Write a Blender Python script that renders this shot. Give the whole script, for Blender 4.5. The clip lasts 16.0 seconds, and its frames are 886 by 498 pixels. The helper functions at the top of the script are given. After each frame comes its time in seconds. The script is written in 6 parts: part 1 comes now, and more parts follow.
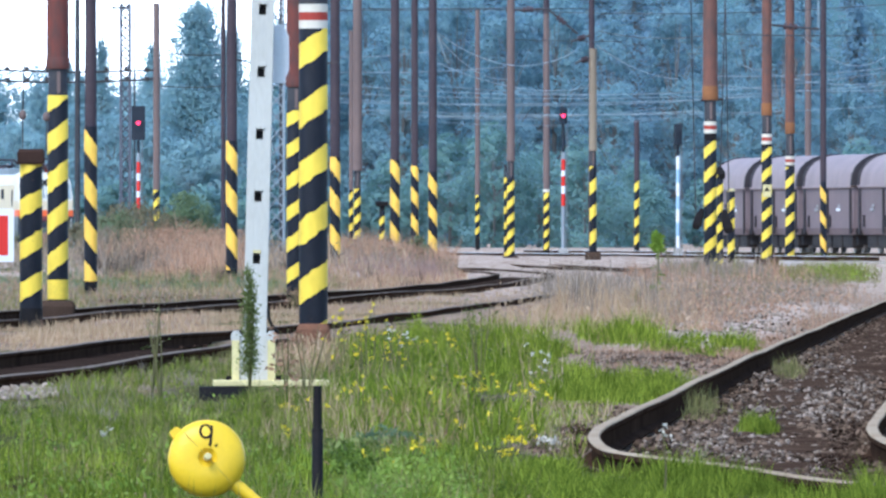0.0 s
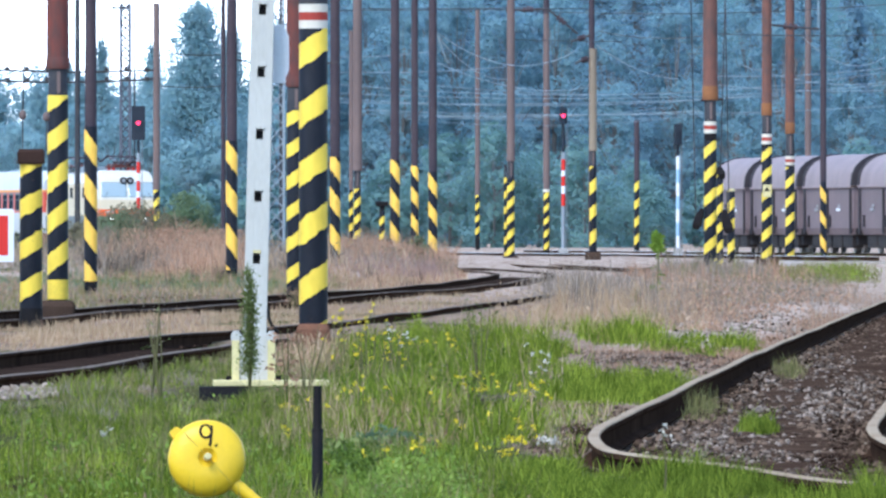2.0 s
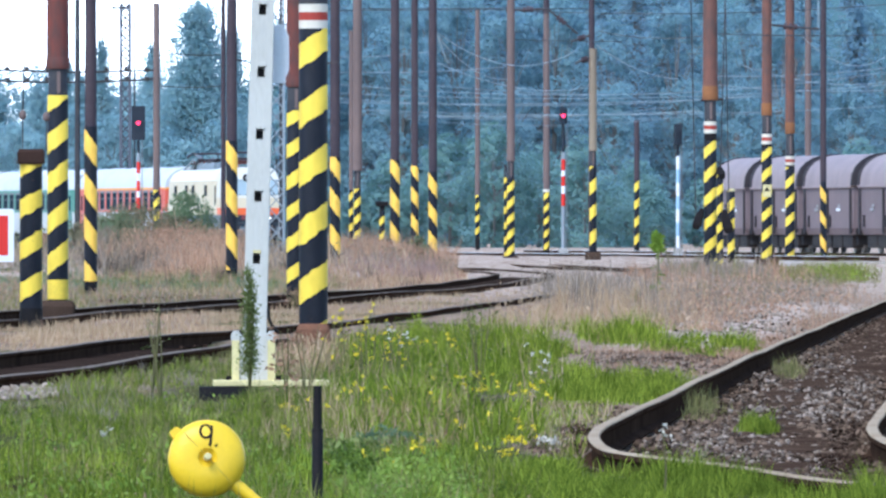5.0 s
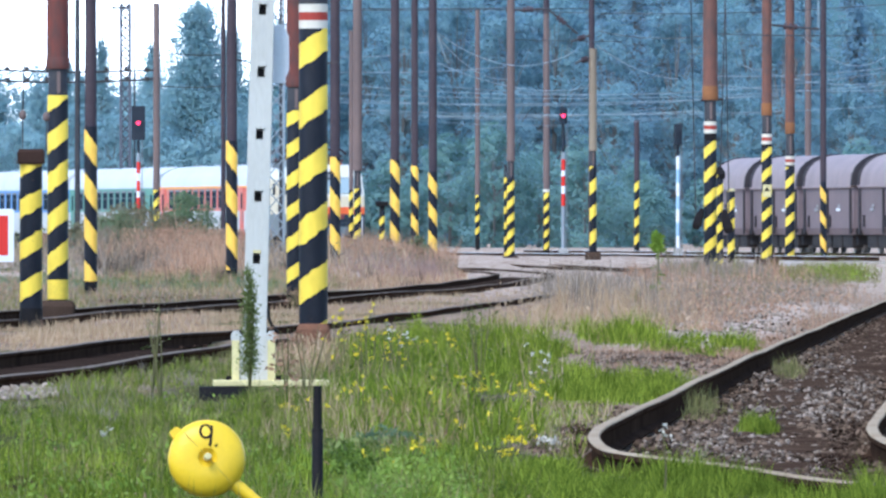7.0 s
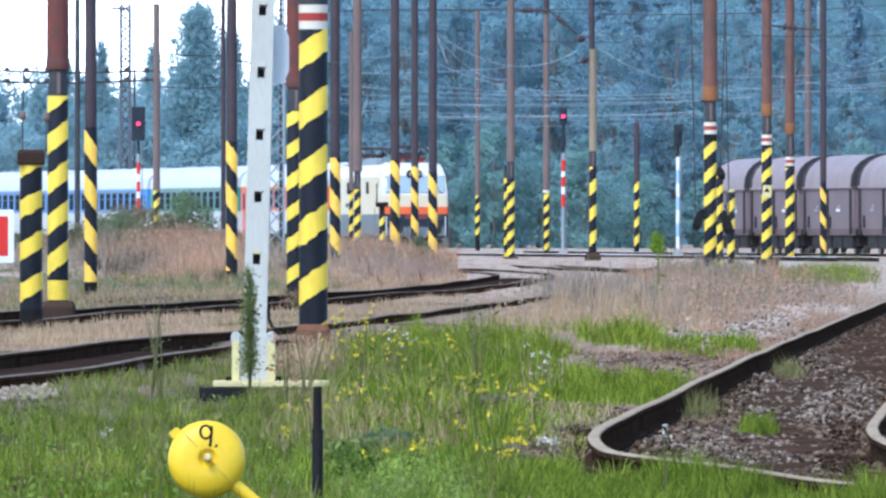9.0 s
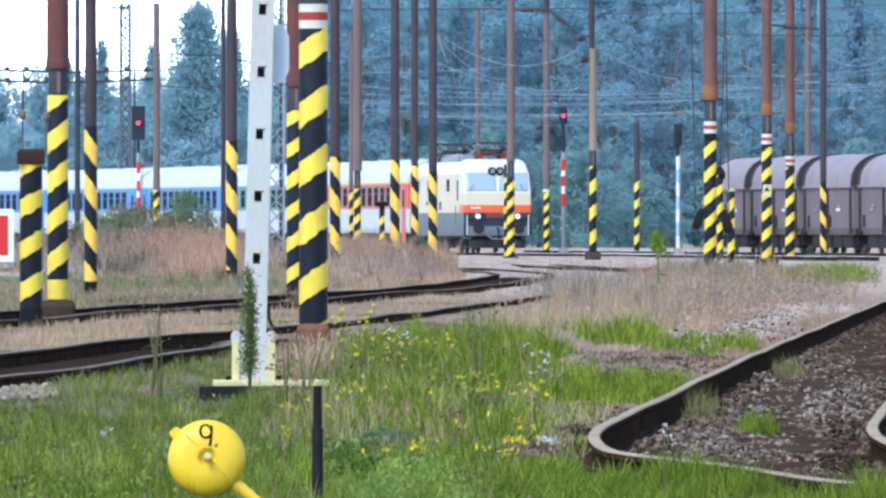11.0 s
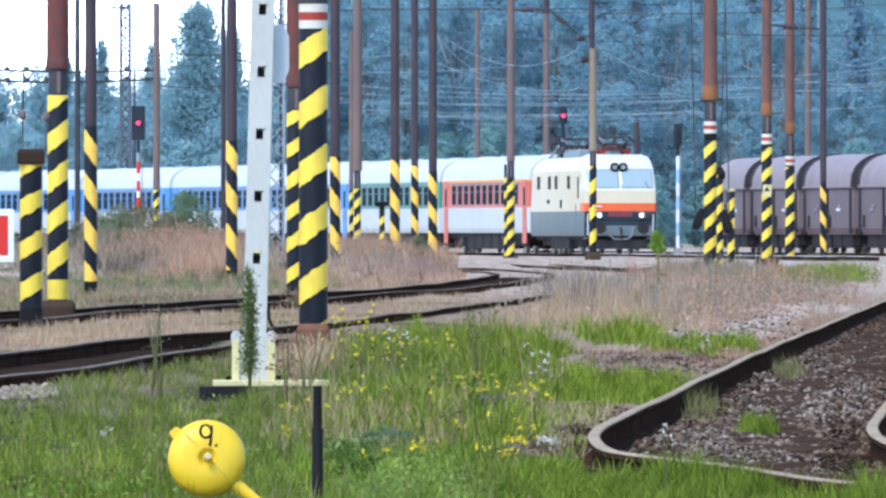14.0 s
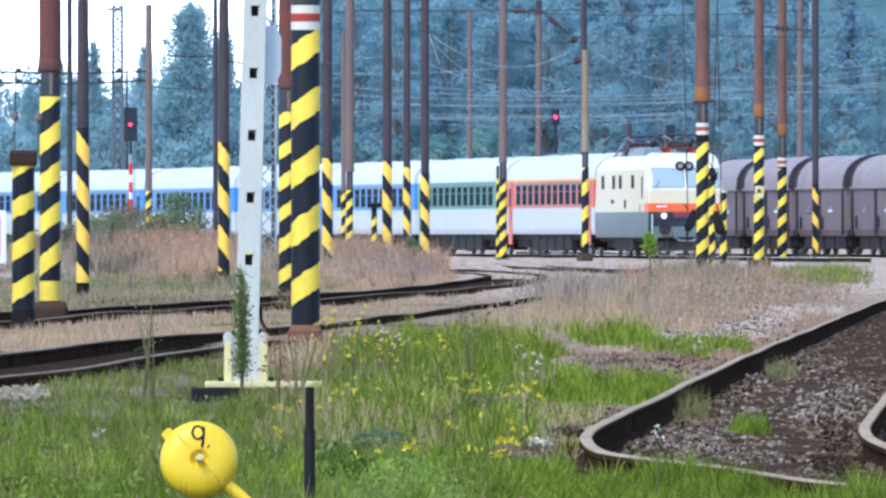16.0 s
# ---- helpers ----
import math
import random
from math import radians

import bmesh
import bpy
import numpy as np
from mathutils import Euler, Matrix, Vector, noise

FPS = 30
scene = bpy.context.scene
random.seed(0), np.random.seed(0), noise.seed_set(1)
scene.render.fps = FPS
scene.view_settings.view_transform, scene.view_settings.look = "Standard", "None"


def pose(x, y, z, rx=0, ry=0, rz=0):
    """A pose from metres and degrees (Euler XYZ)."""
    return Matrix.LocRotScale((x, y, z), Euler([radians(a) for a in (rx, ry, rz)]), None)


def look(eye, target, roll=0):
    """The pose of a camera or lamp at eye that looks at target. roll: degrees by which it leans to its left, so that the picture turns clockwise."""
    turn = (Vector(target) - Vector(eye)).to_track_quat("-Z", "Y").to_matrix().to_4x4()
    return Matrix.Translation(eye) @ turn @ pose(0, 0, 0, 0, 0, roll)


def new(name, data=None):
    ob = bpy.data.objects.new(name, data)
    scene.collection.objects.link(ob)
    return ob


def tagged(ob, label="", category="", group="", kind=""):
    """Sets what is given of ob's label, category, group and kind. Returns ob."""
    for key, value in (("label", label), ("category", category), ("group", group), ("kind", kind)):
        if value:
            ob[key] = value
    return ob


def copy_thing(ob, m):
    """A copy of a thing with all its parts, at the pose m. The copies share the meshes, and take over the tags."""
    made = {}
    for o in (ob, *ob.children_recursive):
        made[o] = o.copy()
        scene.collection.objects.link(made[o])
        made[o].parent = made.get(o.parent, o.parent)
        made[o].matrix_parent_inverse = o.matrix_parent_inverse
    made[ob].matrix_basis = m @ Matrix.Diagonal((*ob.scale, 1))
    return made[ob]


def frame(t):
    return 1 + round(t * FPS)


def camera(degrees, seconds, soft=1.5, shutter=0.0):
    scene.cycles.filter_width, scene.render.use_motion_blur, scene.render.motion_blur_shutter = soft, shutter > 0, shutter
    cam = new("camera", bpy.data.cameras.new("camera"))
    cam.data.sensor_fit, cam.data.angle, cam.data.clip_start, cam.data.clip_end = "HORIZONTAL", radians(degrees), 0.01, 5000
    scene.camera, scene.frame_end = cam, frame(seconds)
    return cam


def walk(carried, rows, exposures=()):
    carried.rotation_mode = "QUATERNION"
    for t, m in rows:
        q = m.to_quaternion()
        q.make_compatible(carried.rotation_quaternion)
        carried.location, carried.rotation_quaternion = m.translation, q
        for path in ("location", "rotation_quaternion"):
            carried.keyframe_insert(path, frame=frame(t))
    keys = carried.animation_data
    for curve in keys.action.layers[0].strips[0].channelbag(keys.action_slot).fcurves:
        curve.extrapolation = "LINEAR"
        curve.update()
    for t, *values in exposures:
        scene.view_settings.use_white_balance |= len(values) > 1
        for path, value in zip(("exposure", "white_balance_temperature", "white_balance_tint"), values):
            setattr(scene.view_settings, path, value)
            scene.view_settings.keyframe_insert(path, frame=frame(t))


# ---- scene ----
LENS = 2 * math.degrees(math.atan(784 / 25000))
cam = camera(LENS, 16.0, soft=2.6)
EYE = (0, 0, 1.15)


def aim(right=0.0, up=0.0):
    """The camera's pose, turned by that many 25000ths to the right and up."""
    return look(EYE, (right, 25000, 1.15 - 26 + up))


walk(cam, [(0, aim()), (8.7, aim(0, 0)), (9.0, aim(0, 1.2)), (9.3, aim(0, 0.3)), (10.5, aim()), (15.0, aim()), (15.3, aim(0.8, 0.5)), (15.5, aim(2.8, 1.6)), (15.8, aim(9.0, 2.0)), (16.0, aim(13.8, 2.4))],
     exposures=[(0, 1.22, 5500, 5), (16, 1.22, 5500, 5)])

# ---- light: a bright, evenly overcast sky ----
SUN_UP, SUN_TURN = 52, 215
world = bpy.data.worlds.new("overcast_sky")
scene.world = world
world.use_nodes = True
wn = world.node_tree
sky = wn.nodes.new("ShaderNodeTexSky")
sky.sky_type, sky.sun_disc = "NISHITA", False
sky.sun_elevation, sky.sun_rotation = radians(SUN_UP), radians(SUN_TURN)
sky.air_density, sky.dust_density, sky.ozone_density = 1.0, 1.0, 2.0
wn.nodes["Background"].inputs["Strength"].default_value = 0.15
wn.links.new(sky.outputs["Color"], wn.nodes["Background"].inputs["Color"])
sun_data = bpy.data.lights.new("sun", "SUN")
sun_data.energy, sun_data.angle, sun_data.color = 1.5, radians(25), (1.0, 0.96, 0.9)
sun = new("sun", sun_data)
a, e = radians(SUN_TURN), radians(SUN_UP)
sun.matrix_world = look((math.sin(a) * math.cos(e) * 50, math.cos(a) * math.cos(e) * 50, math.sin(e) * 50), (0, 0, 0))


# ---- materials ----
def nodes_of(name):
    m = bpy.data.materials.new(name)
    m.use_nodes = True
    return m, m.node_tree, m.node_tree.nodes["Principled BSDF"]


def add(nt, kind, **values):
    n = nt.nodes.new(kind)
    for key, value in values.items():
        n.inputs[key].default_value = value
    return n


def calc(nt, op, a, b=None):
    n = nt.nodes.new("ShaderNodeMath")
    n.operation = op
    for i, v in enumerate((a, b)):
        if v is None:
            continue
        if isinstance(v, (int, float)):
            n.inputs[i].default_value = v
        else:
            nt.links.new(v, n.inputs[i])
    return n.outputs[0]


def blend(nt, fac, a, b):
    n = nt.nodes.new("ShaderNodeMix")
    n.data_type = "RGBA"
    for slot, v in ((0, fac), (6, a), (7, b)):
        if isinstance(v, (int, float)):
            n.inputs[slot].default_value = v
        elif isinstance(v, tuple):
            n.inputs[slot].default_value = (*v, 1)[:4]
        else:
            nt.links.new(v, n.inputs[slot])
    return n.outputs[2]


def ramp(nt, value, lo, hi):
    n = nt.nodes.new("ShaderNodeMapRange")
    nt.links.new(value, n.inputs[0])
    n.inputs[1].default_value, n.inputs[2].default_value = lo, hi
    return n.outputs[0]


def place_of(nt):
    return nt.nodes.new("ShaderNodeTexCoord").outputs["Object"]


def grain(nt, where, scale, detail=4.0, stretch=None):
    if stretch:
        mp = nt.nodes.new("ShaderNodeMapping")
        mp.inputs["Scale"].default_value = stretch
        nt.links.new(where, mp.inputs[0])
        where = mp.outputs[0]
    n = add(nt, "ShaderNodeTexNoise", Scale=scale, Detail=detail)
    nt.links.new(where, n.inputs["Vector"])
    return n.outputs[0]


def surface(name, colour, worn, rough=0.6, metal=0.0, coarse=1.5, fine=25.0, bump=0.15, amount=0.6, stretch=None, each=0.0):
    """Two colours mixed by coarse and fine grain, with fine relief."""
    m, nt, p = nodes_of(name)
    where = place_of(nt)
    g1, g2 = grain(nt, where, coarse, 5.0, stretch), grain(nt, where, fine, 3.0, stretch)
    mixv = calc(nt, "ADD", calc(nt, "MULTIPLY", g1, 0.65), calc(nt, "MULTIPLY", g2, 0.35))
    c = blend(nt, calc(nt, "MULTIPLY", ramp(nt, mixv, 0.38, 0.66), amount), colour, worn)
    if each:
        info = nt.nodes.new("ShaderNodeObjectInfo")
        c = blend(nt, calc(nt, "MULTIPLY", info.outputs["Random"], each), c, worn)
    nt.links.new(c, p.inputs["Base Color"])
    p.inputs["Roughness"].default_value, p.inputs["Metallic"].default_value = rough, metal
    p.inputs["Specular IOR Level"].default_value = 0.0 if rough >= 0.9 else 0.15 if rough >= 0.6 else 0.4
    b = add(nt, "ShaderNodeBump", Strength=bump, Distance=0.02)
    nt.links.new(g2, b.inputs["Height"])
    nt.links.new(b.outputs[0], p.inputs["Normal"])
    return m


def striped(period, slope, phase, share, yellow=(0.78, 0.55, 0.06), black=(0.007, 0.008, 0.013)):
    """Slanting hazard bands of worn paint round a tube."""
    m, nt, p = nodes_of("hazard_bands")
    where = place_of(nt)
    sep = nt.nodes.new("ShaderNodeSeparateXYZ")
    nt.links.new(where, sep.inputs[0])
    wob = calc(nt, "MULTIPLY", calc(nt, "SUBTRACT", grain(nt, where, 9.0, 4.0), 0.5), 0.16 * period)
    h = calc(nt, "ADD", calc(nt, "SUBTRACT", sep.outputs[2], calc(nt, "MULTIPLY", sep.outputs[0], slope)), wob)
    f = calc(nt, "FRACT", calc(nt, "ADD", calc(nt, "DIVIDE", h, period), phase))
    isy = calc(nt, "LESS_THAN", f, share)
    dirt = ramp(nt, grain(nt, where, 7.0, 6.0, (1, 1, 0.35)), 0.45, 0.8)
    yc = blend(nt, calc(nt, "MULTIPLY", dirt, 0.5), yellow, tuple(v * 0.45 for v in yellow))
    bc = blend(nt, calc(nt, "MULTIPLY", dirt, 0.6), black, (0.025, 0.025, 0.032))
    chips = calc(nt, "GREATER_THAN", grain(nt, where, 38.0, 5.0), 0.71)
    c = blend(nt, isy, bc, yc)
    c = blend(nt, calc(nt, "MULTIPLY", chips, 0.7), c, (0.11, 0.05, 0.03))
    nt.links.new(c, p.inputs["Base Color"])
    p.inputs["Roughness"].default_value, p.inputs["Specular IOR Level"].default_value = 0.6, 0.2
    b = add(nt, "ShaderNodeBump", Strength=0.2, Distance=0.01)
    nt.links.new(grain(nt, where, 30.0), b.inputs["Height"])
    nt.links.new(b.outputs[0], p.inputs["Normal"])
    return m


def glow(name, colour, strength):
    m, nt, p = nodes_of(name)
    p.inputs["Base Color"].default_value = (*colour, 1)
    p.inputs["Emission Color"].default_value = (*colour, 1)
    p.inputs["Emission Strength"].default_value = strength
    return m


def leafy(name, dark, light, rough=0.6, through_it=0.35, haze_sheen=0.0, mottle=0.0):
    """Leaves and blades: a tone for each clump and some light passing through; a blue sheen can stand in for distant
    haze.
    """
    m, nt, p = nodes_of(name)
    geo = nt.nodes.new("ShaderNodeNewGeometry")
    c = blend(nt, geo.outputs["Random Per Island"], dark, light)
    big = grain(nt, geo.outputs["Position"], 0.35, 4.0)
    c = blend(nt, calc(nt, "MULTIPLY", ramp(nt, big, 0.35, 0.7), 0.45), c, tuple(v * 0.6 for v in dark))
    if mottle:
        mid = grain(nt, geo.outputs["Position"], 5.0, 4.0, (1, 0.3, 0.6))
        c = blend(nt, calc(nt, "MULTIPLY", ramp(nt, mid, 0.44, 0.6), mottle), c, tuple(v * 0.8 for v in dark))
    nt.links.new(c, p.inputs["Base Color"])
    p.inputs["Roughness"].default_value = rough
    p.inputs["Specular IOR Level"].default_value = 0.5 if haze_sheen else 0.05
    p.inputs["Sheen Weight"].default_value, p.inputs["Sheen Roughness"].default_value = haze_sheen, 0.7
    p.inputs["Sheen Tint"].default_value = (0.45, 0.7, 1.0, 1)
    tr = nt.nodes.new("ShaderNodeBsdfTranslucent")
    nt.links.new(c, tr.inputs[0])
    mx = nt.nodes.new("ShaderNodeMixShader")
    mx.inputs[0].default_value = through_it
    nt.links.new(p.outputs[0], mx.inputs[1])
    nt.links.new(tr.outputs[0], mx.inputs[2])
    nt.links.new(mx.outputs[0], nt.nodes["Material Output"].inputs[0])
    return m


RUST = surface("rusty_red_paint", (0.19, 0.05, 0.036), (0.07, 0.05, 0.046), 0.75, 0.0, 1.6, 11, 0.3, 1.0, (1, 1, 0.4))
FADED_RUST = surface("faded_rust_brown_paint", (0.2, 0.085, 0.06), (0.095, 0.062, 0.055), 0.75, 0.0, 1.3, 9, 0.3, 1.0, (1, 1, 0.35))
RUST_ORANGE = surface("orange_rust", (0.27, 0.115, 0.045), (0.14, 0.065, 0.04), 0.85, 0.0, 3.0, 25, 0.3)
COLLAR_RED = surface("dull_red_band", (0.36, 0.05, 0.035), (0.26, 0.05, 0.04), 0.6, 0.0, 4.0, 30, 0.1)
COLLAR_WHITE = surface("yellowed_white_band", (0.66, 0.6, 0.5), (0.5, 0.42, 0.3), 0.6, 0.0, 4.0, 30, 0.1)
# Brown of the far masts, greyed and paled in colour to suggest haze.
RUST_PALE = surface("hazed_brown_paint", (0.18, 0.125, 0.11), (0.12, 0.09, 0.085), 0.75, 0.0, 1.0, 14, 0.3, 0.8, (1, 1, 0.3))
TAN = surface("tan_weathered_paint", (0.27, 0.21, 0.145), (0.16, 0.12, 0.09), 0.75, 0.0, 1.0, 14, 0.2, 0.7, (1, 1, 0.3))
DARKTUBE = surface("dark_brown_tube", (0.045, 0.035, 0.044), (0.085, 0.06, 0.062), 0.7, 0.0, 1.2, 18, 0.3, 0.8, (1, 1, 0.4))
SLEEVE = surface("dark_grey_sleeve", (0.04, 0.042, 0.05), (0.09, 0.075, 0.065), 0.7, 0.1, 2.0, 25, 0.3)
CONCRETE = surface("grey_concrete", (0.36, 0.34, 0.32), (0.2, 0.18, 0.16), 0.9, 0.0, 2.0, 30, 0.5)
OLD_CONCRETE = surface("stained_concrete", (0.07, 0.044, 0.031), (0.035, 0.023, 0.017), 0.95, 0.0, 3.0, 30, 0.6)
RUSTY_BASE = surface("rust_stained_concrete", (0.19, 0.09, 0.055), (0.09, 0.05, 0.034), 0.95, 0.0, 5.0, 30, 0.6)
MAST_PAINT = surface("light_grey_mast_paint", (0.54, 0.51, 0.455), (0.3, 0.27, 0.23), 0.6, 0.0, 2.5, 40, 0.15, 0.4, (1, 1, 0.3))
PALE_YELLOW = surface("faded_yellow_paint", (0.66, 0.56, 0.27), (0.42, 0.34, 0.18), 0.7, 0.0, 5.0, 40, 0.3)
YELLOW = surface("bright_yellow_enamel", (0.78, 0.5, 0.012), (0.58, 0.36, 0.015), 0.45, 0.0, 5.0, 60, 0.08, 0.5)
BLACK = surface("black_paint", (0.008, 0.007, 0.008), (0.025, 0.018, 0.015), 0.75, 0.0, 6.0, 60, 0.2)
WHITE = surface("white_paint", (0.78, 0.78, 0.78), (0.55, 0.53, 0.5), 0.6, 0.0, 4.0, 40, 0.1, 0.4)
RED = surface("red_paint", (0.6, 0.02, 0.012), (0.48, 0.025, 0.018), 0.55, 0.0, 4.0, 40, 0.1, 0.5)
RAIL_SIDE = surface("rusty_rail_steel", (0.03, 0.017, 0.011), (0.075, 0.042, 0.026), 0.95, 0.0, 2.0, 25, 0.4, 0.8)
RAIL_TOP = surface("worn_rail_head", (0.38, 0.295, 0.205), (0.24, 0.16, 0.1), 0.92, 0.0, 1.0, 25, 0.1, 0.7)
RAIL_SIDE.node_tree.nodes["Principled BSDF"].inputs["Specular IOR Level"].default_value = 0.0
# Pale grey-green stands in for sky reflected along the wires.
WIRE = surface("sky_pale_wire", (0.38, 0.44, 0.46), (0.22, 0.27, 0.29), 0.6, 0.2)
DARKWIRE = surface("dark_steel_wire", (0.05, 0.05, 0.055), (0.1, 0.08, 0.07), 0.6, 0.3)
SIGNAL_GREY = surface("dark_signal_housing", (0.02, 0.025, 0.035), (0.04, 0.045, 0.055), 0.7)
RED_LAMP = glow("red_signal_light", (1.0, 0.03, 0.1), 1.6)
HEADLAMP = glow("headlight", (1.0, 0.93, 0.8), 2.5)


GALVANISED = surface("galvanised_steel", (0.3, 0.33, 0.35), (0.2, 0.22, 0.24), 0.6, 0.2)


# ---- mesh helpers ----
def part(name, bm, material, parent=None, label="", at=None, smooth=False):
    """Links a bmesh as one mesh object, under a thing or part if one is given."""
    me = bpy.data.meshes.new(name)
    bmesh.ops.recalc_face_normals(bm, faces=bm.faces)
    bm.to_mesh(me)
    bm.free()
    me.materials.append(material)
    if smooth:
        me.shade_smooth()
        me.set_sharp_from_angle(angle=radians(40))
    ob = new(name, me)
    if parent:
        ob.parent = parent
    if at is not None:
        ob.matrix_basis = at
    return tagged(ob, label)


def thing(name, at, label, category, group="", kind=""):
    ob = new(name)
    ob.empty_display_size = 0.2
    ob.matrix_basis = at
    return tagged(ob, label, category, group, kind)


def box(sx, sy, sz, x=0, y=0, z=0, bevel=0.0):
    """A box standing on z, bevelled."""
    bm = bmesh.new()
    bmesh.ops.create_cube(bm, size=1, matrix=Matrix.Translation((x, y, z + sz / 2)) @ Matrix.Diagonal((sx, sy, sz, 1)))
    if bevel:
        bmesh.ops.bevel(bm, geom=bm.edges[:], offset=bevel, segments=2, affect="EDGES", profile=0.6)
    return bm


def lathe(profile, seg=24, x=0, y=0):
    """A body turned round the upright axis: (radius, height) pairs."""
    bm = bmesh.new()
    rings = []
    for r, z in profile:
        rings.append([bm.verts.new((x + r * math.cos(2 * math.pi * i / seg), y + r * math.sin(2 * math.pi * i / seg), z)) for i in range(seg)])
    for a, b in zip(rings, rings[1:]):
        for i in range(seg):
            bm.faces.new((a[i], a[(i + 1) % seg], b[(i + 1) % seg], b[i]))
    bm.faces.new(rings[0][::-1])
    bm.faces.new(rings[-1])
    return bm


def rod(points, r, seg=6, bm=None):
    """A tube along points."""
    bm = bm or bmesh.new()
    pts = [Vector(p) for p in points]
    rings = []
    for i, p in enumerate(pts):
        d = (pts[min(i + 1, len(pts) - 1)] - pts[max(i - 1, 0)]).normalized()
        u = d.orthogonal().normalized() if abs(d.z) > 0.99 else d.cross(Vector((0, 0, 1))).normalized()
        v = d.cross(u)
        rr = r[i] if isinstance(r, (list, tuple)) else r
        rings.append([bm.verts.new(p + (u * math.cos(k) + v * math.sin(k)) * rr) for k in (2 * math.pi * j / seg for j in range(seg))])
    for a, b in zip(rings, rings[1:]):
        for i in range(seg):
            bm.faces.new((a[i], a[(i + 1) % seg], b[(i + 1) % seg], b[i]))
    bm.faces.new(rings[0][::-1])
    bm.faces.new(rings[-1])
    return bm


def stack(levels, corner=0.12, seg=4):
    """Rounded rectangles on top of one another: (z, half width, back, front)."""
    bm = bmesh.new()
    rings = []
    for z, w, back, front in levels:
        ring = []
        for cx, cy, a0 in ((w, front, 0), (-w, front, 90), (-w, back, 180), (w, back, 270)):
            mx, my = cx - math.copysign(corner, cx), cy - (corner if cy == front else -corner)
            for k in range(seg + 1):
                a = radians(a0 + 90 * k / seg)
                ring.append(bm.verts.new((mx + corner * math.cos(a), my + corner * math.sin(a), z)))
        rings.append(ring)
    n = len(rings[0])
    for a, b in zip(rings, rings[1:]):
        for i in range(n):
            bm.faces.new((a[i], a[(i + 1) % n], b[(i + 1) % n], b[i]))
    bm.faces.new(rings[0][::-1])
    bm.faces.new(rings[-1])
    return bm


def extruded(profile, y0, y1):
    """A closed (x, z) profile drawn along y."""
    bm = bmesh.new()
    a = [bm.verts.new((x, y0, z)) for x, z in profile]
    b = [bm.verts.new((x, y1, z)) for x, z in profile]
    n = len(profile)
    for i in range(n):
        bm.faces.new((a[i], a[(i + 1) % n], b[(i + 1) % n], b[i]))
    bm.faces.new(a[::-1])
    bm.faces.new(b)
    return bm


def raw_mesh(name, verts, faces, material, parent=None):
    """A mesh of many small pieces, from arrays."""
    me = bpy.data.meshes.new(name)
    verts, faces = np.asarray(verts, np.float32), np.asarray(faces, np.int32)
    k = faces.shape[1]
    me.vertices.add(len(verts))
    me.vertices.foreach_set("co", verts.ravel())
    me.loops.add(faces.size)
    me.loops.foreach_set("vertex_index", faces.ravel())
    me.polygons.add(len(faces))
    me.polygons.foreach_set("loop_start", np.arange(0, faces.size, k, dtype=np.int32))
    me.polygons.foreach_set("loop_total", np.full(len(faces), k, np.int32))
    me.update(calc_edges=True)
    me.materials.append(material)
    ob = new(name, me)
    if parent:
        ob.parent = parent
    return ob


def way(points, n=60):
    """A smooth line through (x, y) points, as n places."""
    p = [Vector((*q, 0)) for q in points]
    p = [2 * p[0] - p[1]] + p + [2 * p[-1] - p[-2]]
    out = []
    for i in range(1, len(p) - 2):
        a, b, c, d = p[i - 1:i + 3]
        for k in range(n):
            t = k / n
            out.append(0.5 * ((2 * b) + (c - a) * t + (2 * a - 5 * b + 4 * c - d) * t * t + (3 * b - a - 3 * c + d) * t ** 3))
    out.append(p[-2])
    return [(v.x, v.y) for v in out]


# ---- ground ----
def train_x(d):
    """The curved main line: across, for a distance."""
    return (1195 + (564 - d) / 0.1615 - 784) * d / 25000 - 1.47


def smooth(v, lo, hi):
    t = min(1.0, max(0.0, (v - lo) / (hi - lo)))
    return t * t * (3 - 2 * t)


SIDING_Y = [50, 60.1, 66.8, 70.2, 73.7, 76.5, 79.7, 85, 96.5, 116.8, 143.7, 185, 227, 280]
SIDING_X = [4.2, 1.885, 1.11, 0.817, 0.79, 0.829, 0.928, 1.143, 1.606, 2.41, 3.54, 5.3, 7.13, 9.6]


def siding_x(y):
    """Where the left rail of the siding lies."""
    return float(np.interp(y, SIDING_Y, SIDING_X))


TRACK_LINES = (((40, 75, 105, 118, 135, 155, 178, 196, 226, 280), (-6.1, -4.5, -3.29, -2.75, -2.07, -1.3, 0.0, 0.82, 2.1, 4.2)),
               ((95, 152, 188, 203, 221, 240, 264, 294, 354, 385), (-9.5, -6.6, -4.81, -3.93, -2.69, -1.75, -0.6, 0.9, 2.49, 3.0)))


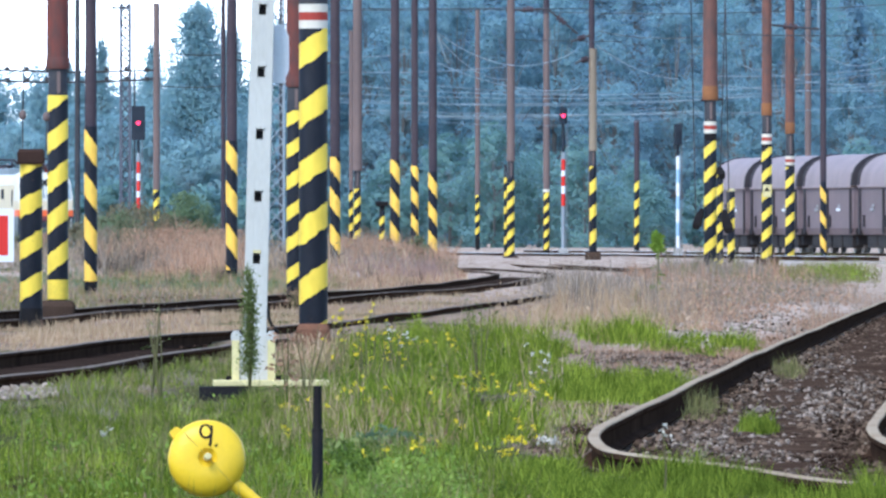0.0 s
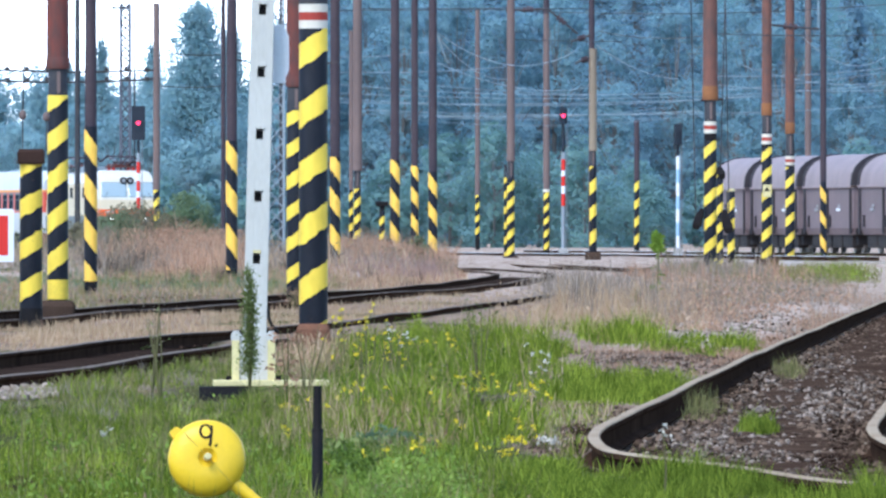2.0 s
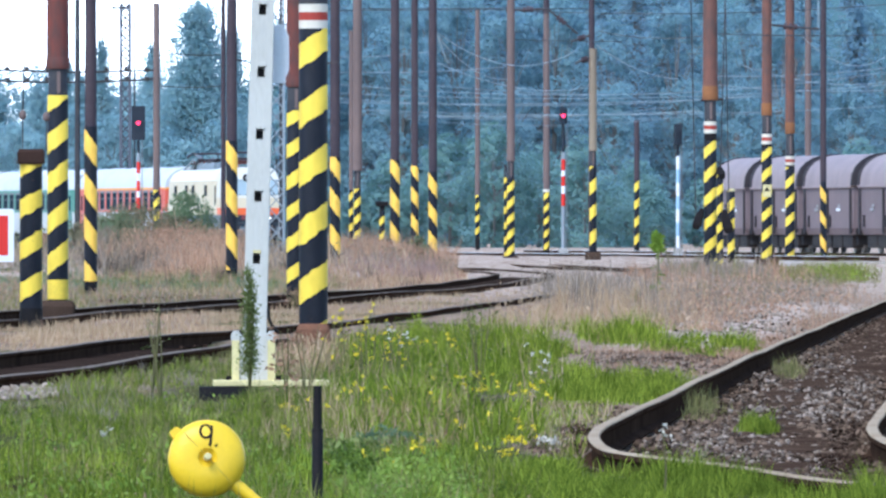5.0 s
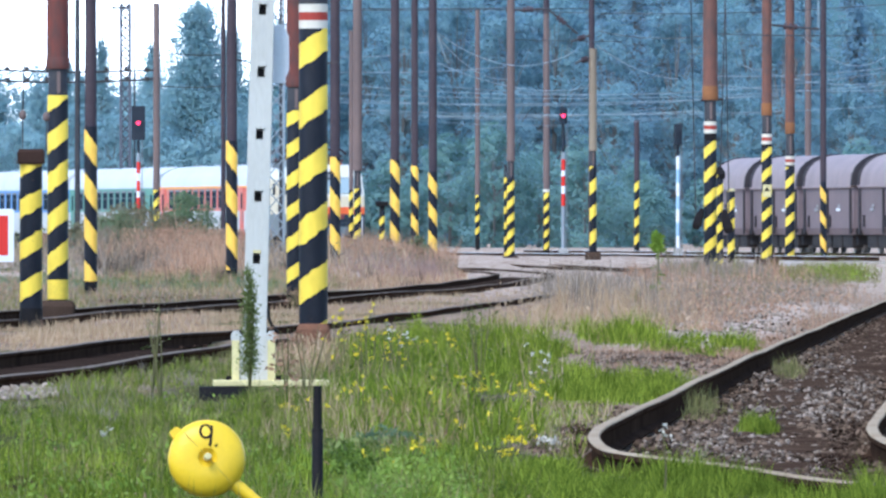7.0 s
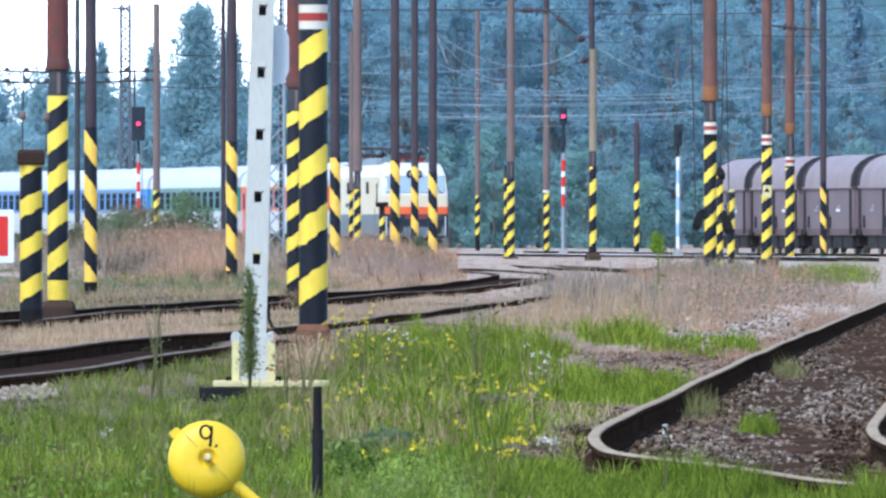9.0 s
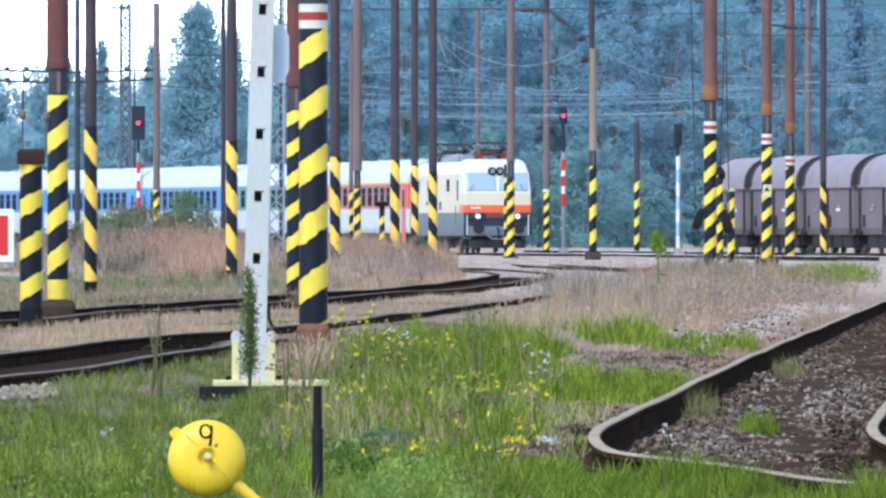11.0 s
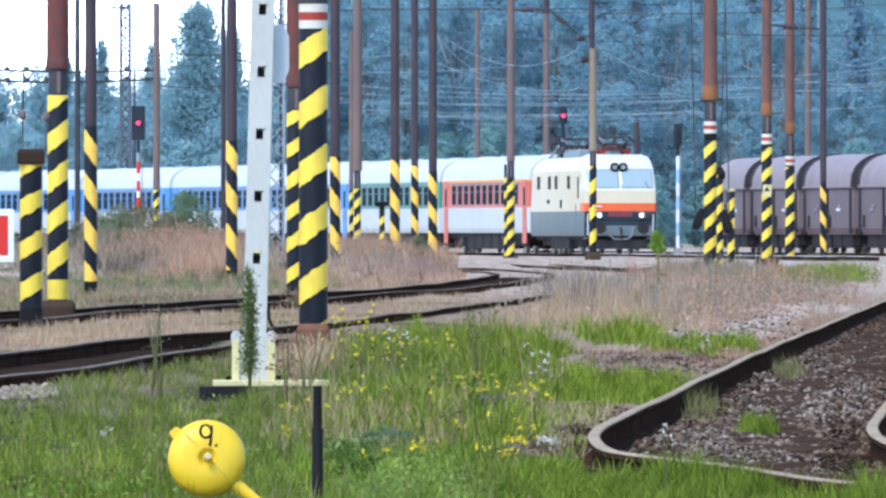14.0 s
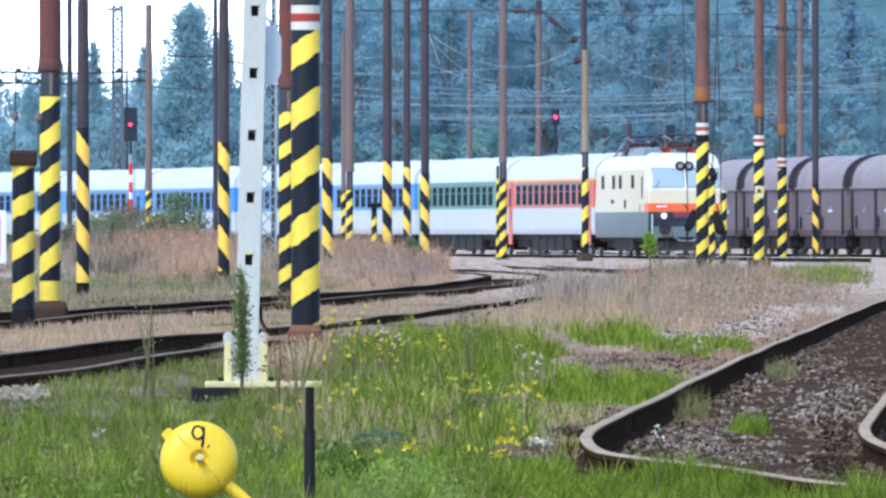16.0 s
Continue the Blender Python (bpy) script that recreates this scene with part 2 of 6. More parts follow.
def ground_z(x, y):
    z = 0.05 * noise.noise((x * 0.3, y * 0.06, 0.0)) * smooth(y, 40, 90)
    z += 0.25 * smooth(y, 480, 540)
    z -= 0.14 * smooth(x, siding_x(y) - 0.14, siding_x(y) + 0.06) * (1 - smooth(y, 230, 260))
    z -= 0.1 * math.exp(-((x + 1.62) / 0.3) ** 2 - ((y - 100) / 5) ** 2)
    for k, (at_y, at_x) in enumerate(TRACK_LINES):
        mid = float(np.interp(y, at_y, at_x)) - 0.74
        z -= (0.18 if k else 0.18 - 0.13 * smooth(y, 142, 162)) * (1 - smooth(abs(x - mid), 0.75, 1.05)) * (1 if at_y[0] < y < at_y[-1] else 0)
    bank = smooth(y, 335, 385) * (1 - smooth(y, 420, 470)) * (1 - smooth(x, -0.4 - (y - 300) * 0.004, 0.9))
    return z + 0.45 * bank * smooth(-x, -1.0, 2.5)


def build_ground():
    ys = [-60, -20, 0, 20, 35] + [45 + 1.6 * i for i in range(90)] + [190 + 6 * i for i in range(70)] + [620, 680, 760, 900, 1200, 2000, 4800]
    verts, faces, cols = [], [], 121
    for y in ys:
        half = max(30, 0.06 * abs(y)) if y < 700 else max(60, y * 0.9)
        for j in range(cols):
            u = (j / (cols - 1)) * 2 - 1
            x = half * (0.35 * u + 0.65 * u ** 3)
            verts.append((x, y, ground_z(x, y)))
    for i in range(len(ys) - 1):
        for j in range(cols - 1):
            k = i * cols + j
            faces.append((k, k + 1, k + cols + 1, k + cols))
    m, nt, p = nodes_of("sandy_soil_and_grass")
    pos = nt.nodes.new("ShaderNodeNewGeometry").outputs["Position"]
    big = grain(nt, pos, 0.55, 6.0, (1, 0.12, 1))
    mid = grain(nt, pos, 3.0, 6.0, (1, 0.4, 1))
    fine = grain(nt, pos, 24.0, 3.0)
    soil = blend(nt, ramp(nt, fine, 0.3, 0.7), (0.14, 0.095, 0.065), (0.44, 0.33, 0.25))
    soil = blend(nt, calc(nt, "MULTIPLY", ramp(nt, mid, 0.4, 0.6), 0.75), soil, (0.17, 0.1, 0.058))
    sand = blend(nt, fine, (0.39, 0.29, 0.225), (0.6, 0.475, 0.385))
    moss = blend(nt, fine, (0.035, 0.04, 0.014), (0.1, 0.1, 0.035))
    sep = nt.nodes.new("ShaderNodeSeparateXYZ")
    nt.links.new(pos, sep.inputs[0])
    soil = blend(nt, calc(nt, "MULTIPLY", ramp(nt, sep.outputs[1], 230, 300), ramp(nt, mid, 0.62, 0.42)), soil, sand)
    lane = calc(nt, "ADD", calc(nt, "SUBTRACT", sep.outputs[0], calc(nt, "MULTIPLY", sep.outputs[1], 0.0435)), calc(nt, "ADD", 4.0, calc(nt, "MULTIPLY", calc(nt, "SUBTRACT", big, 0.5), 2.0)))
    strip = calc(nt, "MULTIPLY", ramp(nt, calc(nt, "ABSOLUTE", lane), 0.85, 0.5), calc(nt, "MULTIPLY", ramp(nt, sep.outputs[1], 138, 150), ramp(nt, sep.outputs[1], 245, 225)))
    soil = blend(nt, calc(nt, "MULTIPLY", strip, ramp(nt, mid, 0.66, 0.4)), soil, sand)
    lush = calc(nt, "ADD", calc(nt, "SUBTRACT", big, calc(nt, "MULTIPLY", calc(nt, "MAXIMUM", strip, calc(nt, "MULTIPLY", ramp(nt, sep.outputs[0], 0.3, 0.9), ramp(nt, sep.outputs[1], 70, 76))), 0.4)), calc(nt, "MULTIPLY", ramp(nt, sep.outputs[1], 150, 95), 0.16))
    c = blend(nt, ramp(nt, lush, 0.52, 0.62), soil, moss)
    nt.links.new(c, p.inputs["Base Color"])
    p.inputs["Roughness"].default_value, p.inputs["Specular IOR Level"].default_value = 0.95, 0.0
    b = add(nt, "ShaderNodeBump", Strength=0.6, Distance=0.04)
    nt.links.new(fine, b.inputs["Height"])
    nt.links.new(b.outputs[0], p.inputs["Normal"])
    ob = raw_mesh("ground", verts, faces, m)
    ob.data.shade_smooth()
    return tagged(ob, "sandy railway ground with patches of moss and dry soil", "ground", kind="structure")


build_ground()

RAIL_SECTION = ((-0.07, 0), (0.07, 0), (0.07, 0.012), (0.012, 0.03), (0.012, 0.105), (0.036, 0.126), (0.036, 0.15), (-0.036, 0.15), (-0.036, 0.126), (-0.012, 0.105), (-0.012, 0.03), (-0.07, 0.012))
HEAD_SECTION = ((-0.033, 0.1505), (0.033, 0.1505), (0.026, 0.158), (-0.026, 0.158))


def sweep(section, line, z):
    bm = bmesh.new()
    rings = []
    for i, (x, y) in enumerate(line):
        x2, y2 = line[min(i + 1, len(line) - 1)]
        x1, y1 = line[max(i - 1, 0)]
        d = Vector((x2 - x1, y2 - y1, 0)).normalized()
        side = Vector((d.y, -d.x, 0))
        zz = z(x, y) if callable(z) else z
        rings.append([bm.verts.new(Vector((x, y, zz)) + side * a + Vector((0, 0, b))) for a, b in section])
    n = len(section)
    for a, b in zip(rings, rings[1:]):
        for i in range(n):
            bm.faces.new((a[i], a[(i + 1) % n], b[(i + 1) % n], b[i]))
    bm.faces.new(rings[0][::-1])
    bm.faces.new(rings[-1])
    return bm


def rail(line, z, label, group, worn=RAIL_TOP):
    ob = part("rail", sweep(RAIL_SECTION, line, z), RAIL_SIDE)
    tagged(ob, label, "rail", group)
    part("rail_head", sweep(HEAD_SECTION, line, z), worn, ob, "polished running surface")
    return ob


def beside(line, off):
    out = []
    for i, (x, y) in enumerate(line):
        x2, y2 = line[min(i + 1, len(line) - 1)]
        x1, y1 = line[max(i - 1, 0)]
        d = Vector((x2 - x1, y2 - y1, 0)).normalized()
        out.append((x + d.y * off, y - d.x * off))
    return out


# the siding that swings round close by
SIDING = way([(2.62, 55.6), (2.24, 57.8), (1.885, 60.096), (1.644, 61.728), (1.344, 65.104), (1.112, 66.845), (0.921, 68.493), (0.817, 70.225), (0.791, 73.746), (0.829, 76.453), (0.928, 79.745), (1.143, 85.034), (1.606, 96.525), (2.411, 116.822), (3.54, 143.678), (5.304, 185.185), (7.127, 227.273), (9.6, 280), (12.5, 350)], 10)


def uneven_siding(x, y):
    """Old track, slightly uneven."""
    return -0.07 + 0.016 * noise.noise((0, y * 0.13, 1.5))


def uneven_track(x, y):
    return -0.07 + 0.022 * noise.noise((0, y * 0.09, 7.5))


rail(SIDING, uneven_siding, "rusty curved siding rail with a worn bright head", "siding rails")
rail(beside(SIDING, 1.5), uneven_siding, "rusty curved siding rail with a worn bright head", "siding rails")
part("siding_bed", sweep(((0.09, -0.2), (6.0, -0.2), (6.0, -0.065), (1.6, -0.06), (1.4, -0.05), (0.75, -0.04), (0.45, -0.05), (0.09, -0.1)), SIDING, 0.0), surface("dark_soil_and_cinders", (0.026, 0.016, 0.011), (0.1, 0.061, 0.04), 0.98, 0.0, 2.2, 22, 1.0, 1.0))
tagged(bpy.data.objects["siding_bed"], "dark brown cinders and soil between the siding rails", "track bed", kind="structure")
CINDERS = surface("dark_brown_soil", (0.018, 0.012, 0.009), (0.06, 0.038, 0.028), 0.98, 0.0, 1.6, 14, 0.8, 0.8)
DULL_HEAD = surface("dull_grey_brown_rail_head", (0.26, 0.205, 0.165), (0.13, 0.095, 0.072), 0.92, 0.0, 0.7, 20, 0.1, 0.8)
# the near track across the foreground
NEAR_TRACK = way([(-6.6, 30), (-4.7, 70), (-3.294, 105.042), (-2.755, 117.925), (-2.07, 134.771), (-1.3, 155), (0.0, 178), (0.82, 196), (2.1, 226), (4.2, 280), (6.2, 350)], 10)


def sunk(depth, start):
    """Lowers the near track into the dry ground as it runs away, to fit the camera's view."""
    return lambda x, y: uneven_track(x, y) - depth * smooth(y, start, start + 20)


rail(NEAR_TRACK, sunk(0.13, 142), "dark rusty rail half sunk in grass", "near track rails", DULL_HEAD)
rail(beside(NEAR_TRACK, -1.47), sunk(0.045, 148), "dark rusty rail edged by dry gravel", "near track rails", DULL_HEAD)
tagged(part("track_bed", sweep(((-1.41, -0.2), (-0.06, -0.2), (-0.06, -0.034), (-0.3, -0.03), (-1.1, -0.03), (-1.41, -0.034)), NEAR_TRACK, lambda x, y: -0.1 * smooth(y, 142, 162)), CINDERS), "dark brown soil between the near rails", "track bed", kind="structure")
# the track behind it, which bends away beyond the weeds
FAR_TRACK = way([(-9.5, 95), (-6.6, 152), (-4.812, 188.253), (-3.935, 203.252), (-2.69, 221.239), (-1.75, 240), (-0.6, 264), (0.9, 294), (2.493, 354.108), (3.015, 384.615), (2.557, 409.836), (1.168, 442.478), (-0.447, 465.549), (-4, 505)], 10)
rail(FAR_TRACK, uneven_track, "dark rail of the second track", "second track rails", DULL_HEAD)
rail(beside(FAR_TRACK, -1.5), uneven_track, "dark rail of the second track", "second track rails", DULL_HEAD)

tagged(part("track_bed", sweep(((-1.44, -0.2), (-0.06, -0.2), (-0.06, -0.034), (-0.3, -0.03), (-1.1, -0.03), (-1.44, -0.034)), FAR_TRACK, 0.0), CINDERS), "dark brown soil between the rails of the second track", "track bed", kind="structure")
# the main line on its low ballast bed
BED_TOP = 0.2


def bed(name, line, label):
    sec = ((-3.2, -0.3), (3.2, -0.3), (1.9, BED_TOP), (-1.9, BED_TOP))
    ob = part(name, sweep(sec, line, 0.0), BALLAST_FAR)
    return tagged(ob, label, "ballast", kind="structure")


BALLAST_FAR = surface("grey_brown_ballast", (0.36, 0.3, 0.25), (0.5, 0.43, 0.37), 0.95, 0.0, 0.8, 9.0, 0.8)
SHINY = surface("bright_polished_rail_head", (0.62, 0.61, 0.6), (0.45, 0.43, 0.41), 0.4, 0.4, 1.0, 25, 0.05, 0.5)
MAIN = [(train_x(d), d) for d in range(500, 960, 10)]
bed("ballast_bed", MAIN, "pale grey-brown ballast bed under the main line")
for off in (-0.75, 0.75):
    rail(beside(MAIN, off), BED_TOP, "main line rail with a bright worn head", "main line rails", SHINY)


def wagon_x(d):
    return 14.6 + (621 - d) * (0.158 if d < 621 else 0.11)


WAGON_LINE = [(wagon_x(d), d) for d in range(500, 720, 10)]
bed("ballast_bed", WAGON_LINE, "pale ballast bed under the goods wagons")
for off in (-0.75, 0.75):
    rail(beside(WAGON_LINE, off), BED_TOP, "goods line rail with a bright worn head", "goods line rails", SHINY)
# a half-buried track that comes out of the sand towards the goods line
OLD_TRACK = way([(3.6, 512), (5.14, 465.549), (6.828, 431.034), (8.246, 384.615), (9.4, 340)], 10)
for off in (0, 1.5):
    rail(beside(OLD_TRACK, off), uneven_track, "dark rail half buried in sand", "buried rails", RAIL_SIDE)
# ---- masts of the overhead line ----
def mast(x, y, z0, r, bands, top, material, name="catenary_mast", r_top=None, sleeve=None, collar=None, base=None, cap=0.0, label="", group="overhead line masts"):
    """bands: (bottom, top, period, slope, phase, share) above the ground; sleeve: its top; collar: (bottom, top) of white-red-white."""
    ob = thing(name, pose(x, y, z0), label, "mast", group)
    r_top = r_top or r
    if base:
        w, h, mat_ = base
        part("foundation", stack([(-0.2, w / 2, -w / 2, w / 2), (h * 0.7, w / 2, -w / 2, w / 2), (h, w * 0.42, -w * 0.42, w * 0.42)], 0.05, 2), mat_, ob, "weathered concrete foundation")
    b0, b1, period, slope, phase, share = bands
    part("striped_guard", lathe([(r, b0), (r, b1), (r * 0.97, b1 + 0.01)], 28), striped(period, slope, phase, share, (0.82, 0.48, 0.07) if slope < 0 else (0.78, 0.55, 0.06)), ob, "black and yellow hazard bands", smooth=True)
    if b0 > 0.02:
        part("foot", lathe([(r * 0.99, -0.1), (r * 0.99, b0 + 0.005)], 24), BLACK, ob, smooth=True)
    z = b1
    if collar:
        c0, c1 = collar
        h = (c1 - c0) / 3
        for i, m in enumerate((COLLAR_WHITE, COLLAR_RED, COLLAR_WHITE)):
            part("band", lathe([(r * 1.012, c0 + i * h), (r * 1.012, c0 + (i + 1) * h)], 28), m, ob, ("white band", "red band", "white band")[i], smooth=True)
        if c0 - b1 > 0.02:
            part("dark_band", lathe([(r * 0.99, b1), (r * 0.99, c0 + 0.01)], 24), BLACK, ob, smooth=True)
        z = c1
    if sleeve:
        part("sleeve", lathe([(r * 0.93, z - 0.01), (r * 0.93, sleeve), (r * 0.9, sleeve + 0.01)], 24), SLEEVE, ob, "dark grey steel sleeve", smooth=True)
        part("drain_strip", box(0.05 * r / 0.15, 0.02, (sleeve - z) * 0.8, 0.1 * r, -r * 0.95, z + 0.1 * (sleeve - z)), RUST_PALE, ob)
        z = sleeve
    part("tube", lathe([(r_top, z), (r_top, z + 0.05), (r_top * 0.94, top)], 24), material, ob, smooth=True)
    flange = 0.4 if collar else 0.12
    if sleeve:
        part("flange", lathe([(r_top * 1.04, z), (r_top * 1.07, z + 0.04), (r_top * 1.07, z + flange), (r_top * 1.01, z + flange + 0.04)], 24), RUST_ORANGE if collar else material, ob, smooth=True)
    return ob


PAINT_YELLOW = surface("worn_yellow_paint", (0.78, 0.55, 0.06), (0.4, 0.28, 0.05), 0.6, 0.0, 5.0, 40, 0.2, 0.6)
UP_LEFT = -1.35
# the big mast close to the grass
mast(-1.374, 149.701, 0.0, 0.152, (0.192, 3.36, 0.623, 0.68, 0.189, 0.43), 4.4, SLEEVE, collar=(3.33, 3.59), base=(0.36, 0.204, RUSTY_BASE),
     label="tall black tube mast with yellow hazard bands and red-white collar")
# rust-red masts with grey sleeves
mast(-5.409, 198.413, -0.05, 0.147, (0.286, 3.143, 0.567, 0.78, 0.693, 0.49), 7.5, RUST, r_top=0.158, sleeve=3.524, base=(0.492, 0.27, OLD_CONCRETE),
     label="rust-red tube mast with yellow-black lower bands on brown concrete")
part("foot_band", lathe([(0.1485, 0.286), (0.1485, 0.563)], 28), PAINT_YELLOW, bpy.data.objects["catenary_mast.001"], "solid yellow foot band", smooth=True)
mast(-2.373, 227.273, -0.05, 0.145, (0.3, 3.182, 0.502, 0.7, 0.0, 0.44), 7.5, RUST, r_top=0.15, sleeve=3.573, label="rust-red tube mast with yellow-black lower bands among weeds")
# dark masts with bands that fall the other way
for X, Y, r, b0, b1, period, phase, top in (
        (-6.704, 268.817, 0.125, 0.258, 3.194, 0.828, 0.893, 5.656),
        (-5.054, 337.838, 0.14, 0.3, 3.378, 1.0, 0.27, 8.0),
        (-2.894, 378.788, 0.145, 0.22, 3.212, 0.98, 0.23, 8.5),
        (-1.417, 416.667, 0.145, 0.1, 3.333, 0.97, 0.113, 9.0),
        (-1, 500, 0.135, 0.1, 3.56, 0.95, 0.675, 10.0),
        (-0.321, 446.429, 0.145, 0.1, 3.125, 0.9, 0.265, 9.5)):
    mast(X, Y, 0.0, r, (b0, b1, period, UP_LEFT, phase, 0.52), top, DARKTUBE, r_top=r * 0.92, label="slim dark brown tube mast with broad yellow-black bands")
# brown masts farther off
for X, Y, z, r, b0, b1, period, phase, top, mat_, sl, foot in (
        (-3.03, 500, 0.0, 0.125, 0.3, 2.75, 0.56, 0.2, 10.0, RUST_PALE, 3.4, None),
        (2.609, 543.478, 0.0, 0.145, 0.3, 3.304, 0.6, 0.3, 10.5, RUST_PALE, 3.957, (0.652, 0.3, OLD_CONCRETE)),
        (5.531, 520.833, 0.0, 0.13, 0.4, 3.646, 0.93, 0.1, 8.0, TAN, 4.229, (0.583, 0.5, OLD_CONCRETE)),
        (5.083, 694.444, 0.0, 0.14, 0.4, 3.222, 0.62, 0.3, 12, RUST_PALE, None, None),
        (1.968, 806.452, 0.0, 0.13, 0.9, 3.387, 0.7, 0.3, 14, RUST_PALE, None, None),
        (10.394, 757.576, 0.0, 0.14, 0.5, 4.03, 0.95, 0.3, 7.273, DARKTUBE, None, None),
        (-12.071, 595.238, 0.0, 0.135, 0.7, 3.024, 0.6, 0.1, 10.9, RUST_PALE, None, None)):
    m_ = mast(X, Y, z, r, (b0, b1, period, 0.9, phase, 0.48), top, mat_, r_top=r * (1.32 if period == 0.56 else 1.08), sleeve=sl, base=foot, label="weathered brown tube mast with yellow-black bands beside the line")
    if Y == 694.444:
        part("band", lathe([(r * 1.1, b1), (r * 1.1, b1 + 0.14)], 20), COLLAR_WHITE, m_, "white band", smooth=True)
mast(-3.316, 510.204, 0.0, 0.08, (0.4, 2.75, 0.56, 0.9, 0.7, 0.45), 8.5, RUST_PALE, label="slim haze-paled brown post with yellow-black bands beside a mast")
mast(2.456, 555.556, 0.0, 0.06, (0.3, 3.378, 0.6, 0.9, 0.7, 0.45), 3.9, SLEEVE, label="thin post with yellow-black bands beside a mast")
# group at the goods line, with white-red-white collars
mast(8.446, 446.429, 0.0, 0.2, (0.3, 4.107, 0.76, 0.9, 0.125, 0.43), 9.2, FADED_RUST, r_top=0.235, sleeve=5.393, collar=(4.339, 4.714),
     label="stout rust-red mast with white-red collar and yellow-black bands")
mast(11.46, 500, 0.0, 0.185, (0.25, 4.24, 0.71, 0.9, 0.568, 0.45), 9.8, FADED_RUST, r_top=0.18, sleeve=5.36, collar=(4.34, 4.7), base=(0.84, 0.3, OLD_CONCRETE),
     label="rust-red mast with white-red collar and a small warning plate")
mast(13.644, 555.556, 0.0, 0.18, (0.2, 3.778, 0.745, 0.9, 0.87, 0.44), 10.6, FADED_RUST, r_top=0.185, sleeve=5.111, collar=(3.867, 4.222), base=(0.667, 0.25, OLD_CONCRETE),
     label="rust-red mast with white-red collar near goods wagons")
mast(14.956, 555.556, 0.0, 0.125, (0.3, 3.222, 0.95, UP_LEFT, 0.4, 0.45), 12, DARKTUBE, label="slim dark mast with pale yellow bands before the wagons")
mast(9.074, 462.963, 0.0, 0.11, (0.1, 3.1, 0.62, 0.9, 0.0, 0.45), 3.3, BLACK, name="bollard", label="black post with yellow bands next to a stout mast", group="striped posts")
mast(10.408, 510.204, 0.0, 0.13, (0.4, 2.7, 0.75, 0.9, 0.3, 0.5), 2.8, PALE_YELLOW, name="bollard", label="short post with broad yellow-black bands", group="striped posts")
mast(-2.4, 555.556, 0.0, 0.11, (0.3, 2.1, 0.62, 0.9, 0.5, 0.45), 2.25, BLACK, name="bollard", label="short yellow-black post with a dark box on top", group="striped posts")
# plain poles in the distance
for X, Y, r, top, mat_ in ((-14.378, 555.556, 0.11, 12, SLEEVE), (6.575, 625, 0.14, 12, DARKTUBE), (19, 735.294, 0.17, 14, RUST_PALE), (6.1, 833.333, 0.2, 15, DARKTUBE), (22.367, 833.333, 0.12, 15, SLEEVE),
                           (-4.783, 416.667, 0.05, 9, SLEEVE), (-16.059, 735.294, 0.05, 13, SLEEVE), (-6.483, 416.667, 0.07, 9, DARKTUBE)):
    ob = thing("pole", pose(X, Y, 0), "plain dark pole of the overhead line", "pole", "plain poles")
    part("tube", lathe([(r, -0.1), (r, 3), (r * 0.9, top)], 16), mat_, ob, smooth=True)
    part("cap", lathe([(r * 1.1, top), (r * 0.6, top + 0.08)], 16), SLEEVE, ob)
# ---- train ----
CREAM = surface("cream_coach_paint", (0.6, 0.5, 0.34), (0.5, 0.41, 0.28), 0.45, 0.0, 0.8, 12, 0.03, 0.4)
LOCO_WHITE = surface("off_white_loco_paint", (0.6, 0.56, 0.48), (0.48, 0.44, 0.37), 0.42, 0.0, 0.8, 12, 0.03, 0.4)
LOCO_GREY = surface("slate_grey_loco_paint", (0.13, 0.155, 0.165), (0.19, 0.2, 0.2), 0.55, 0.0, 0.9, 14, 0.05, 0.5)
ORANGE = surface("orange_red_stripe", (0.78, 0.13, 0.035), (0.6, 0.11, 0.04), 0.45, 0.0, 1.0, 15, 0.03, 0.4)
COACH_WHITE = surface("white_coach_paint", (0.52, 0.52, 0.51), (0.4, 0.4, 0.39), 0.45, 0.0, 0.7, 10, 0.03, 0.4, (1, 1, 0.4))
COACH_RED = surface("red_coach_paint", (0.6, 0.09, 0.055), (0.45, 0.08, 0.05), 0.45, 0.0, 0.7, 10, 0.03, 0.4)
COACH_GREEN = surface("green_coach_paint", (0.04, 0.22, 0.16), (0.06, 0.2, 0.15), 0.45, 0.0, 0.7, 10, 0.03, 0.5)
COACH_BLUE = surface("blue_coach_paint", (0.05, 0.22, 0.55), (0.07, 0.2, 0.42), 0.45, 0.0, 0.7, 10, 0.03, 0.5)
# Roof colour is whitened to stand for the sky's glare on it.
ROOF = surface("sky_glare_coach_roof", (0.53, 0.53, 0.53), (0.4, 0.4, 0.4), 0.5, 0.0, 0.5, 6, 0.05, 0.5, (1, 1, 0.4))
RUNNING_GEAR = surface("dark_running_gear", (0.025, 0.023, 0.025), (0.06, 0.05, 0.045), 0.85, 0.1, 2.0, 15, 0.3)
STEEL = surface("dull_steel", (0.3, 0.3, 0.31), (0.2, 0.18, 0.17), 0.5, 0.6, 3.0, 30, 0.1)
m_, nt_, p_ = nodes_of("dark_window_glass")
p_.inputs["Base Color"].default_value, p_.inputs["Roughness"].default_value, p_.inputs["Specular IOR Level"].default_value = (0.03, 0.042, 0.055, 1), 0.3, 0.0
WINDOW_GLASS = m_
# Pale base colour of the windscreen stands in for mirrored sky.
m_, nt_, p_ = nodes_of("sky_pale_windscreen")
p_.inputs["Base Color"].default_value, p_.inputs["Roughness"].default_value, p_.inputs["Metallic"].default_value = (0.36, 0.42, 0.42, 1), 0.2, 0.3
WINDSCREEN = m_


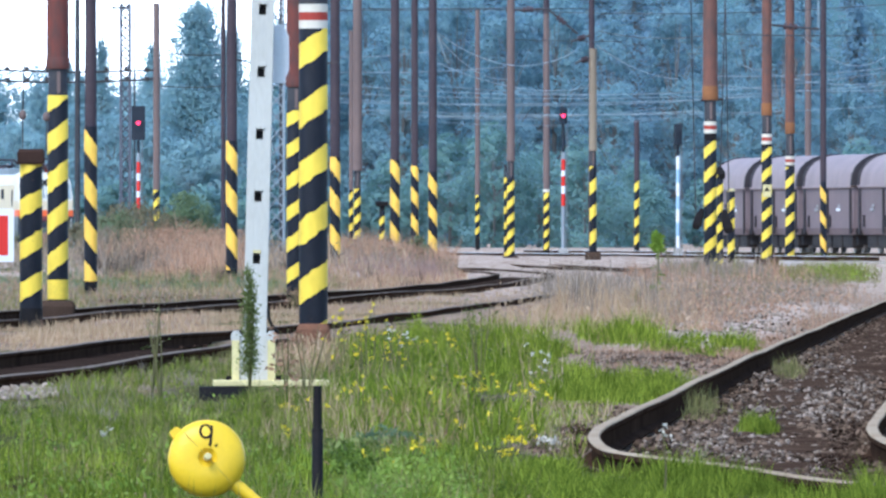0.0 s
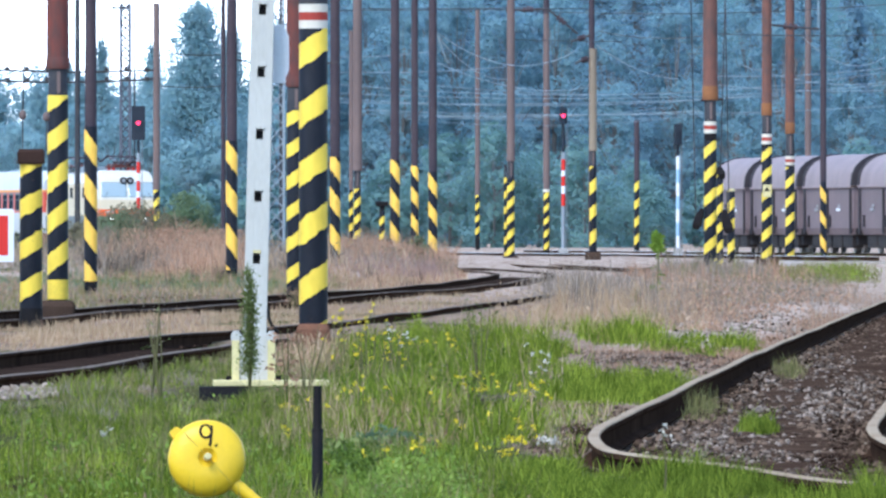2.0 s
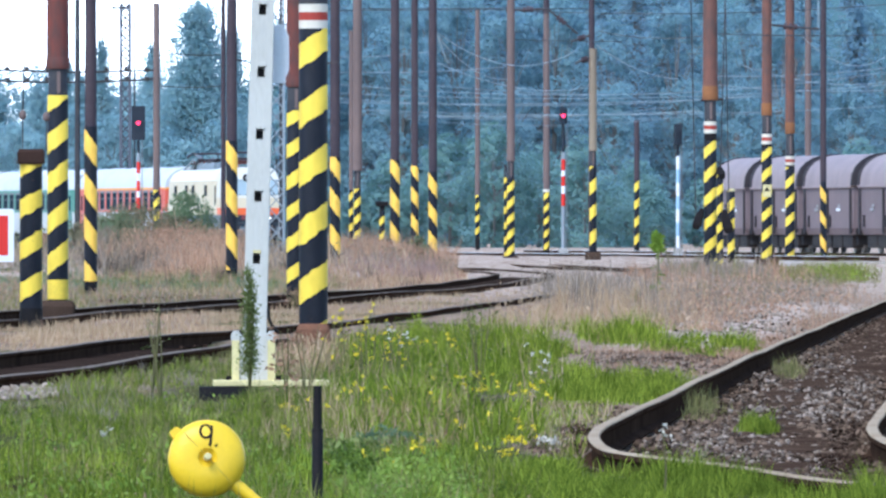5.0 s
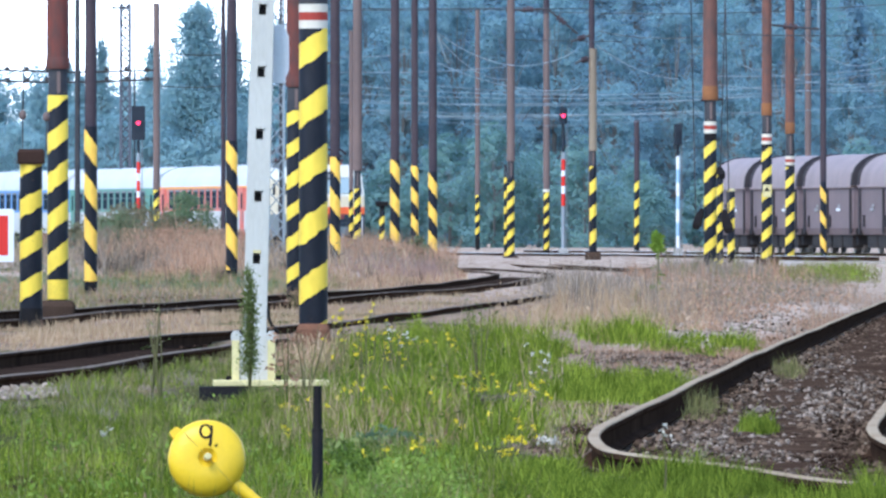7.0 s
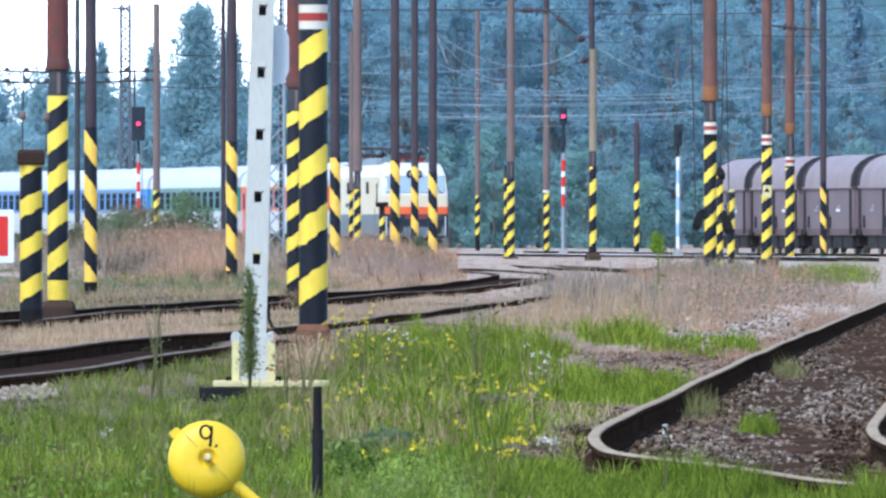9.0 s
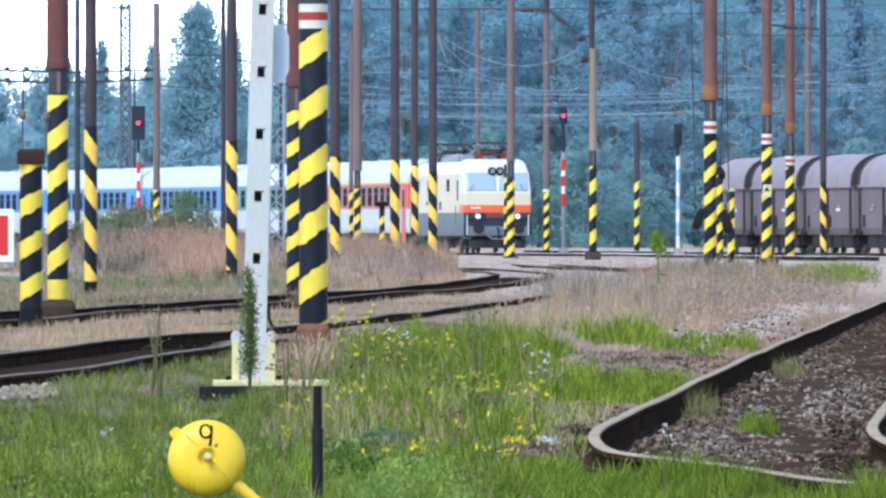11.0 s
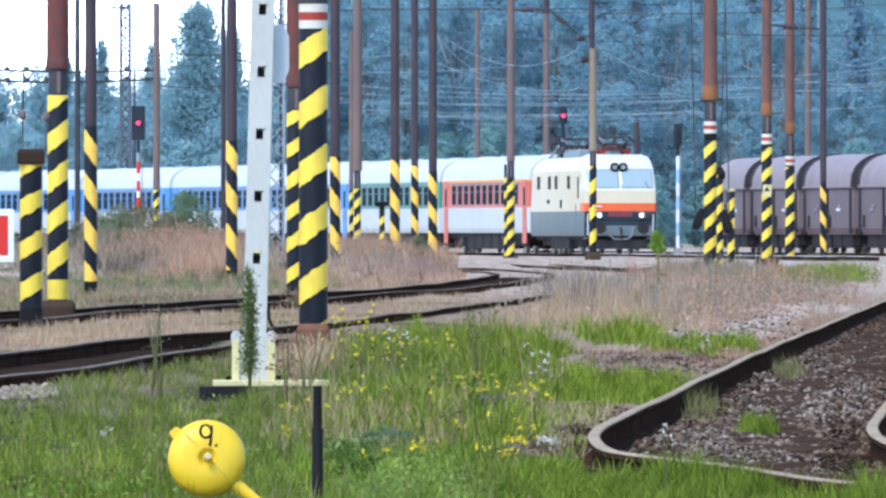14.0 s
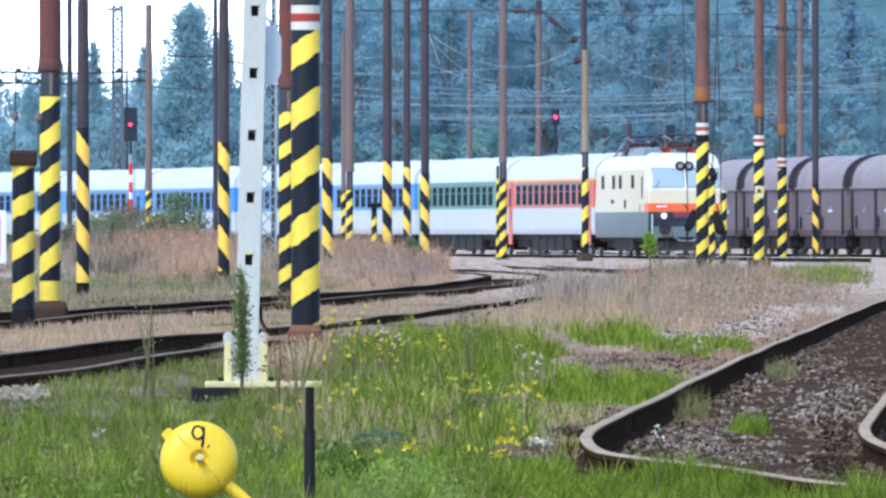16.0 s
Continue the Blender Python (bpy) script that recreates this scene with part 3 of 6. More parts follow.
WINDOW_FRAME = surface("dull_aluminium_frame", (0.17, 0.18, 0.2), (0.12, 0.12, 0.13), 0.5, 0.2)


def roof_arch(w, z0, z1, n=10):
    return [(w * math.cos(math.pi * i / n), z0 + (z1 - z0) * math.sin(math.pi * i / n) ** 0.8) for i in range(n + 1)]


def bogie(parent, y, wheel_base=2.5):
    b = part("bogie", box(2.3, wheel_base + 1.4, 0.5, 0, 0, 0.32, 0.05), RUNNING_GEAR, parent, "dark bogie frame", at=pose(0, y, 0))
    for dy in (-wheel_base / 2, wheel_base / 2):
        for sx in (-0.75, 0.75):
            bm = lathe([(0.46, -0.065), (0.46, 0.03), (0.5, 0.045), (0.5, 0.065)], 20)
            part("wheel", bm, STEEL, b, at=pose(sx, dy, 0.47, 0, 90 if sx < 0 else -90, 0))
        for sx in (-1.1, 1.1):
            part("axle_box", box(0.2, 0.4, 0.42, sx, dy, 0.3, 0.04), RUNNING_GEAR, b)
    return b


def buffers(parent, y, sign):
    for sx in (-0.875, 0.875):
        bm = lathe([(0.09, 0), (0.09, 0.45), (0.24, 0.46), (0.24, 0.52)], 18)
        part("buffer", bm, RUNNING_GEAR, parent, at=pose(sx, y, 1.05, -90 * sign, 0, 0))


def coach(colour, label, stripe=None):
    ob = thing("passenger_coach", pose(0, 0, 0), label, "railway coach", "coaches of the train")
    w, half = 1.41, 12.95
    part("underframe", box(2.5, 2 * half - 1.0, 0.45, 0, 0, 0.62, 0.04), RUNNING_GEAR, ob, "dark underframe")
    part("lower_side", stack([(0.85, w - 0.03, -half, half), (1.05, w, -half, half), (1.92, w, -half, half)], 0.1, 3), COACH_WHITE, ob, "white lower side")
    part("window_band", stack([(1.92, w, -half, half), (3.07, w - 0.015, -half, half)], 0.1, 3), colour, ob, "coloured window band")
    if stripe:
        part("stripe", stack([(3.0, w + 0.004, -half - 0.004, half + 0.004), (3.1, w + 0.002, -half - 0.004, half + 0.004)], 0.1, 3), stripe, ob, "thin orange stripe")
    part("roof", extruded(roof_arch(w - 0.01, 3.07, 4.1), -half, half), ROOF, ob, "arched roof in a pale sky-glare tone", smooth=True)
    for k in range(4):
        part("roof_vent", box(0.5, 0.9, 0.06, 0.0, -9 + 6 * k, 4.07, 0.02), ROOF, ob)
    for side in (1, -1):
        for k in range(11):
            y = -9.2 + k * 1.84
            f = part("window", box(0.03, 1.3, 0.94, side * (w - 0.002), y, 2.02, 0.01), WINDOW_FRAME, ob, "dark coach window in a thin frame")
            part("upper_pane", box(0.02, 1.14, 0.26, side * (w + 0.01), y, 2.6), WINDOW_GLASS, f)
            part("lower_pane", box(0.02, 1.14, 0.5, side * (w + 0.01), y, 2.07), WINDOW_GLASS, f)
        for y in (-half + 1.25, half - 1.25):
            d = part("door", box(0.03, 1.15, 2.62, side * (w + 0.002), y, 0.42, 0.012), colour, ob, "coloured boarding door")
            part("door_window", box(0.02, 0.5, 0.75, side * (w + 0.012), y, 2.0, 0.005), WINDOW_GLASS, d)
            part("door_handle", box(0.03, 0.05, 0.5, side * (w + 0.03), y + 0.4, 1.4), STEEL, d)
            part("step", box(0.3, 0.8, 0.05, side * (w - 0.15), y, 0.5), RUNNING_GEAR, ob)
        for k in range(5):
            # Boxes enlarged almost end to end to fill the dark space under the coach.
            part("equipment_box", box(0.5, 2.05, 0.7, side * 1.05, -4.8 + 2.4 * k, 0.18, 0.05), RUNNING_GEAR, ob)
    for y in (-half - 0.1, half + 0.1):
        part("gangway", box(1.1, 0.3, 2.1, 0, y, 1.1, 0.06), BLACK, ob, "black rubber gangway")
        buffers(ob, y, 1 if y > 0 else -1)
    bogie(ob, -9.2)
    bogie(ob, 9.2)
    return ob


def locomotive():
    ob = thing("electric_locomotive", pose(0, 0, 0), "cream, orange and slate-grey electric locomotive hauling passenger coaches", "locomotive")
    w, f = 1.47, 8.0
    part("underframe", stack([(0.55, 1.25, -7.4, 7.5), (0.75, 1.4, -7.7, 7.8)], 0.15, 3), RUNNING_GEAR, ob)
    part("lower_body", stack([(0.72, w - 0.05, -f, f), (0.95, w, -f, f), (1.72, w, -f - 0.05, f + 0.05)], 0.1, 5), LOCO_GREY, ob, "slate-grey lower body", smooth=True)
    part("orange_band", stack([(1.72, w + 0.004, f - 1.2, f + 0.06), (2.05, w + 0.004, f - 1.2, f + 0.08)], 0.1, 5), ORANGE, ob, "orange-red band across the nose", smooth=True)
    part("upper_body", stack([(1.72, w, -f - 0.04, f - 1.0), (3.38, w - 0.05, -f + 0.12, f - 1.0)], 0.2, 4), CREAM, ob, "cream body side", smooth=True)
    part("cab", stack([(2.05, w + 0.002, f - 2.2, f + 0.08), (2.55, w, f - 2.2, f + 0.03)], 0.1, 6), CREAM, ob, "cream lower cab front", smooth=True)
    part("cab_upper", stack([(2.55, w + 0.003, f - 2.2, f + 0.033), (2.66, w, f - 2.2, f + 0.0), (3.5, w - 0.07, f - 2.2, f - 0.42), (3.75, w - 0.12, f - 2.2, f - 0.6), (3.92, w - 0.22, f - 2.2, f - 0.8), (4.02, w - 0.42, f - 2.1, f - 1.05)], 0.1, 6), LOCO_WHITE, ob,
         "off-white driver's cab with windscreens", smooth=True)
    part("roof", stack([(3.38, w - 0.05, -f + 0.12, f - 1.6), (3.72, w - 0.24, -f + 0.25, f - 1.6), (3.92, w - 0.55, -f + 0.45, f - 1.6)], 0.2, 4), LOCO_WHITE, ob, "pale sloping roof", smooth=True)
    # windscreens, leaning back with the cab, in a broad white surround
    lean = math.degrees(math.atan2(0.44, 0.88))
    part("screen_surround", box(2.84, 0.06, 1.0, 0, 0, -0.03, 0.028), LOCO_WHITE, ob, "white rounded screen surround", at=pose(0, f - 0.03, 2.6, lean, 0, 0))
    for sx in (-0.69, 0.69):
        g = part("windscreen", box(1.31, 0.05, 0.86, 0, 0, 0.05, 0.022), SLEEVE, ob, "large windscreen with a dark seal", at=pose(sx, f + 0.008, 2.6, lean, 0, 0))
        part("pane", box(1.26, 0.05, 0.81, 0, 0.012, 0.075, 0.02), WINDSCREEN, g)
        s_ = math.copysign(1, sx)
        part("wiper", rod([(0.5 * s_, 0.05, 0.0), (0.32 * s_, 0.06, 0.34)], 0.012), SLEEVE, g)
    for sx in (-0.17, 0.17):
        part("lamp_box", lathe([(0.15, 0), (0.18, 0.05), (0.18, 0.2), (0.15, 0.22)], 18), BLACK, ob, "black twin roof lamp", at=pose(sx, f - 0.48, 3.5, -90, 0, 0), smooth=True)
        part("top_lamp", lathe([(0.1, 0), (0.1, 0.03)], 16), STEEL, ob, at=pose(sx, f - 0.26, 3.5, -90, 0, 0))
    part("lamp_strip", box(2.9, 0.1, 0.36, 0, f + 0.04, 1.36, 0.02), surface("dark_navy_front", (0.02, 0.026, 0.036), (0.045, 0.05, 0.06), 0.6), ob, "dark lamp strip")
    part("centre_plate", box(0.98, 0.03, 0.2, 0, f + 0.09, 1.5, 0.01), surface("dull_maroon_plate", (0.2, 0.05, 0.055), (0.13, 0.05, 0.05), 0.6), ob, "dull maroon centre plate")
    for sx in (-0.86, 0.86):
        h = part("headlight", lathe([(0.13, 0), (0.15, 0.05), (0.13, 0.06)], 18), STEEL, ob, at=pose(sx, f + 0.09, 1.56, -90, 0, 0))
        part("lamp", lathe([(0.065, 0.055), (0.065, 0.075)], 18), HEADLAMP, h, "lit white headlight")
        part("marker_lamp", lathe([(0.12, 0), (0.14, 0.04), (0.1, 0.05)], 16), SLEEVE, ob, "unlit marker lamp", at=pose(sx * 1.3, f + 0.08, 1.56, -90, 0, 0))
    part("front_skirt", box(2.92, 0.12, 0.62, 0, f + 0.02, 0.73, 0.03), surface("dark_blue_apron", (0.022, 0.032, 0.045), (0.05, 0.06, 0.07), 0.7), ob, "dark front under the lamps")
    part("coupling_loop", rod([(-0.52, f + 0.2, 1.06), (-0.44, f + 0.24, 0.72), (-0.25, f + 0.26, 0.6), (0.25, f + 0.26, 0.6), (0.44, f + 0.24, 0.72), (0.52, f + 0.2, 1.06)], 0.035, 8), STEEL, ob, "pale brake hose loop")
    for sx in (-1.33, 1.33):
        part("hand_rail", rod([(sx, f + 0.14, 0.75), (sx, f + 0.14, 1.62)], 0.022), WHITE, ob, "pale hand rail")
        part("step", box(0.34, 0.4, 0.04, sx * 0.95, f - 0.2, 0.62), STEEL, ob)
    part("buffer_beam", box(2.7, 0.25, 0.42, 0, f - 0.02, 0.72, 0.03), LOCO_GREY, ob, "grey buffer beam")
    part("snow_plough", stack([(0.2, 1.2, f - 0.5, f + 0.15), (0.6, 1.25, f - 0.5, f - 0.05)], 0.1, 3), RUNNING_GEAR, ob, "dark snow plough")
    part("coupling", rod([(0, f + 0.1, 1.05), (0, f + 0.4, 0.95), (0, f + 0.42, 0.6)], 0.05), RUNNING_GEAR, ob)
    part("stripe_mark", box(0.42, 0.02, 0.05, 0.95, f + 0.085, 1.9), WHITE, ob)
    buffers(ob, f, 1)
    buffers(ob, -f - 0.1, -1)
    bogie(ob, 4.2, 3.2)
    bogie(ob, -4.2, 3.2)
    for side in (1, -1):
        for y in (3.45, -0.25, -2.25, -5.5):
            g = part("side_window", box(0.03, 0.84, 0.62, side * (w - 0.024), y, 2.59, 0.012), CREAM, ob)
            part("pane", box(0.02, 0.74, 0.52, side * (w - 0.008), y, 2.64), WINDOW_GLASS, g)
        d = part("cab_door", box(0.03, 0.7, 1.45, side * (w - 0.006), 6.35, 1.78, 0.008), CREAM, ob, "cream cab door")
        part("door_window", box(0.02, 0.34, 0.85, side * (w + 0.004), 6.35, 2.25), WINDOW_GLASS, d)
        part("grab_rail", rod([(side * (w + 0.03), 5.8, 1.2), (side * (w + 0.03), 5.8, 2.0)], 0.02), STEEL, d)
        part("vent", box(0.03, 0.5, 0.35, side * (w - 0.006), 1.2, 1.85, 0.01), SLEEVE, ob)
        for z in (1.86, 2.02, 2.18, 2.34, 2.5):
            part("body_rib", box(0.03, 11.6, 0.045, side * (w - 0.012 - (z - 1.72) * 0.03), -1.2, z, 0.01), CREAM, ob)
        part("number_plate", box(0.02, 0.8, 0.16, side * (w - 0.01), -2.6, 2.05), SLEEVE, ob)
        for k in range(7):
            part("side_louvre", box(0.03, 0.28, 0.6, 0, 0, 0), LOCO_GREY, ob, at=pose(side * (w - 0.06), -1.5 + k * 0.6, 3.32, 0, -38 * side, 0))
        for k in range(5):
            part("equipment_box", box(0.4, 1.0, 0.6, side * 1.15, -2.2 + 1.1 * k, 0.2, 0.04), RUNNING_GEAR, ob)
    for k, y in enumerate((6.0, -5.0)):
        pan = part("pantograph", box(1.3, 1.8, 0.09, 0, y, 4.16, 0.02), SLEEVE if k else RUST, ob, "folded pantograph on insulators")
        for sx in (-0.5, 0.5):
            part("arm", rod([(sx, y - 0.9, 4.15), (sx * 0.8, y + 1.1, 4.5), (sx * 1.1, y - 0.2, 4.68)], 0.06), STEEL if sx > 0 else DARKTUBE, pan)
            for sy in (-0.7, 0.7):
                part("insulator", lathe([(0.09, 3.7), (0.12, 3.8), (0.08, 3.85), (0.12, 3.98), (0.08, 4.16)], 12, sx, y + sy), GALVANISED if k else RED, pan)
        part("collector_bow", rod([(-0.95, y - 0.2, 4.5), (-0.7, y - 0.2, 4.72), (0.7, y - 0.2, 4.72), (0.95, y - 0.2, 4.5)], 0.055), DARKTUBE, pan)
        part("cross_tube", rod([(-0.6, y + 0.9, 4.42), (0.6, y + 0.9, 4.42)], 0.06), DARKTUBE, pan)
        part("cross_tube", rod([(-0.6, y - 0.5, 4.3), (0.6, y - 0.5, 4.3)], 0.07), RUST, pan)
        part("spring", rod([(-0.3, y - 0.6, 4.3), (-0.2, y + 0.7, 4.5)], 0.07), GALVANISED, pan)
    part("roof_housing", stack([(3.85, 0.62, -4.6, 1.6), (4.2, 0.5, -3.6, 1.2), (4.26, 0.4, -3.4, 1.1)], 0.1, 3), LOCO_GREY, ob, "grey louvred roof housing")
    for k in range(10):
        for sx in (-1, 1):
            part("roof_louvre", box(0.03, 0.1, 0.42, 0, 0, 0), GALVANISED, ob, "grey slanting louvre", at=pose(sx * 0.66, -3.4 + 0.46 * k, 3.86, 22, -6 * sx, 0))
    for k in range(6):
        part("roof_bar", rod([(0.95 - 0.3 * k, -6.9, 3.72), (0.8 - 0.26 * k, -4.3, 4.42)], 0.05), GALVANISED, ob, "grey slanting roof bar")
    return ob


def goods_wagon():
    ob = thing("goods_wagon", pose(0, 0, 0), "mauve-brown covered hopper wagon standing on the goods line", "railway wagon", "goods wagons")
    w, half = 1.5, 5.55
    part("underframe", box(2.6, 11.0, 0.4, 0, 0, 0.75, 0.04), RUNNING_GEAR, ob)
    part("hopper", stack([(0.78, w - 0.14, -half + 0.15, half - 0.15), (1.05, w - 0.04, -half + 0.05, half - 0.05), (2.75, w - 0.02, -half, half)], 0.06, 2), WAGON, ob, "mauve-brown steel side")
    part("roof", extruded(roof_arch(w, 2.85, 4.2, 12), -half, half), WAGON_ROOF, ob, "rounded sliding roof", smooth=True)
    part("rail_strip", box(2 * w + 0.12, 2 * half, 0.1, 0, 0, 2.75, 0.02), WAGON_ROOF, ob, "lighter roof rail")
    for side in (1, -1):
        for k in range(3):
            part("rib", box(0.08, 0.3, 1.9, side * (w + 0.01), -half + 0.25 + k * (2 * half - 0.5) / 2, 0.82, 0.02), WAGON_DARK, ob, "dark upright rib")
        for k in range(2):
            part("marking", box(0.01, 0.9, 0.12, side * (w - 0.005), -2.6 + 5 * k, 1.78), WHITE if k else STEEL, ob, "faded white marking")
            part("marking", box(0.01, 0.5, 0.1, side * (w - 0.005), -2.4 + 5 * k, 1.95), STEEL, ob, "faded white marking")
            part("handle", box(0.05, 0.25, 0.5, side * (w + 0.01), -4.4 + 5 * k, 1.1, 0.02), WAGON_DARK, ob, "dark latch")
        for k in range(4):
            # Chutes enlarged to fill the dark space under the wagon.
            part("discharge_chute", box(0.5, 2.1, 0.75, side * 1.05, -3.6 + 2.4 * k, 0.22, 0.06), RUNNING_GEAR, ob)
    for y in (-half, half):
        # Thick dark arch paints the shaded gap to the next wagon.
        part("end_arch", extruded([(x * 1.03, z if i else z) for i, (x, z) in enumerate(roof_arch(w, 2.85, 4.24, 12))], y - 0.16, y + 0.16), WAGON_DARK, ob, "dark arch standing for the shaded gap between wagons")
        buffers(ob, y * 1.02, 1 if y > 0 else -1)
    bogie(ob, -3.6, 1.8)
    bogie(ob, 3.6, 1.8)
    return ob


WAGON = surface("mauve_brown_wagon_paint", (0.21, 0.155, 0.158), (0.13, 0.1, 0.105), 0.65, 0.0, 0.6, 9, 0.15, 0.7, (1, 1, 0.4))
WAGON_ROOF = surface("faded_wagon_roof", (0.285, 0.215, 0.215), (0.18, 0.145, 0.15), 0.6, 0.0, 0.6, 9, 0.1, 0.7)
WAGON_DARK = surface("wagon_trim_and_gap_shade", (0.035, 0.03, 0.035), (0.06, 0.05, 0.05), 0.8)
RAIL_TOP_Z = BED_TOP + 0.158


def on_line(line_x, d_front, length):
    """The pose of a vehicle whose front is at that distance, its ends on the line."""
    x0, x1 = line_x(d_front), line_x(d_front + length)
    turn = math.degrees(math.atan2(-(x0 - x1), -length))
    return pose((x0 + x1) / 2, d_front + length / 2, RAIL_TOP_Z, 0, 0, turn)


FORMATION = [(locomotive(), 16.7)]
red_coach = coach(COACH_RED, "red and white coach with a thin orange stripe behind the locomotive", surface("yellow_orange_line", (0.85, 0.36, 0.05), (0.7, 0.3, 0.05), 0.5))
green_coach = coach(COACH_GREEN, "green and white passenger coach with a pale roof")
blue_coach = coach(COACH_BLUE, "blue and white passenger coach with a pale roof")
FORMATION += [(c, 26.5) for c in (red_coach, green_coach, blue_coach)]
FORMATION += [(copy_thing(blue_coach, pose(0, 0, 0)), 26.5) for k in range(4)]
FORMATION.append((copy_thing(green_coach, pose(0, 0, 0)), 26.5))


def front_distance(t):
    return 564 + 0.1615 * (1195 - 134 - 73.6 * t) + 0.6 * max(0, t - 14) ** 2


first = goods_wagon()
for k in range(6):
    m = on_line(wagon_x, 619.5 - 12.6 * k, 12.6)
    if k:
        copy_thing(first, m)
    else:
        first.matrix_basis = m
# ---- foreground ----
def points_lever():
    """The weighted hand lever of a set of points: a fat disc on an arm over a cast stand."""
    x, y = -0.909, 54.348
    z = 0.287
    ob = thing("points_lever", pose(x, y, 0), "yellow weighted points lever marked nine, in grass", "points lever")
    r = 0.149
    prof = [(0.0001, 0.04), (0.02, 0.041), (0.03, 0.052), (0.037, 0.0605), (0.046, 0.062), (r * 0.55, 0.06), (r * 0.8, 0.05), (r * 0.94, 0.034), (r, 0.014), (r, -0.014), (r * 0.94, -0.034), (r * 0.7, -0.055), (0.0001, -0.06)]
    w = part("weight", lathe(prof[::-1], 56), YELLOW, ob, "round yellow cast weight", at=pose(0, 0, z, 84, 0, 4), smooth=True)
    part("pin", lathe([(0.014, 0.04), (0.014, 0.098), (0.011, 0.102)], 16), PALE_YELLOW, w, "worn pin", smooth=True)
    part("seam", box(0.003, 2 * r * 0.93, 0.002, 0, 0, 0.0595), DARK_YELLOW, w, at=pose(0, 0, 0, 0, 0, 43))
    part("lug", stack([(-0.02, 0.022, -0.03, 0.03), (0.02, 0.022, -0.03, 0.03)], 0.012, 4), YELLOW, w, at=pose(-0.112, 0.09, 0, 0, 0, 40))
    def on_face(px, py):
        return (px, py, float(np.interp(math.hypot(px, py), (0.046, 0.082, 0.119, 0.14, 0.149), (0.062, 0.06, 0.05, 0.034, 0.014))))
    stroke = [on_face(-0.006 + 0.021 * math.cos(q), 0.1 + 0.025 * math.sin(q)) for q in (radians(-25 - 20 * k) for k in range(17))]
    bm = rod(stroke, 0.006, 8)
    rod([on_face(0.0165, 0.122), on_face(0.0165, 0.1), on_face(0.013, 0.07), on_face(0.0095, 0.044)], 0.0065, 8, bm)
    rod([on_face(0.031, 0.0485), on_face(0.035, 0.0445)], 0.0075, 8, bm)
    part("number", bm, BLACK, w, "black hand-painted nine with a dot", at=pose(0, 0, -0.0025))
    part("arm", rod([(0.09, 0.0, z - 0.085), (0.19, 0.0, z - 0.165), (0.33, 0.0, z - 0.27)], [0.03, 0.024, 0.026], 10), YELLOW, ob, "yellow lever arm", smooth=True)
    part("stand", stack([(-0.1, 0.16, -0.14, 0.14), (0.02, 0.15, -0.13, 0.13), (0.06, 0.06, -0.06, 0.06)], 0.03, 3), RAIL_SIDE, ob, "dark cast stand", at=pose(0.36, 0, -0.05))


DARK_YELLOW = surface("seam_shadowed_yellow", (0.5, 0.33, 0.02), (0.4, 0.26, 0.02), 0.5)
points_lever()

# black two-piece post
ob = thing("marker_post", pose(-0.529, 59.524, 0), "black two-piece tube post standing in grass", "post")
part("lower_tube", lathe([(0.024, -0.1), (0.024, 0.329), (0.019, 0.336)], 20), BLACK, ob, smooth=True)
part("upper_tube", lathe([(0.019, 0.331), (0.018, 0.51), (0.015, 0.512)], 20), BLACK, ob, smooth=True)
part("joint_ring", lathe([(0.025, 0.319), (0.025, 0.331)], 20), BLACK, ob)


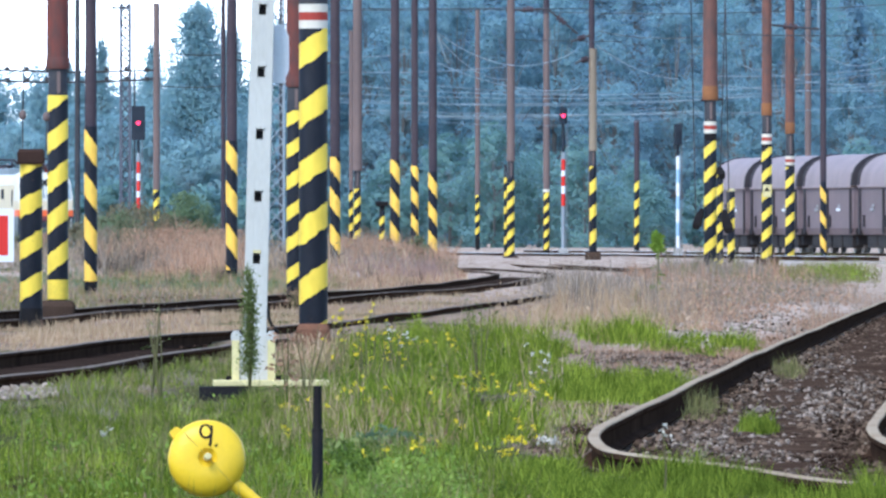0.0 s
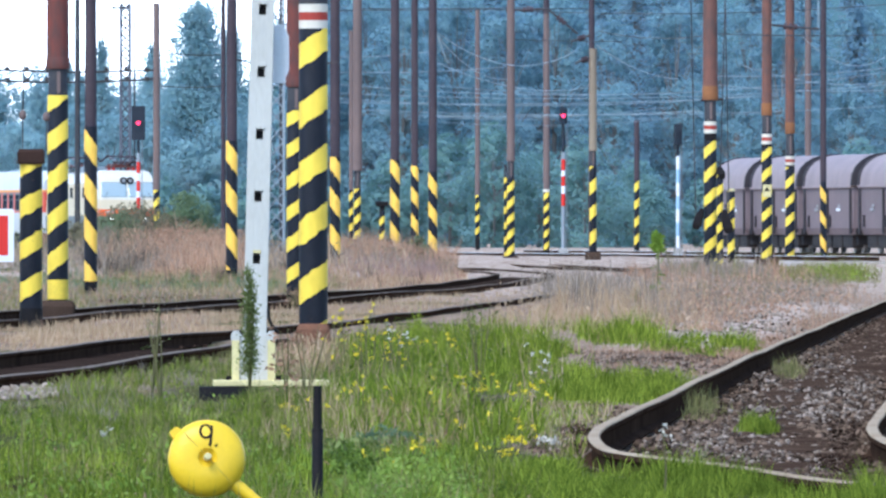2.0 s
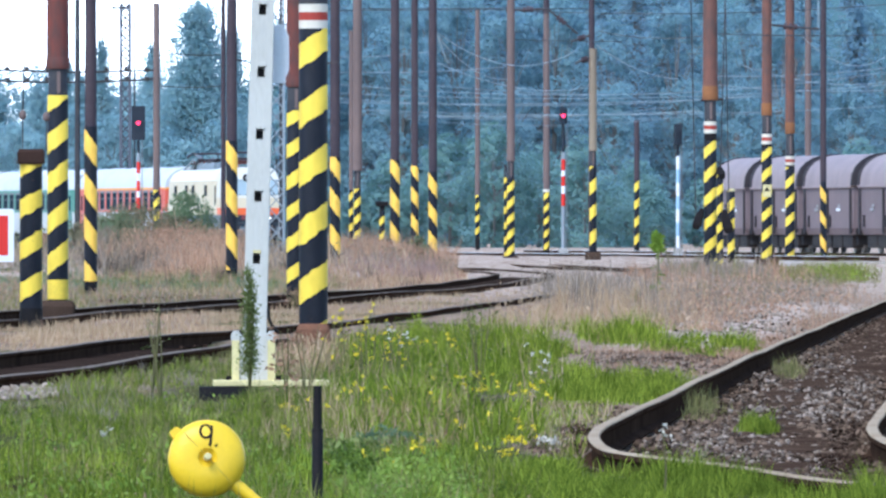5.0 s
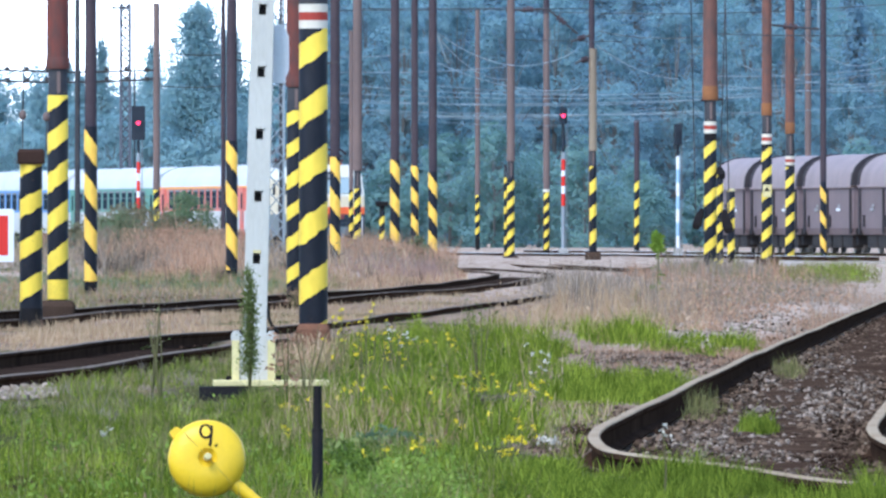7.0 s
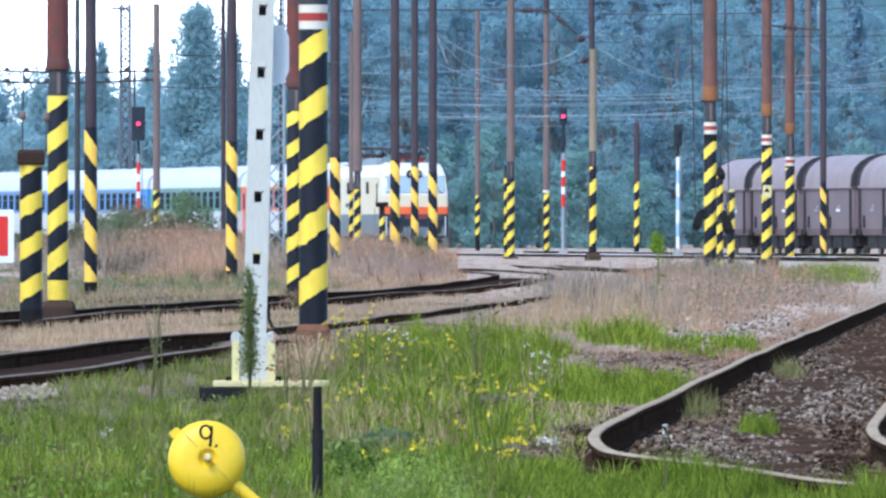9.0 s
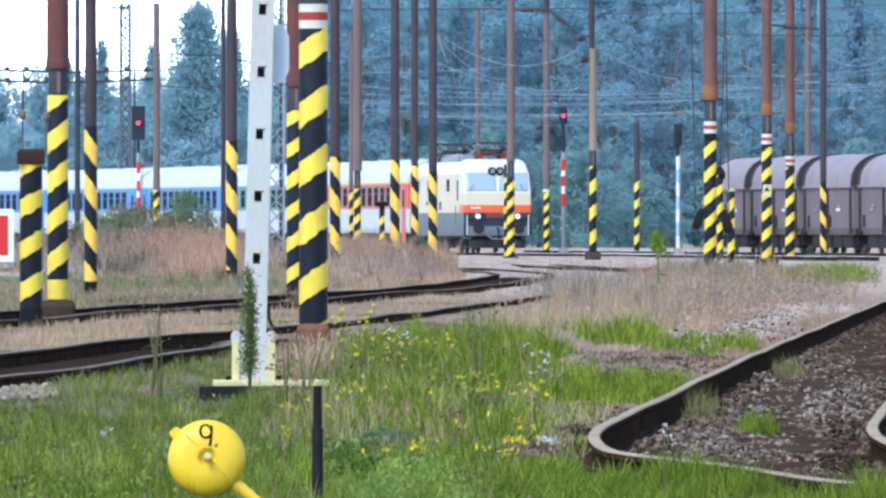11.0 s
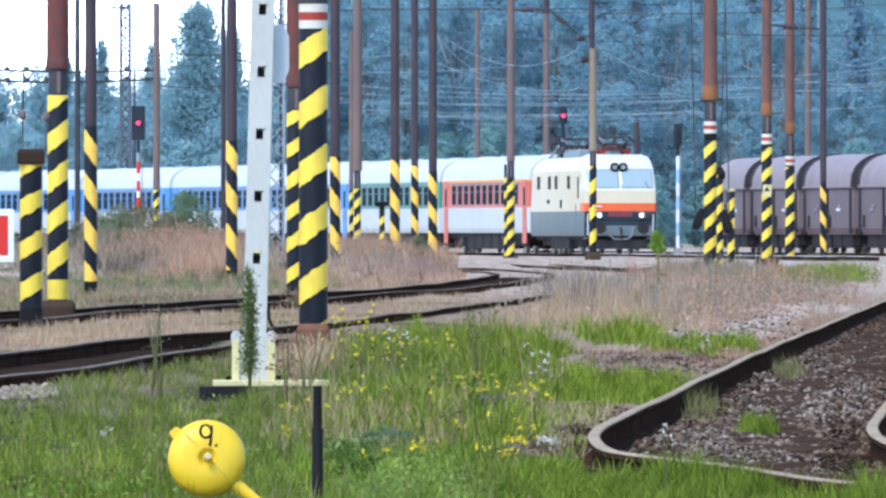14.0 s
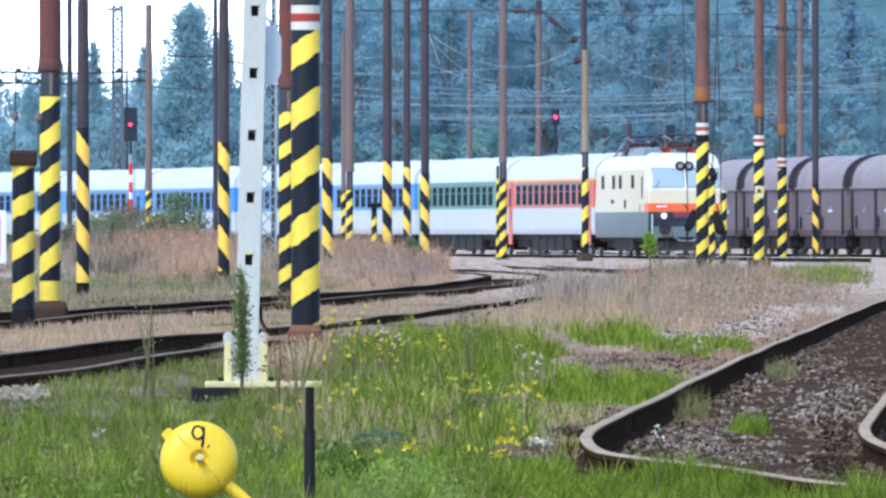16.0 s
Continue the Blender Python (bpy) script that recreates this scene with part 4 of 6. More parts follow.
def signal_mast():
    """A hollow mast with square holes, on a shoe and a painted plate."""
    x, y = -1.379, 102.881
    ob = thing("signal_mast", pose(x, y, 0.09), "light grey slotted signal mast on a yellow-edged shoe", "signal mast")
    w, d, top, lean = 0.169, 0.14, 3.2, math.degrees(math.atan2(14, 570))
    m = part("mast_back", box(w, 0.012, top, 0, d / 2, 0.05), MAST_PAINT, ob, at=pose(0, 0, 0, 0, lean, 0))
    for sx in (-1, 1):
        part("mast_side", box(0.012, d, top, sx * (w / 2 - 0.006), 0, 0.05, 0.003), MAST_PAINT, m)
        part("front_strip", box(w / 2 - 0.027, 0.012, top, sx * (w / 4 + 0.013), -d / 2, 0.05, 0.003), MAST_PAINT, m)
    holes = [0.977 - 0.09 + k * 0.453 for k in range(7)]
    edge = 0.05
    for k, h in enumerate(holes + [top + 0.05]):
        b = h - 0.041 if k < len(holes) else top + 0.05
        part("front_web", box(0.054, 0.011, b - edge, 0, -d / 2, edge), MAST_PAINT, m)
        if k < len(holes):
            part("hole_lip", box(0.058, 0.02, 0.021, 0.003, -d / 2 - 0.004, h + 0.037), PALE_YELLOW if k == 0 else MAST_PAINT, m)
            # A black block behind each slot takes the place of the shade inside.
            part("step_tube", box(0.041, 0.1, 0.053, 0.0, 0.01, h - 0.033), BLACK, m, "black block for the shade inside the slot")
        edge = h + 0.041
    part("shoe", box(0.23, 0.16, 0.329, 0, 0, 0, 0.006), MAST_PAINT, ob, "grey steel shoe")
    for sx in (-1, 1):
        part("corner_angle", box(0.055, 0.19, 0.288, sx * 0.13, -0.01, 0, 0.004), PALE_YELLOW, ob, "faded yellow corner angle")
        part("corner_cap", stack([(0, 0.035, -0.09, 0.09), (0.045, 0.035, -0.09, 0.09), (0.07, 0.016, -0.09, 0.06)], 0.008, 2), MAST_PAINT, ob, at=pose(sx * 0.128, -0.01, 0.288))
        part("bolt", lathe([(0.02, 0), (0.02, 0.03)], 6), BLACK, ob, at=pose(sx * 0.181, -0.05, 0.0))
    part("base_plate", box(0.848, 0.4, 0.045, 0.128, 0, -0.045, 0.01), PALE_YELLOW, ob, "faded yellow base plate")
    # Plinth's black also carries the shadow under the plate.
    part("plinth", stack([(-0.3, 0.165, -0.25, 0.25), (-0.049, 0.181, -0.22, 0.22)], 0.05, 3), BLACK, ob, "black plinth block with the plate's shadow in its colour", at=pose(-0.214, -0.1, 0))
    part("cable", rod([(0.107, -0.04, 0.535), (0.111, -0.05, 0.453), (0.136, -0.06, 0.395), (0.181, -0.06, 0.346)], 0.012, 8), BLACK, ob, "black cable")
    # back of a white board, held behind the mast
    bd = part("board", extruded([(-0.1, 0.0), (0.06, 0.0), (0.1, 0.1), (0.1, 0.34), (0.06, 0.43), (-0.1, 0.43)], 0, 0.02), WHITE, ob, "white board behind the mast", at=pose(0.156, 0.12, 2.16))
    part("bracket", box(0.2, 0.03, 0.05, 0, 0.04, 0.2), STEEL, bd)


signal_mast()

# tension weight beside the red mast
x_, y_ = -5.17, 177.305
ob = thing("tension_weight", pose(x_, y_, 0), "striped tension weight guard with a rusty weight and wires", "tension weight")
part("guard", lathe([(0.142, 0.0), (0.142, 2.057)], 32), striped(0.518, 0.58, 0.251, 0.44), ob, "black and yellow hazard bands", smooth=True)
part("foot", lathe([(0.145, -0.05), (0.145, 0.22)], 32), BLACK, ob, "black foot", smooth=True)
part("weight_block", stack([(2.028, 0.156, -0.15, 0.15), (2.057, 0.17, -0.16, 0.16), (2.184, 0.17, -0.16, 0.16), (2.22, 0.149, -0.14, 0.14)], 0.02, 3), surface("rusty_weight", (0.03, 0.016, 0.012), (0.06, 0.03, 0.02), 0.85), ob, "dark rusty weight block")
for dx, h in ((-0.106, 2.589), (0.191, 2.567)):
    part("hanger", rod([(dx, 0, 2.199), (dx, 0, h)], 0.008), DARKWIRE, ob)
    part("shackle", lathe([(0.02, h), (0.045, h + 0.03), (0.045, h + 0.08), (0.02, h + 0.12)], 12, dx), RUST_PALE, ob, "brown shackle", smooth=True)
part("pull_wire", rod([(-0.106, 0, 2.624), (-0.043, 0, 4.6)], 0.009), DARKWIRE, ob)

# red and white board at the edge
x_, y_ = -5.716, 177.305
ob = thing("track_sign", pose(x_, y_, 0), "white square track sign with a red centre on a post", "sign")
hh = 0.333
pl = part("plate", stack([(-0.012, hh, -hh, hh), (0.012, hh, -hh, hh)], 0.03, 5), WHITE, ob, "white plate with rounded corners", at=pose(0, -0.06, 1.136, 90, 0, 0))
part("red_field", stack([(0.0125, hh * 0.78, -hh * 0.75, hh * 0.75), (0.016, hh * 0.78, -hh * 0.75, hh * 0.75)], 0.01, 2), RED, pl, "red square")
part("post", lathe([(0.03, -0.1), (0.03, 1.5)], 14), STEEL, ob)


# ---- signals ----
def light_signal(x, y, z_foot, mast_h, lamp_h, bands, label, head=(0.5, 0.95), lit=True, tint=None, plan=()):
    ob = thing("light_signal", pose(x, y, 0), label, "railway signal", "light signals")
    n = bands
    step = mast_h / n
    if plan:
        for k, (z0, z1) in enumerate(zip(plan, plan[1:])):
            part("mast_band", lathe([(0.085, z0), (0.085, z1)], 16), RED if k % 2 else WHITE if 0 < k < len(plan) - 2 else GALVANISED, ob, smooth=True)
    for k in range(0 if plan else n):
        part("mast_band", lathe([(0.085, z_foot + k * step), (0.085, z_foot + (k + 1) * step)], 16), (tint or RED) if k % 2 else WHITE, ob, smooth=True)
    part("foundation", box(0.4, 0.4, z_foot + 0.15, 0, 0, -0.1, 0.03), CONCRETE, ob)
    w, h = head
    hd = part("head", stack([(lamp_h - h * 0.5, w / 2, -0.12, 0.12), (lamp_h + h * 0.5, w / 2, -0.12, 0.12)], 0.06, 4), SIGNAL_GREY, ob, "dark signal head")
    part("hood", rod([(0, -0.12, lamp_h + 0.11), (0, -0.38, lamp_h + 0.11)], 0.05), SIGNAL_GREY, hd)
    part("lens", lathe([(0.085, 0), (0.085, 0.03)], 16), RED_LAMP if lit else SIGNAL_GREY, hd, "lit red lamp" if lit else "", at=pose(0, -0.13, lamp_h, 90, 0, 0))
    part("lens", lathe([(0.07, 0), (0.07, 0.03)], 16), WINDOW_GLASS, hd, at=pose(0, -0.13, lamp_h - 0.28, 90, 0, 0))
    part("head_post", lathe([(0.06, z_foot + mast_h), (0.06, lamp_h - h * 0.5 + 0.02)], 12), SIGNAL_GREY, ob)
    part("ladder", rod([(0.16, 0.1, z_foot), (0.16, 0.1, lamp_h)], 0.02), STEEL, ob)
    for k in range(8):
        part("rung", rod([(0.08, 0.1, z_foot + 0.4 + 0.45 * k), (0.16, 0.1, z_foot + 0.4 + 0.45 * k)], 0.012), STEEL, ob)
    return ob


light_signal(-13.475, 625, 0.5, 4.25, 6.075, 9, "red and white banded signal mast showing a red light", (0.6, 1.5), plan=(0.5, 2.1, 2.78, 3.06, 3.52, 3.85, 4.35, 4.75))
light_signal(5.195, 609.756, 0.5, 4.195, 6.272, 7, "slim red and white signal mast showing a red light", (0.34, 0.7), plan=(0.5, 2.37, 2.9, 3.22, 3.66, 3.9, 4.39, 4.695))
light_signal(10.146, 609.756, 0.5, 4.024, 5.467, 7, "white and blue banded signal mast with a dark head", (0.36, 0.9), False, surface("pale_blue_band", (0.3, 0.47, 0.62), (0.35, 0.47, 0.58), 0.5))

# details on single masts
ob = thing("warning_plate", pose(11.46, 500, 2.67), "small yellow warning plate fixed to a mast", "warning plate")
part("plate", box(0.3, 0.02, 0.44, 0, -0.2, -0.2, 0.01), PALE_YELLOW, ob)
part("symbol", extruded([(-0.1, 0.0), (0.1, 0.0), (0.0, 0.17)], -0.216, -0.211), BLACK, ob, "black triangle")
for dx, z, w, h in ((-0.44, 1.42, 0.3, 0.48), (0.57, 1.3, 0.34, 0.55), (0.36, 3.01, 0.26, 0.2)):
    x_, y_ = 8.446, 446.429
    ob = thing("switch_drive", pose(x_ + dx, y_ - 0.05, z), "dark switch drive box bolted to the stout mast", "switch drive", "switch drives")
    part("housing", stack([(-0.12, w * 0.3, -0.1, 0.1), (0.05, w / 2, -0.15, 0.15), (h * 0.7, w * 0.43, -0.12, 0.12), (h + 0.1, w * 0.2, -0.08, 0.08)], 0.04, 3), BLACK, ob, at=pose(0, 0, 0, 0, 18 if dx < 0 else -14, 0))
    part("lever", rod([(0, 0, h), (-0.12, 0, h + 0.25)], 0.02), RUNNING_GEAR, ob)
    part("arm", box(abs(dx), 0.06, 0.06, -dx / 2, 0, h / 2), SLEEVE, ob)
x_, y_ = -2.4, 555.556
ob = thing("switch_box", pose(x_, y_ - 0.02, 2.25), "small dark switch box on a striped post", "switch box")
part("housing", box(0.5, 0.3, 0.16, 0, 0, 0, 0.02), BLACK, ob)
part("cover", box(0.56, 0.36, 0.03, 0, 0, 0.16, 0.01), SLEEVE, ob)


def lattice_mast(x, y, w, h, label, leg=0.16, bar=0.05, steel=SLEEVE):
    ob = thing("lattice_mast", pose(x, y, 0), label, "lattice mast", "lattice masts")
    for sx in (-1, 1):
        for sy in (-1, 1):
            part("leg", box(leg, leg, h, sx * w / 2, sy * w / 2, -0.1), steel, ob)
    n = int(h / (w * 1.1))
    for k in range(n):
        z0, z1 = k * h / n, (k + 1) * h / n
        s = 1 if k % 2 else -1
        part("brace", rod([(-s * w / 2, -w / 2, z0), (s * w / 2, -w / 2, z1)], bar, 4), steel, ob)
        part("brace", rod([(s * w / 2, w / 2, z0), (-s * w / 2, w / 2, z1)], bar, 4), steel, ob)
    part("cross_arm", box(w * 2.2, 0.1, 0.12, -w * 0.5, 0, h - 0.35), SLEEVE, ob)
    return ob


LATTICE_GREY = surface("slate_grey_steel", (0.115, 0.12, 0.14), (0.08, 0.082, 0.095), 0.7, 0.1)
lattice_mast(-17.562, 781.25, 0.5, 13.963, "grey lattice steel mast against the sky", 0.15, 0.045, LATTICE_GREY)
lattice_mast(-4.758, 403.226, 0.42, 9.0, "grey lattice steel mast beyond the near mast", 0.06, 0.02, GALVANISED)

# ---- overhead wires ----
CROSS_SPANS = ((-7.7, 543.48, 9.8, 5.82, 568.18, 10.24, 0.05),
    (-3.2, 555.56, 10.02, 3.02, 555.56, 10.06, 0.02),
    (2.58, 555.56, 9.97, 17.42, 555.56, 10.19, 0.25),
    (2.64, 568.18, 8.99, 7.35, 581.4, 9.08, 0.02),
    (9.15, 480.77, 7.98, 15.68, 500, 8.21, 0.05),
    (6.27, 568.18, 9.33, 9.52, 500, 8.21, 0.2))
LOOSE_SPANS = ((-0.28, 500, 8.35, 5.36, 568.18, 8.54, 0.9),
    (-0.28, 500, 8.25, 2.9, 625, 8.03, 0.5),
    (-0.28, 500, 7.25, 7.26, 657.89, 8.12, 0.6),
    (5.65, 520.83, 8.13, 10.95, 657.89, 8.39, 0.3),
    (14.02, 555.56, 9.04, 20.63, 657.89, 9.44, 0.8),
    (11.69, 555.56, 7.82, 21.78, 694.44, 8.65, 0.4))
CONTACT_WIRES = ((-4, 543.48, 6.91, 20.63, 657.89, 8.7, 0.7),
    (-4, 543.48, 6.58, 20.63, 657.89, 8.12, 0.4),
    (-5.09, 568.18, 6.67, 11.33, 595.24, 6.84, 0.3),
    (-4.18, 568.18, 6.45, 15.4, 625, 7.32, 0.2),
    (-3.43, 595.24, 6.39, 20.63, 657.89, 7.12, 0.3),
    (-4, 543.48, 7.39, 2.76, 595.24, 8.22, 0.1))
FEEDERS = ((-0.57, 595.24, 7.46, 11.4, 625, 7.45, 0.25),
    (-0.6, 625, 6.4, 11.4, 625, 6.6, 0.1),
    (11.9, 625, 8.15, 21.78, 694.44, 9.34, 0.15),
    (11.9, 625, 7.78, 21.78, 694.44, 8.23, 0.15),
    (8.77, 480.77, 5.71, 12.41, 568.18, 6.72, 0.0),
    (-4.87, 543.48, 8, -0.55, 568.18, 8.49, 0.1))
wire_rng = random.Random(5)
FAR_WIRES = tuple((-6.5 + 1.6 * (k % 4), 640 + 12 * k, 5.6 + 0.33 * k + wire_rng.uniform(-0.3, 0.3), 12 + 5 * (k % 3), 640 + 12 * k + 30, 5.9 + 0.33 * k + wire_rng.uniform(-0.3, 0.3), 0.15 + 0.3 * wire_rng.random()) for k in (3, 4, 6))
for k, (x0, y0, z0, x1, y1, z1, sag) in enumerate(CROSS_SPANS + LOOSE_SPANS + CONTACT_WIRES + FEEDERS + FAR_WIRES):
    a, b = Vector((x0, y0, z0)), Vector((x1, y1, z1))
    pts = [a.lerp(b, i / 12) - Vector((0, 0, 4 * sag * (i / 12) * (1 - i / 12))) for i in range(13)]
    ob = part("overhead_wire", rod(pts, 0.017 if k < 24 else 0.012, 5), WIRE if k > 5 else DARKWIRE)
    tagged(ob, "thin overhead contact wire strung between masts", "wire", "overhead wires")
HANGING = ((-19.62, 595.24, 8.13, -12.07, 595.24, 8.08),
           (-19.62, 595.24, 7.65, -12.07, 595.24, 7.7),
           (-12.07, 595.24, 7.41, -8.43, 595.24, 7.51),
           (-12.07, 595.24, 8.84, -8.43, 595.24, 8.79),
           (-5.05, 337.84, 5.34, -2.49, 337.84, 5.27),
           (7.82, 446.43, 9.1, 7.98, 446.43, 1.92),
           (8.91, 446.43, 9.1, 9.04, 446.43, 1.86),
           (9.26, 462.96, 9.39, 9.09, 462.96, 3.19),
           (13.28, 500, 9.45, 13.28, 500, 8.39),
           (-0.28, 500, 8.41, 0.16, 500, 7.21),
           (2.61, 543.48, 9.85, 2.74, 543.48, 7.74))
for k, (x0, y0, z0, x1, y1, z1) in enumerate(HANGING):
    pts = [(x0 + (x1 - x0) * i / 6, y0, z0 + (z1 - z0) * i / 6 - 0.12 * math.sin(math.pi * i / 6) * (k < 5)) for i in range(7)]
    ob = part("overhead_wire", rod(pts, 0.045 if k < 2 else 0.02, 5), WIRE if k > 7 else DARKWIRE)
    tagged(ob, "dark hanging wire of the overhead line", "wire", "hanging wires")
    if k < 2:
        for j in range(9):
            q = Vector(pts[0]).lerp(Vector(pts[-1]), (j + 0.5) / 9)
            part("clamp", lathe([(0.08, -0.1), (0.1, 0.0), (0.08, 0.1)], 8), DARKWIRE, ob, at=Matrix.Translation(q))
# brackets that reach from the masts to the wires
for x0, y0, z0, x1, y1, z1 in ((2.63, 543.48, 9.78, 4.04, 543.48, 9.82),
                               (4.04, 543.48, 9.82, 5.17, 543.48, 8.87),
                               (5.44, 520.83, 8.5, 4.71, 520.83, 8.25),
                               (5.5, 520.83, 7.71, 4.88, 520.83, 7.46),
                               (11.46, 500, 8.57, 13.32, 500, 8.41),
                               (8.14, 446.43, 5.38, 8.82, 446.43, 5.42)):
    a, b = Vector((x0, y0, z0)), Vector((x1, y1, z1))
    ob = thing("mast_bracket", Matrix.Translation(a), "dark bracket arm with insulators on a mast", "bracket", "mast brackets")
    part("arm", rod([(0, 0, 0), b - a], 0.04, 8), DARKWIRE, ob)
    for f in (0.35, 0.45, 0.55):
        q = (b - a) * f
        part("insulator", rod([q - (b - a).normalized() * 0.06, q + (b - a).normalized() * 0.06], 0.11, 8), DARKTUBE, ob)
# ---- trees ----
rng = np.random.default_rng(7)
# Grey-brown bark, lightened in colour to suggest haze.
BARK = surface("haze_lightened_bark", (0.21, 0.2, 0.19), (0.14, 0.135, 0.13), 0.9, 0.0, 2.0, 14, 0.6)
# Forest foliage carries the distant haze in its pale blue-green colours.
NEEDLES = leafy("haze_blue_needles", (0.135, 0.23, 0.275), (0.175, 0.285, 0.34), 0.6, 0.5, 0.8)
LEAVES = leafy("haze_green_leaves", (0.155, 0.265, 0.28), (0.2, 0.325, 0.325), 0.6, 0.5, 0.8)
EDGE_LEAVES = leafy("haze_green_shrub_leaves", (0.15, 0.26, 0.2), (0.2, 0.33, 0.245), 0.6, 0.5, 0.8)
# Paler still: thicker haze of the lower wood is mixed into this colour.
PINE_NEEDLES = leafy("haze_pale_pine_needles", (0.26, 0.38, 0.37), (0.31, 0.455, 0.44), 0.6, 0.5, 0.8)
BUSH_LEAVES = leafy("dull_green_bush_leaves", (0.12, 0.165, 0.085), (0.2, 0.26, 0.14), 0.6, 0.4)


def clumps(name, centres, size, material, parent, flat=0.5, outward=0.0):
    """Many small leaf sprays, a bent pair of triangles each; outward: how far they turn their faces out and up."""
    n = len(centres)
    face = rng.normal(size=(n, 3))
    if outward:
        out = np.asarray(centres) * (1, 1, 0)
        out = out / (np.linalg.norm(out, axis=1)[:, None] + 0.3) + (0, 0, 0.7)
        face = face * (1 - outward) + out * outward * 1.6
    face /= np.linalg.norm(face, axis=1)[:, None]
    d1 = np.cross(face, rng.normal(size=(n, 3)) * (1, 1, flat))
    d1 /= np.linalg.norm(d1, axis=1)[:, None]
    d2 = np.cross(d1, face)
    d2 /= np.linalg.norm(d2, axis=1)[:, None]
    s = size * rng.uniform(0.5, 1.3, (n, 1))
    c = np.asarray(centres)
    v = np.stack([c - d1 * s, c + d2 * s * 0.42, c + d1 * s, c - d2 * s * 0.42], 1).reshape(-1, 3)
    i = np.arange(n)[:, None] * 4
    f = np.concatenate([i + [0, 1, 3], i + [1, 2, 3]], 1).reshape(-1, 3)
    return raw_mesh(name, v, f, material, parent)


def conifer(h, r, label, n=4600, needles=NEEDLES, size=0.2):
    ob = thing("spruce_tree", pose(0, 0, 0), label, "tree", "forest trees")
    part("trunk", rod([(0, 0, -0.3), (0.05, 0, h * 0.4), (0, 0.04, h * 0.98)], [0.22, 0.15, 0.02], 8), BARK, ob)
    tiers, pts, bm = int(h / 0.6), [], bmesh.new()
    for k in range(tiers):
        for a in rng.uniform(0, 2 * math.pi, 12):
            z = h * min(0.995, 0.05 + 0.95 * (k + rng.uniform(-0.3, 1.2)) / tiers)
            reach = r * (1 - (z / h)) ** 0.85 * rng.uniform(0.7, 1.15) + 0.25
            q = reach * rng.uniform(0.7, 1.1)
            end = Vector((math.cos(a) * q, math.sin(a) * q, z - 0.18 * q))
            rod([(0, 0, z), end], [0.035, 0.01], 3, bm)
            m = max(3, int(n / tiers / 12))
            t = rng.uniform(0.15, 1.05, m) ** 0.7
            for u in t:
                pts.append((end.x * u + rng.normal(0, 0.2), end.y * u + rng.normal(0, 0.2), z - 0.18 * q * u - abs(rng.normal(0, 0.2)) + 0.1))
    tagged(part("limb", bm, BARK, ob), kind="stuff")
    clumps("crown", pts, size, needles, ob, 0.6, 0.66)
    return ob


def broadleaf(h, r, label, n=3200, leaves=LEAVES, size=0.24, name="broadleaf_tree", base=0.25, group="forest trees"):
    ob = thing(name, pose(0, 0, 0), label, "tree" if h > 4 else "bush", group)
    part("trunk", rod([(0, 0, -0.3), (0.1, 0, h * 0.3), (0.0, 0.1, h * 0.7)], [0.03 * h ** 0.7, 0.022 * h ** 0.7, 0.01 * h ** 0.7], 8), BARK, ob)
    bm, pts = bmesh.new(), []
    lobes = 44
    for k in range(lobes):
        a, f = rng.uniform(0, 2 * math.pi), rng.uniform(0, 1)
        z = h * (base + (0.93 - base) * f)
        q = r * math.sin(math.pi * (0.18 + 0.72 * f)) * rng.uniform(0.35, 0.9)
        c = (math.cos(a) * q, math.sin(a) * q, z)
        rod([(0, 0, z * 0.65), (c[0] * 0.5, c[1] * 0.5, z * 0.85), c], [0.03 * h / 10, 0.018 * h / 10, 0.006 * h / 10], 4, bm)
        m = n // lobes
        d = rng.normal(size=(m, 3))
        d /= np.linalg.norm(d, axis=1)[:, None]
        rad = r * rng.uniform(0.2, 0.36 if h > 4 else 0.42) * rng.uniform(0.25, 1.0, (m, 1)) ** 0.4
        pts.append(np.array(c) + d * rad * (1, 1, 0.75))
    tagged(part("limb", bm, BARK, ob), kind="stuff")
    clumps("crown", np.concatenate(pts), size, leaves, ob, 0.9, 0.6)
    return ob


KINDS = [conifer(23, 3.2, "tall spruce with haze-tinted blue-green needles in the forest edge"), conifer(17.5, 2.6, "narrow spruce with haze-tinted blue-green needles in the forest edge"), conifer(26, 3.8, "broad dark spruce in the forest edge", 5500),
         conifer(15, 2.8, "younger spruce with dense drooping branches"), broadleaf(20, 3.8, "haze-tinted pale broadleaf tree between spruces", 5600, size=0.17), broadleaf(12, 3.2, "rounded broadleaf tree at the forest edge", 4800, size=0.16),
         broadleaf(15.2, 3.4, "haze-paled broadleaf tree of the farther wood", 4200, PINE_NEEDLES, 0.18)]
SHRUB = broadleaf(5.0, 2.4, "leafy shrub in haze-tinted green under the forest edge", 2600, EDGE_LEAVES, name="shrub", base=0.08, size=0.2, group="forest shrubs")
PLACED = set()


def plant(kind, x, y, turn, z=0.2):
    src = kind
    if kind.name in PLACED:
        src = copy_thing(kind, pose(x, y, z, 0, 0, turn))
    else:
        kind.matrix_basis = pose(x, y, z, 0, 0, turn)
        PLACED.add(kind.name)
    return src


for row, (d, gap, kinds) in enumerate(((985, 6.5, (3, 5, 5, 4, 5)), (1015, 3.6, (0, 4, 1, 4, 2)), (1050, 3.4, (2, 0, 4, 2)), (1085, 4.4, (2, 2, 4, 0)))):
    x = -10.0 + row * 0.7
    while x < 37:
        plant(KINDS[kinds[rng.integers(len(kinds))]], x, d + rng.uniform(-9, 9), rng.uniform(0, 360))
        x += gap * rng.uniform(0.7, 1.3)
